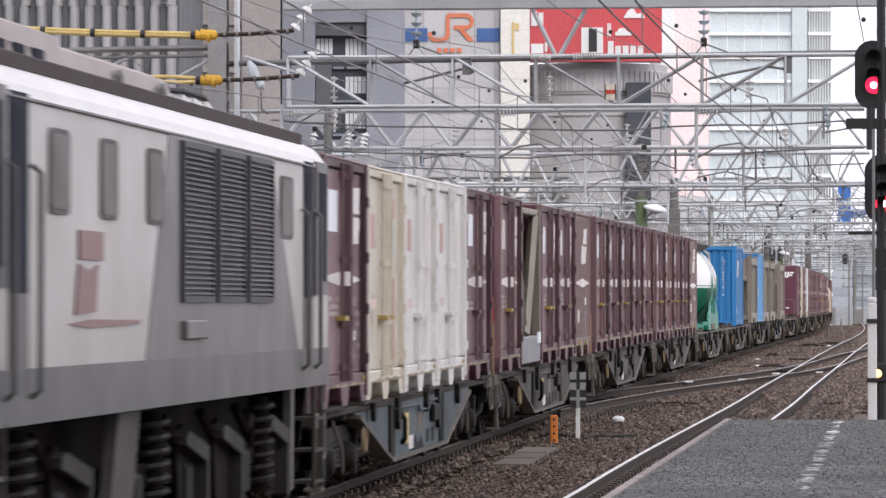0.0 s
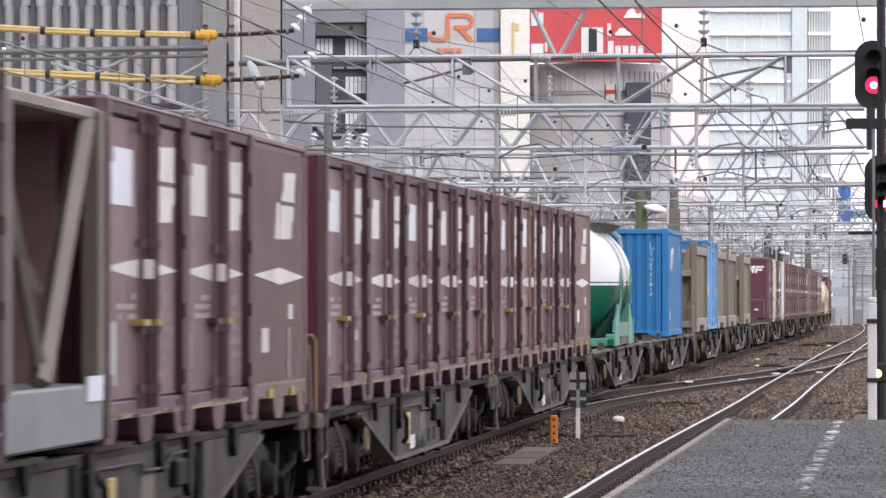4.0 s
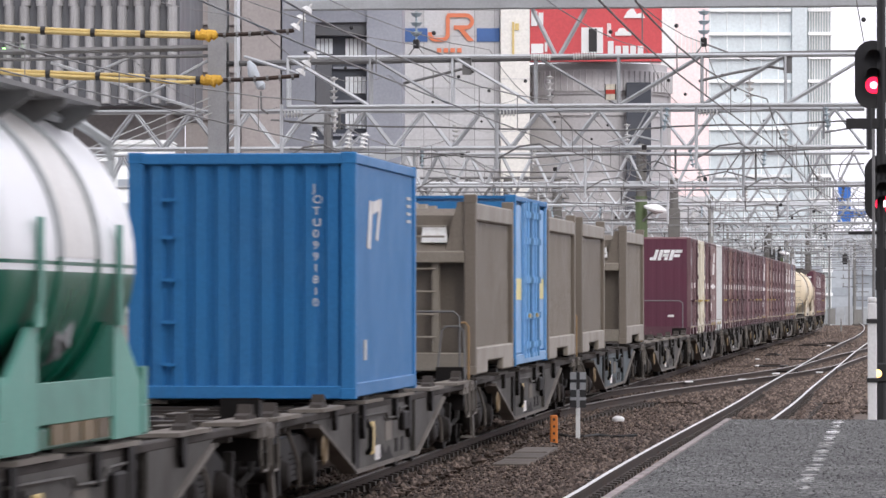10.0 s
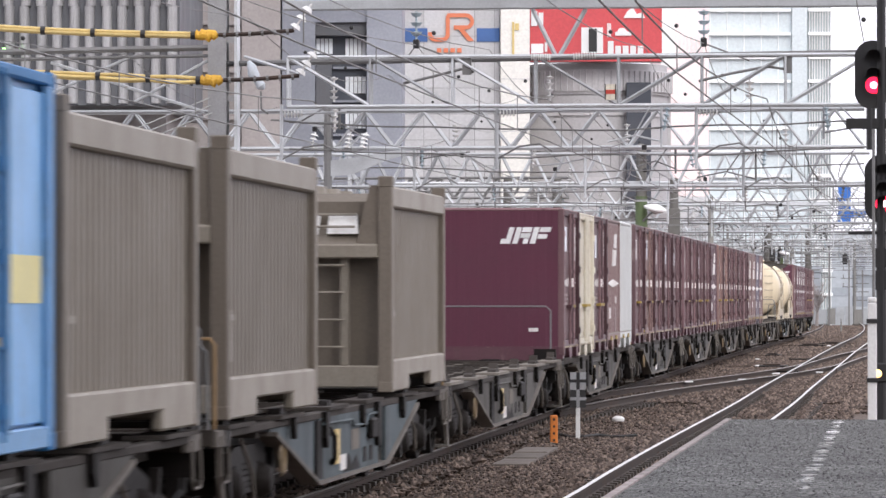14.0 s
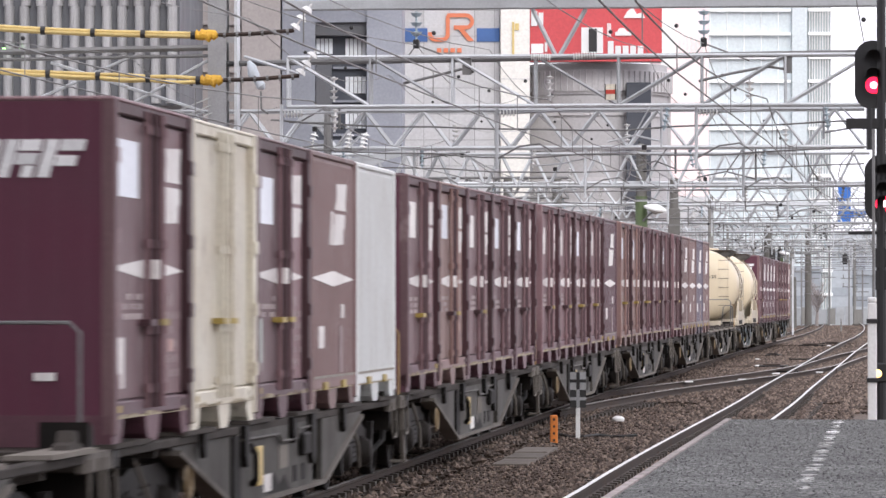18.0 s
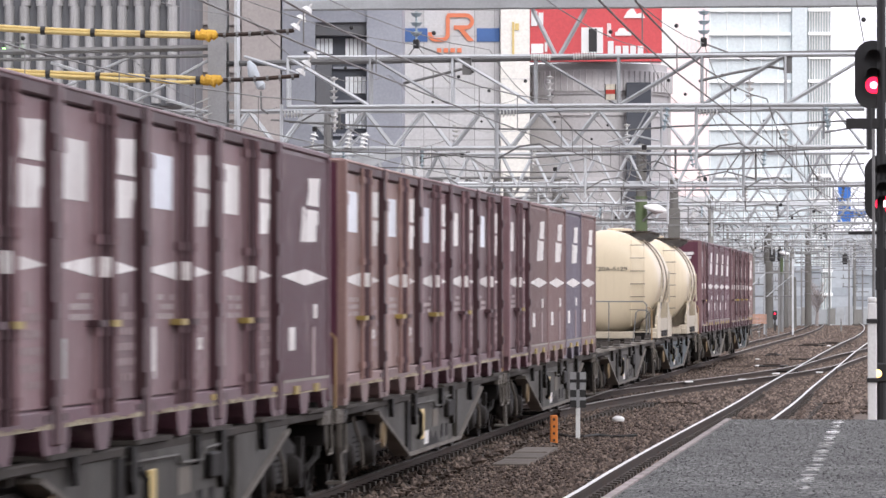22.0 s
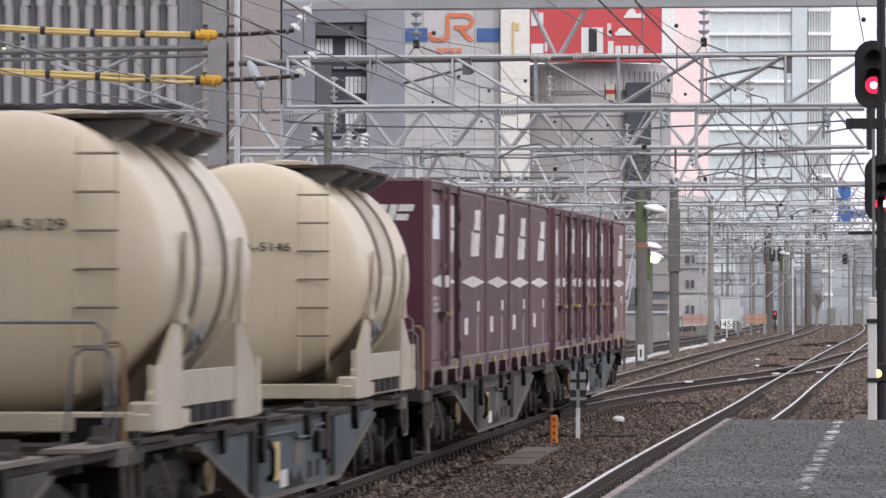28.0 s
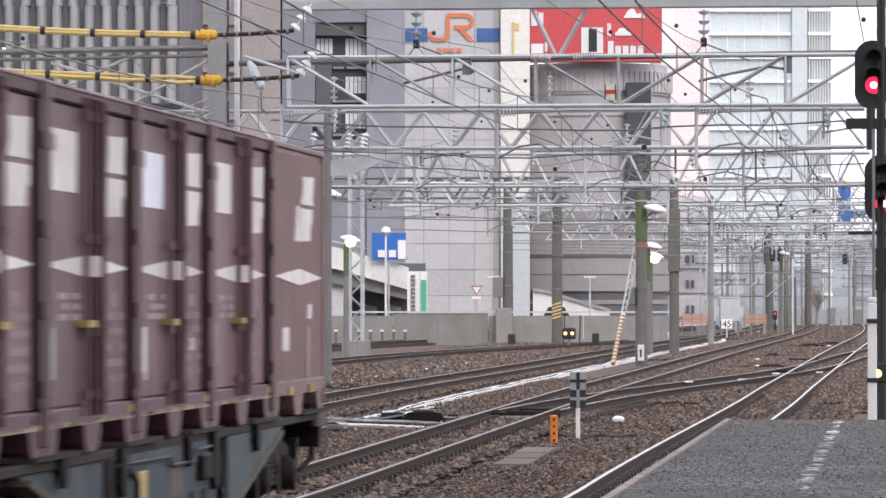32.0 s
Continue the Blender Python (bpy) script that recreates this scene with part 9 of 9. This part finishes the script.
for j in range(22):
    z = 3.0 + 2.22 * j
    part("floor_band", Mesh().box(24.8, 32.6, 430.6, 430.99, z, z + 0.28), TOWERB, b8)
    part("side_band", Mesh().box(34.2, 36.5, 430.4, 430.99, z, z + 0.3), TOWERB, b8)
    for k in range(5):
        part("mullion", Mesh().box(25.0 + k * 1.6, 25.06 + k * 1.6, 430.85, 430.99, z + 0.3, z + 2.18), TOWERB, b8)
part("core_strip", Mesh().box(32.7, 34.1, 430.3, 430.99, 0, 52), TOWER, b8)
for k in range(9):
    part("side_rib", Mesh().box(34.3 + k * 0.25, 34.38 + k * 0.25, 430.5, 430.99, 0, 52), TOWERB, b8)

# far blocks in colours paled for haze, and the blue sign tower
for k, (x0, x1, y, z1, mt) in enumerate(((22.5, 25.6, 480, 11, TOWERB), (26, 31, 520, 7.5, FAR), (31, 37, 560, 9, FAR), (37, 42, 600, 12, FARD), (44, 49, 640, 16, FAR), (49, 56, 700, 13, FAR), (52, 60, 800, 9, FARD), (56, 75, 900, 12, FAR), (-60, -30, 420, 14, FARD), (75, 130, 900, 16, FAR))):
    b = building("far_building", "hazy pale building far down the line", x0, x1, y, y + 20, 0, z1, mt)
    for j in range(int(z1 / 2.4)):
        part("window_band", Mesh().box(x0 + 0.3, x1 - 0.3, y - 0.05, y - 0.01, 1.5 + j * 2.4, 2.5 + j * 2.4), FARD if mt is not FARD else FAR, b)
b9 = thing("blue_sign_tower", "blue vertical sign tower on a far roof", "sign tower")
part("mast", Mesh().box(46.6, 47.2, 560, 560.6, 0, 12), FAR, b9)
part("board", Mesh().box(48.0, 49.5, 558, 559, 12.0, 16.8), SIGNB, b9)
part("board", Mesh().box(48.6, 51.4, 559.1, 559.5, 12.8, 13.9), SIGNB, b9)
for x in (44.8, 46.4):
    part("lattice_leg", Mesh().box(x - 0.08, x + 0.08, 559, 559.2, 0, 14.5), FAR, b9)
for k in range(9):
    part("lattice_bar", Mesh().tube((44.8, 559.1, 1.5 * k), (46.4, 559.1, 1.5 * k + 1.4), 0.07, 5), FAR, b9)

# elevated road, wall and street furniture
rd = thing("elevated_road", "pale elevated road ramp with parapet on dark piers", "bridge")
part("parapet", Mesh().prism([(-9.5, 5.9), (-5.9, 5.3), (-1.9, 4.2), (-1.9, 2.95), (-5.9, 4.1), (-9.5, 4.7)], "y", 255, 255.4), WHITEP, rd, "white parapet")
part("deck", Mesh().prism([(-9.5, 4.7), (-5.9, 4.1), (-1.9, 2.95), (-1.9, 2.4), (-5.9, 3.3), (-9.5, 3.9)], "y", 255.5, 264), CONC, rd)
part("pier", Mesh().box(-6.6, -5.3, 256, 258, 0, 5.0), PANEL, rd)
# dark sheet stands in for the shade under the road deck
part("void_wall", Mesh().box(-10, -1.0, 264.1, 264.5, 0, 4.5), FIND, rd)
part("handrail", Mesh().tube((-9.5, 255.2, 6.4), (-1.9, 255.2, 4.7), 0.05, 6), STEEL, rd)
for x in (-4.7, -3.3):
    part("shop_light", Mesh().prism([(x, 0.9), (x + 0.9, 0.9), (x + 0.9, 2.0), (x, 2.2)], "y", 263.9, 264.05), FAR, rd)
part("parapet", Mesh().prism([(-30, 3.2), (-14, 3.3), (-14, 1.55), (-30, 1.55)], "y", 244, 244.4), WHITEP, rd, "white curved parapet")
part("deck", Mesh().box(-30, -14, 244.5, 256, 1.0, 1.5), CONC, rd)
for k in range(20):
    part("rail_panel", Mesh().box(-30 + k * 0.8, -29.24 + k * 0.8, 247, 247.1, 5.6, 7.2), PORCB, rd)
part("beam", Mesh().box(-30, -14, 247.2, 247.6, 5.2, 5.5), STEELD, rd)
for k in range(22):
    part("lattice_bar", Mesh().tube((-30 + k * 0.75, 247.3, 3.4), (-29.6 + k * 0.75, 247.3, 5.2), 0.06, 5), STEELD, rd)
# another dark sheet as the shade below the left deck
part("void_wall", Mesh().box(-30, -14, 256.2, 256.6, 0.2, 1.5), FIND, rd)
rp = thing("road_ramp", "white road parapet sloping down behind the wall", "bridge")
part("parapet", Mesh().prism([(4.7, 2.85), (5.4, 2.75), (8.7, 1.75), (8.7, 0.0), (4.7, 0.0)], "y", 240, 240.4), WHITEP, rp)
part("coping", Mesh().prism([(4.7, 2.98), (5.4, 2.88), (8.75, 1.88), (8.75, 1.72), (5.4, 2.72), (4.7, 2.82)], "y", 239.85, 240.55), STEELM, rp, "grey coping")
part("dark_car_roof", Mesh().prism([(5.2, 1.5), (6.6, 1.5), (6.3, 2.0), (5.5, 2.0)], "y", 239, 239.9), BLACK, rp)
part("amber_light", Mesh().box(6.0, 6.2, 238.8, 238.95, 1.65, 1.85), AMBER, rp)
bs = thing("roadside_sign", "blue roadside sign with white lettering bars", "sign")
part("board", Mesh().box(-3.95, -2.05, 254.5, 254.6, 4.6, 6.1), SIGNB, bs)
for x0, x1 in ((-3.6, -3.1), (-3.0, -2.6)):
    part("letter_bar", Mesh().box(x0, x1, 254.42, 254.49, 4.75, 5.15), WHITEB, bs)
part("side_board", Mesh().box(-2.5, -2.06, 254.42, 254.49, 4.65, 5.7), WHITEB, bs)
part("post", Mesh().box(-3.05, -2.95, 254.61, 254.75, 0, 4.8), STEEL, bs)
wl2 = thing("concrete_wall", "weathered low concrete wall along the street", "wall", kind="structure")
for k in range(9):
    x0 = -30 + k * 4.6
    part("wall_panel", Mesh().box(x0, x0 + 4.57, 222 + 0.02 * (k % 2), 222.3, 0.1, 1.58 + (0.12 if k % 3 == 0 else 0)), CONC, wl2)
    part("wall_coping", Mesh().box(x0, x0 + 4.58, 221.93, 222.36, 1.72, 1.8), PANEL, wl2)
for k in range(9):
    st = thing("boundary_stub", "short dark boundary post with a pale cap", "post", "boundary posts")
    st.matrix_world = at_ground(-6.2 + 0.55 * k, 219)
    part("post", Mesh().box(-0.06, 0.06, -0.06, 0.06, 0, 0.66), POLE, st)
    part("cap", Mesh().box(-0.085, 0.085, -0.085, 0.085, 0.66, 0.75, 0.01), WHITEP, st)
bn = thing("shop_banner", "white vertical shop banner with dark lettering bars", "sign")
part("board", Mesh().box(-1.85, -1.2, 238, 238.1, 1.6, 3.85), WHITEB, bn)
part("board", Mesh().box(-1.18, -0.82, 238, 238.1, 1.6, 3.85), WHITEB, bn)
part("green_field", Mesh().box(-1.14, -0.86, 237.9, 237.98, 1.75, 3.4), SIGNG, bn)
for k in range(9):
    part("letter_bar", Mesh().box(-1.66, -1.44, 237.9, 237.98, 1.75 + 0.22 * k, 1.9 + 0.22 * k), STEELD, bn)
part("post", Mesh().box(-1.3, -1.2, 238.11, 238.25, 0, 3.0), STEEL, bn)
ys_ = thing("yield_sign", "white and red triangular give way sign", "sign")
part("triangle", Mesh().prism([(-0.5, 0.38), (0.5, 0.38), (0.0, -0.42)], "y", 0.0, 0.04), REDM, ys_)
part("inner_triangle", Mesh().prism([(-0.36, 0.29), (0.36, 0.29), (0.0, -0.28)], "y", -0.02, -0.004), WHITEB, ys_)
part("plate", Mesh().box(-0.4, 0.4, 0.0, 0.04, -0.72, -0.5), WHITEB, ys_)
part("post", Mesh().box(-0.04, 0.04, 0.041, 0.12, -4.3, 0.4), STEEL, ys_)
ys_.matrix_world = pose(1.74, 238, 2.86) @ Matrix.Diagonal((0.6, 1, 0.62, 1))
for x in (2.6, 7.6):
    sl = thing("street_lamp", "slim grey street post with a short cross arm", "lamp", "street lamps")
    sl.matrix_world = at_ground(x, 238)
    part("post", Mesh().lathe([(0, 0.06), (3.4, 0.04)], "z", (0, 0), 8), STEEL, sl)
    part("cross_arm", Mesh().box(-0.32, 0.32, -0.05, 0.05, 3.3, 3.4, 0.02), WHITEP, sl)
for x, y, h in ((-3.05, 245, 5.6),):
    sl = thing("street_lamp", "slim pale street lamp post", "lamp", "street lamps")
    sl.matrix_world = at_ground(x, y)
    part("post", Mesh().lathe([(0, 0.07), (h, 0.05)], "z", (0, 0), 8), WHITEP, sl)
    part("lamp_head", Mesh().lathe([(h, 0.1), (h + 0.2, 0.28), (h + 0.45, 0.2), (h + 0.5, 0.0)], "z", (0, 0), 12), WHITEB, sl, smooth=True)
cb2 = thing("utility_cabinet", "pale grey utility cabinet beside the wall", "cabinet")
part("body", Mesh().box(2.55, 3.3, 221.0, 221.8, 0.15, 1.95, 0.03), CONC, cb2)
tr = thing("bare_tree", "leafless street tree far behind the tracks", "tree")
tr.matrix_world = at_ground(31.2, 384)
part("trunk", Mesh().tube((0, 0, 0), (0.1, 0, 2.0), 0.16, 7, 0.1), UMBER, tr)
rt = random.Random(3)
for k in range(26):
    a, z = rt.uniform(0, 6.28), rt.uniform(1.2, 2.4)
    p = Vector((0.08, 0, z))
    q = p + Vector((math.cos(a) * rt.uniform(0.5, 1.2), math.sin(a), rt.uniform(0.4, 1.6)))
    m = Mesh().tube(p, q, 0.05, 5, 0.025)
    for j in range(4):
        e = p.lerp(q, rt.uniform(0.5, 1))
        m.tube(e, e + Vector((rt.uniform(-0.5, 0.5), 0, rt.uniform(0.1, 0.7))), 0.02, 4, 0.01)
    part("branch", m, UMBER, tr)

# low blocks with haze in their colour that close the view down the line
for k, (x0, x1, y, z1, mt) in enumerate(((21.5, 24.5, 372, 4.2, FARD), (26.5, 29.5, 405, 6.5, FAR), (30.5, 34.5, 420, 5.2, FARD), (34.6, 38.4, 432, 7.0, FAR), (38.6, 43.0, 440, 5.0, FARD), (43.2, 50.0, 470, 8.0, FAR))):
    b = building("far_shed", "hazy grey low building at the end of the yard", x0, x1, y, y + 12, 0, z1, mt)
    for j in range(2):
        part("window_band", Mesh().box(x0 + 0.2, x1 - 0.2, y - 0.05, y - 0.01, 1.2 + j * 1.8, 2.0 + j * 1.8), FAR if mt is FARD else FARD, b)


def motions():
    times = [float(t) for t in range(0, 33)]
    for ob, s, z in moving:
        walk(ob, [(t, on_line(s - travel(t), 0, z)) for t in times])
        for o in ob.children_recursive:
            if o.name.startswith("wheelset"):
                y, r = o.location.y, o.location.z
                walk(o, [(f / 30, Matrix.Translation((0, y, r)) @ Matrix.Rotation((travel(f / 30) / r) % (2 * math.pi), 4, "X")) for f in range(0, 961)])


motions()
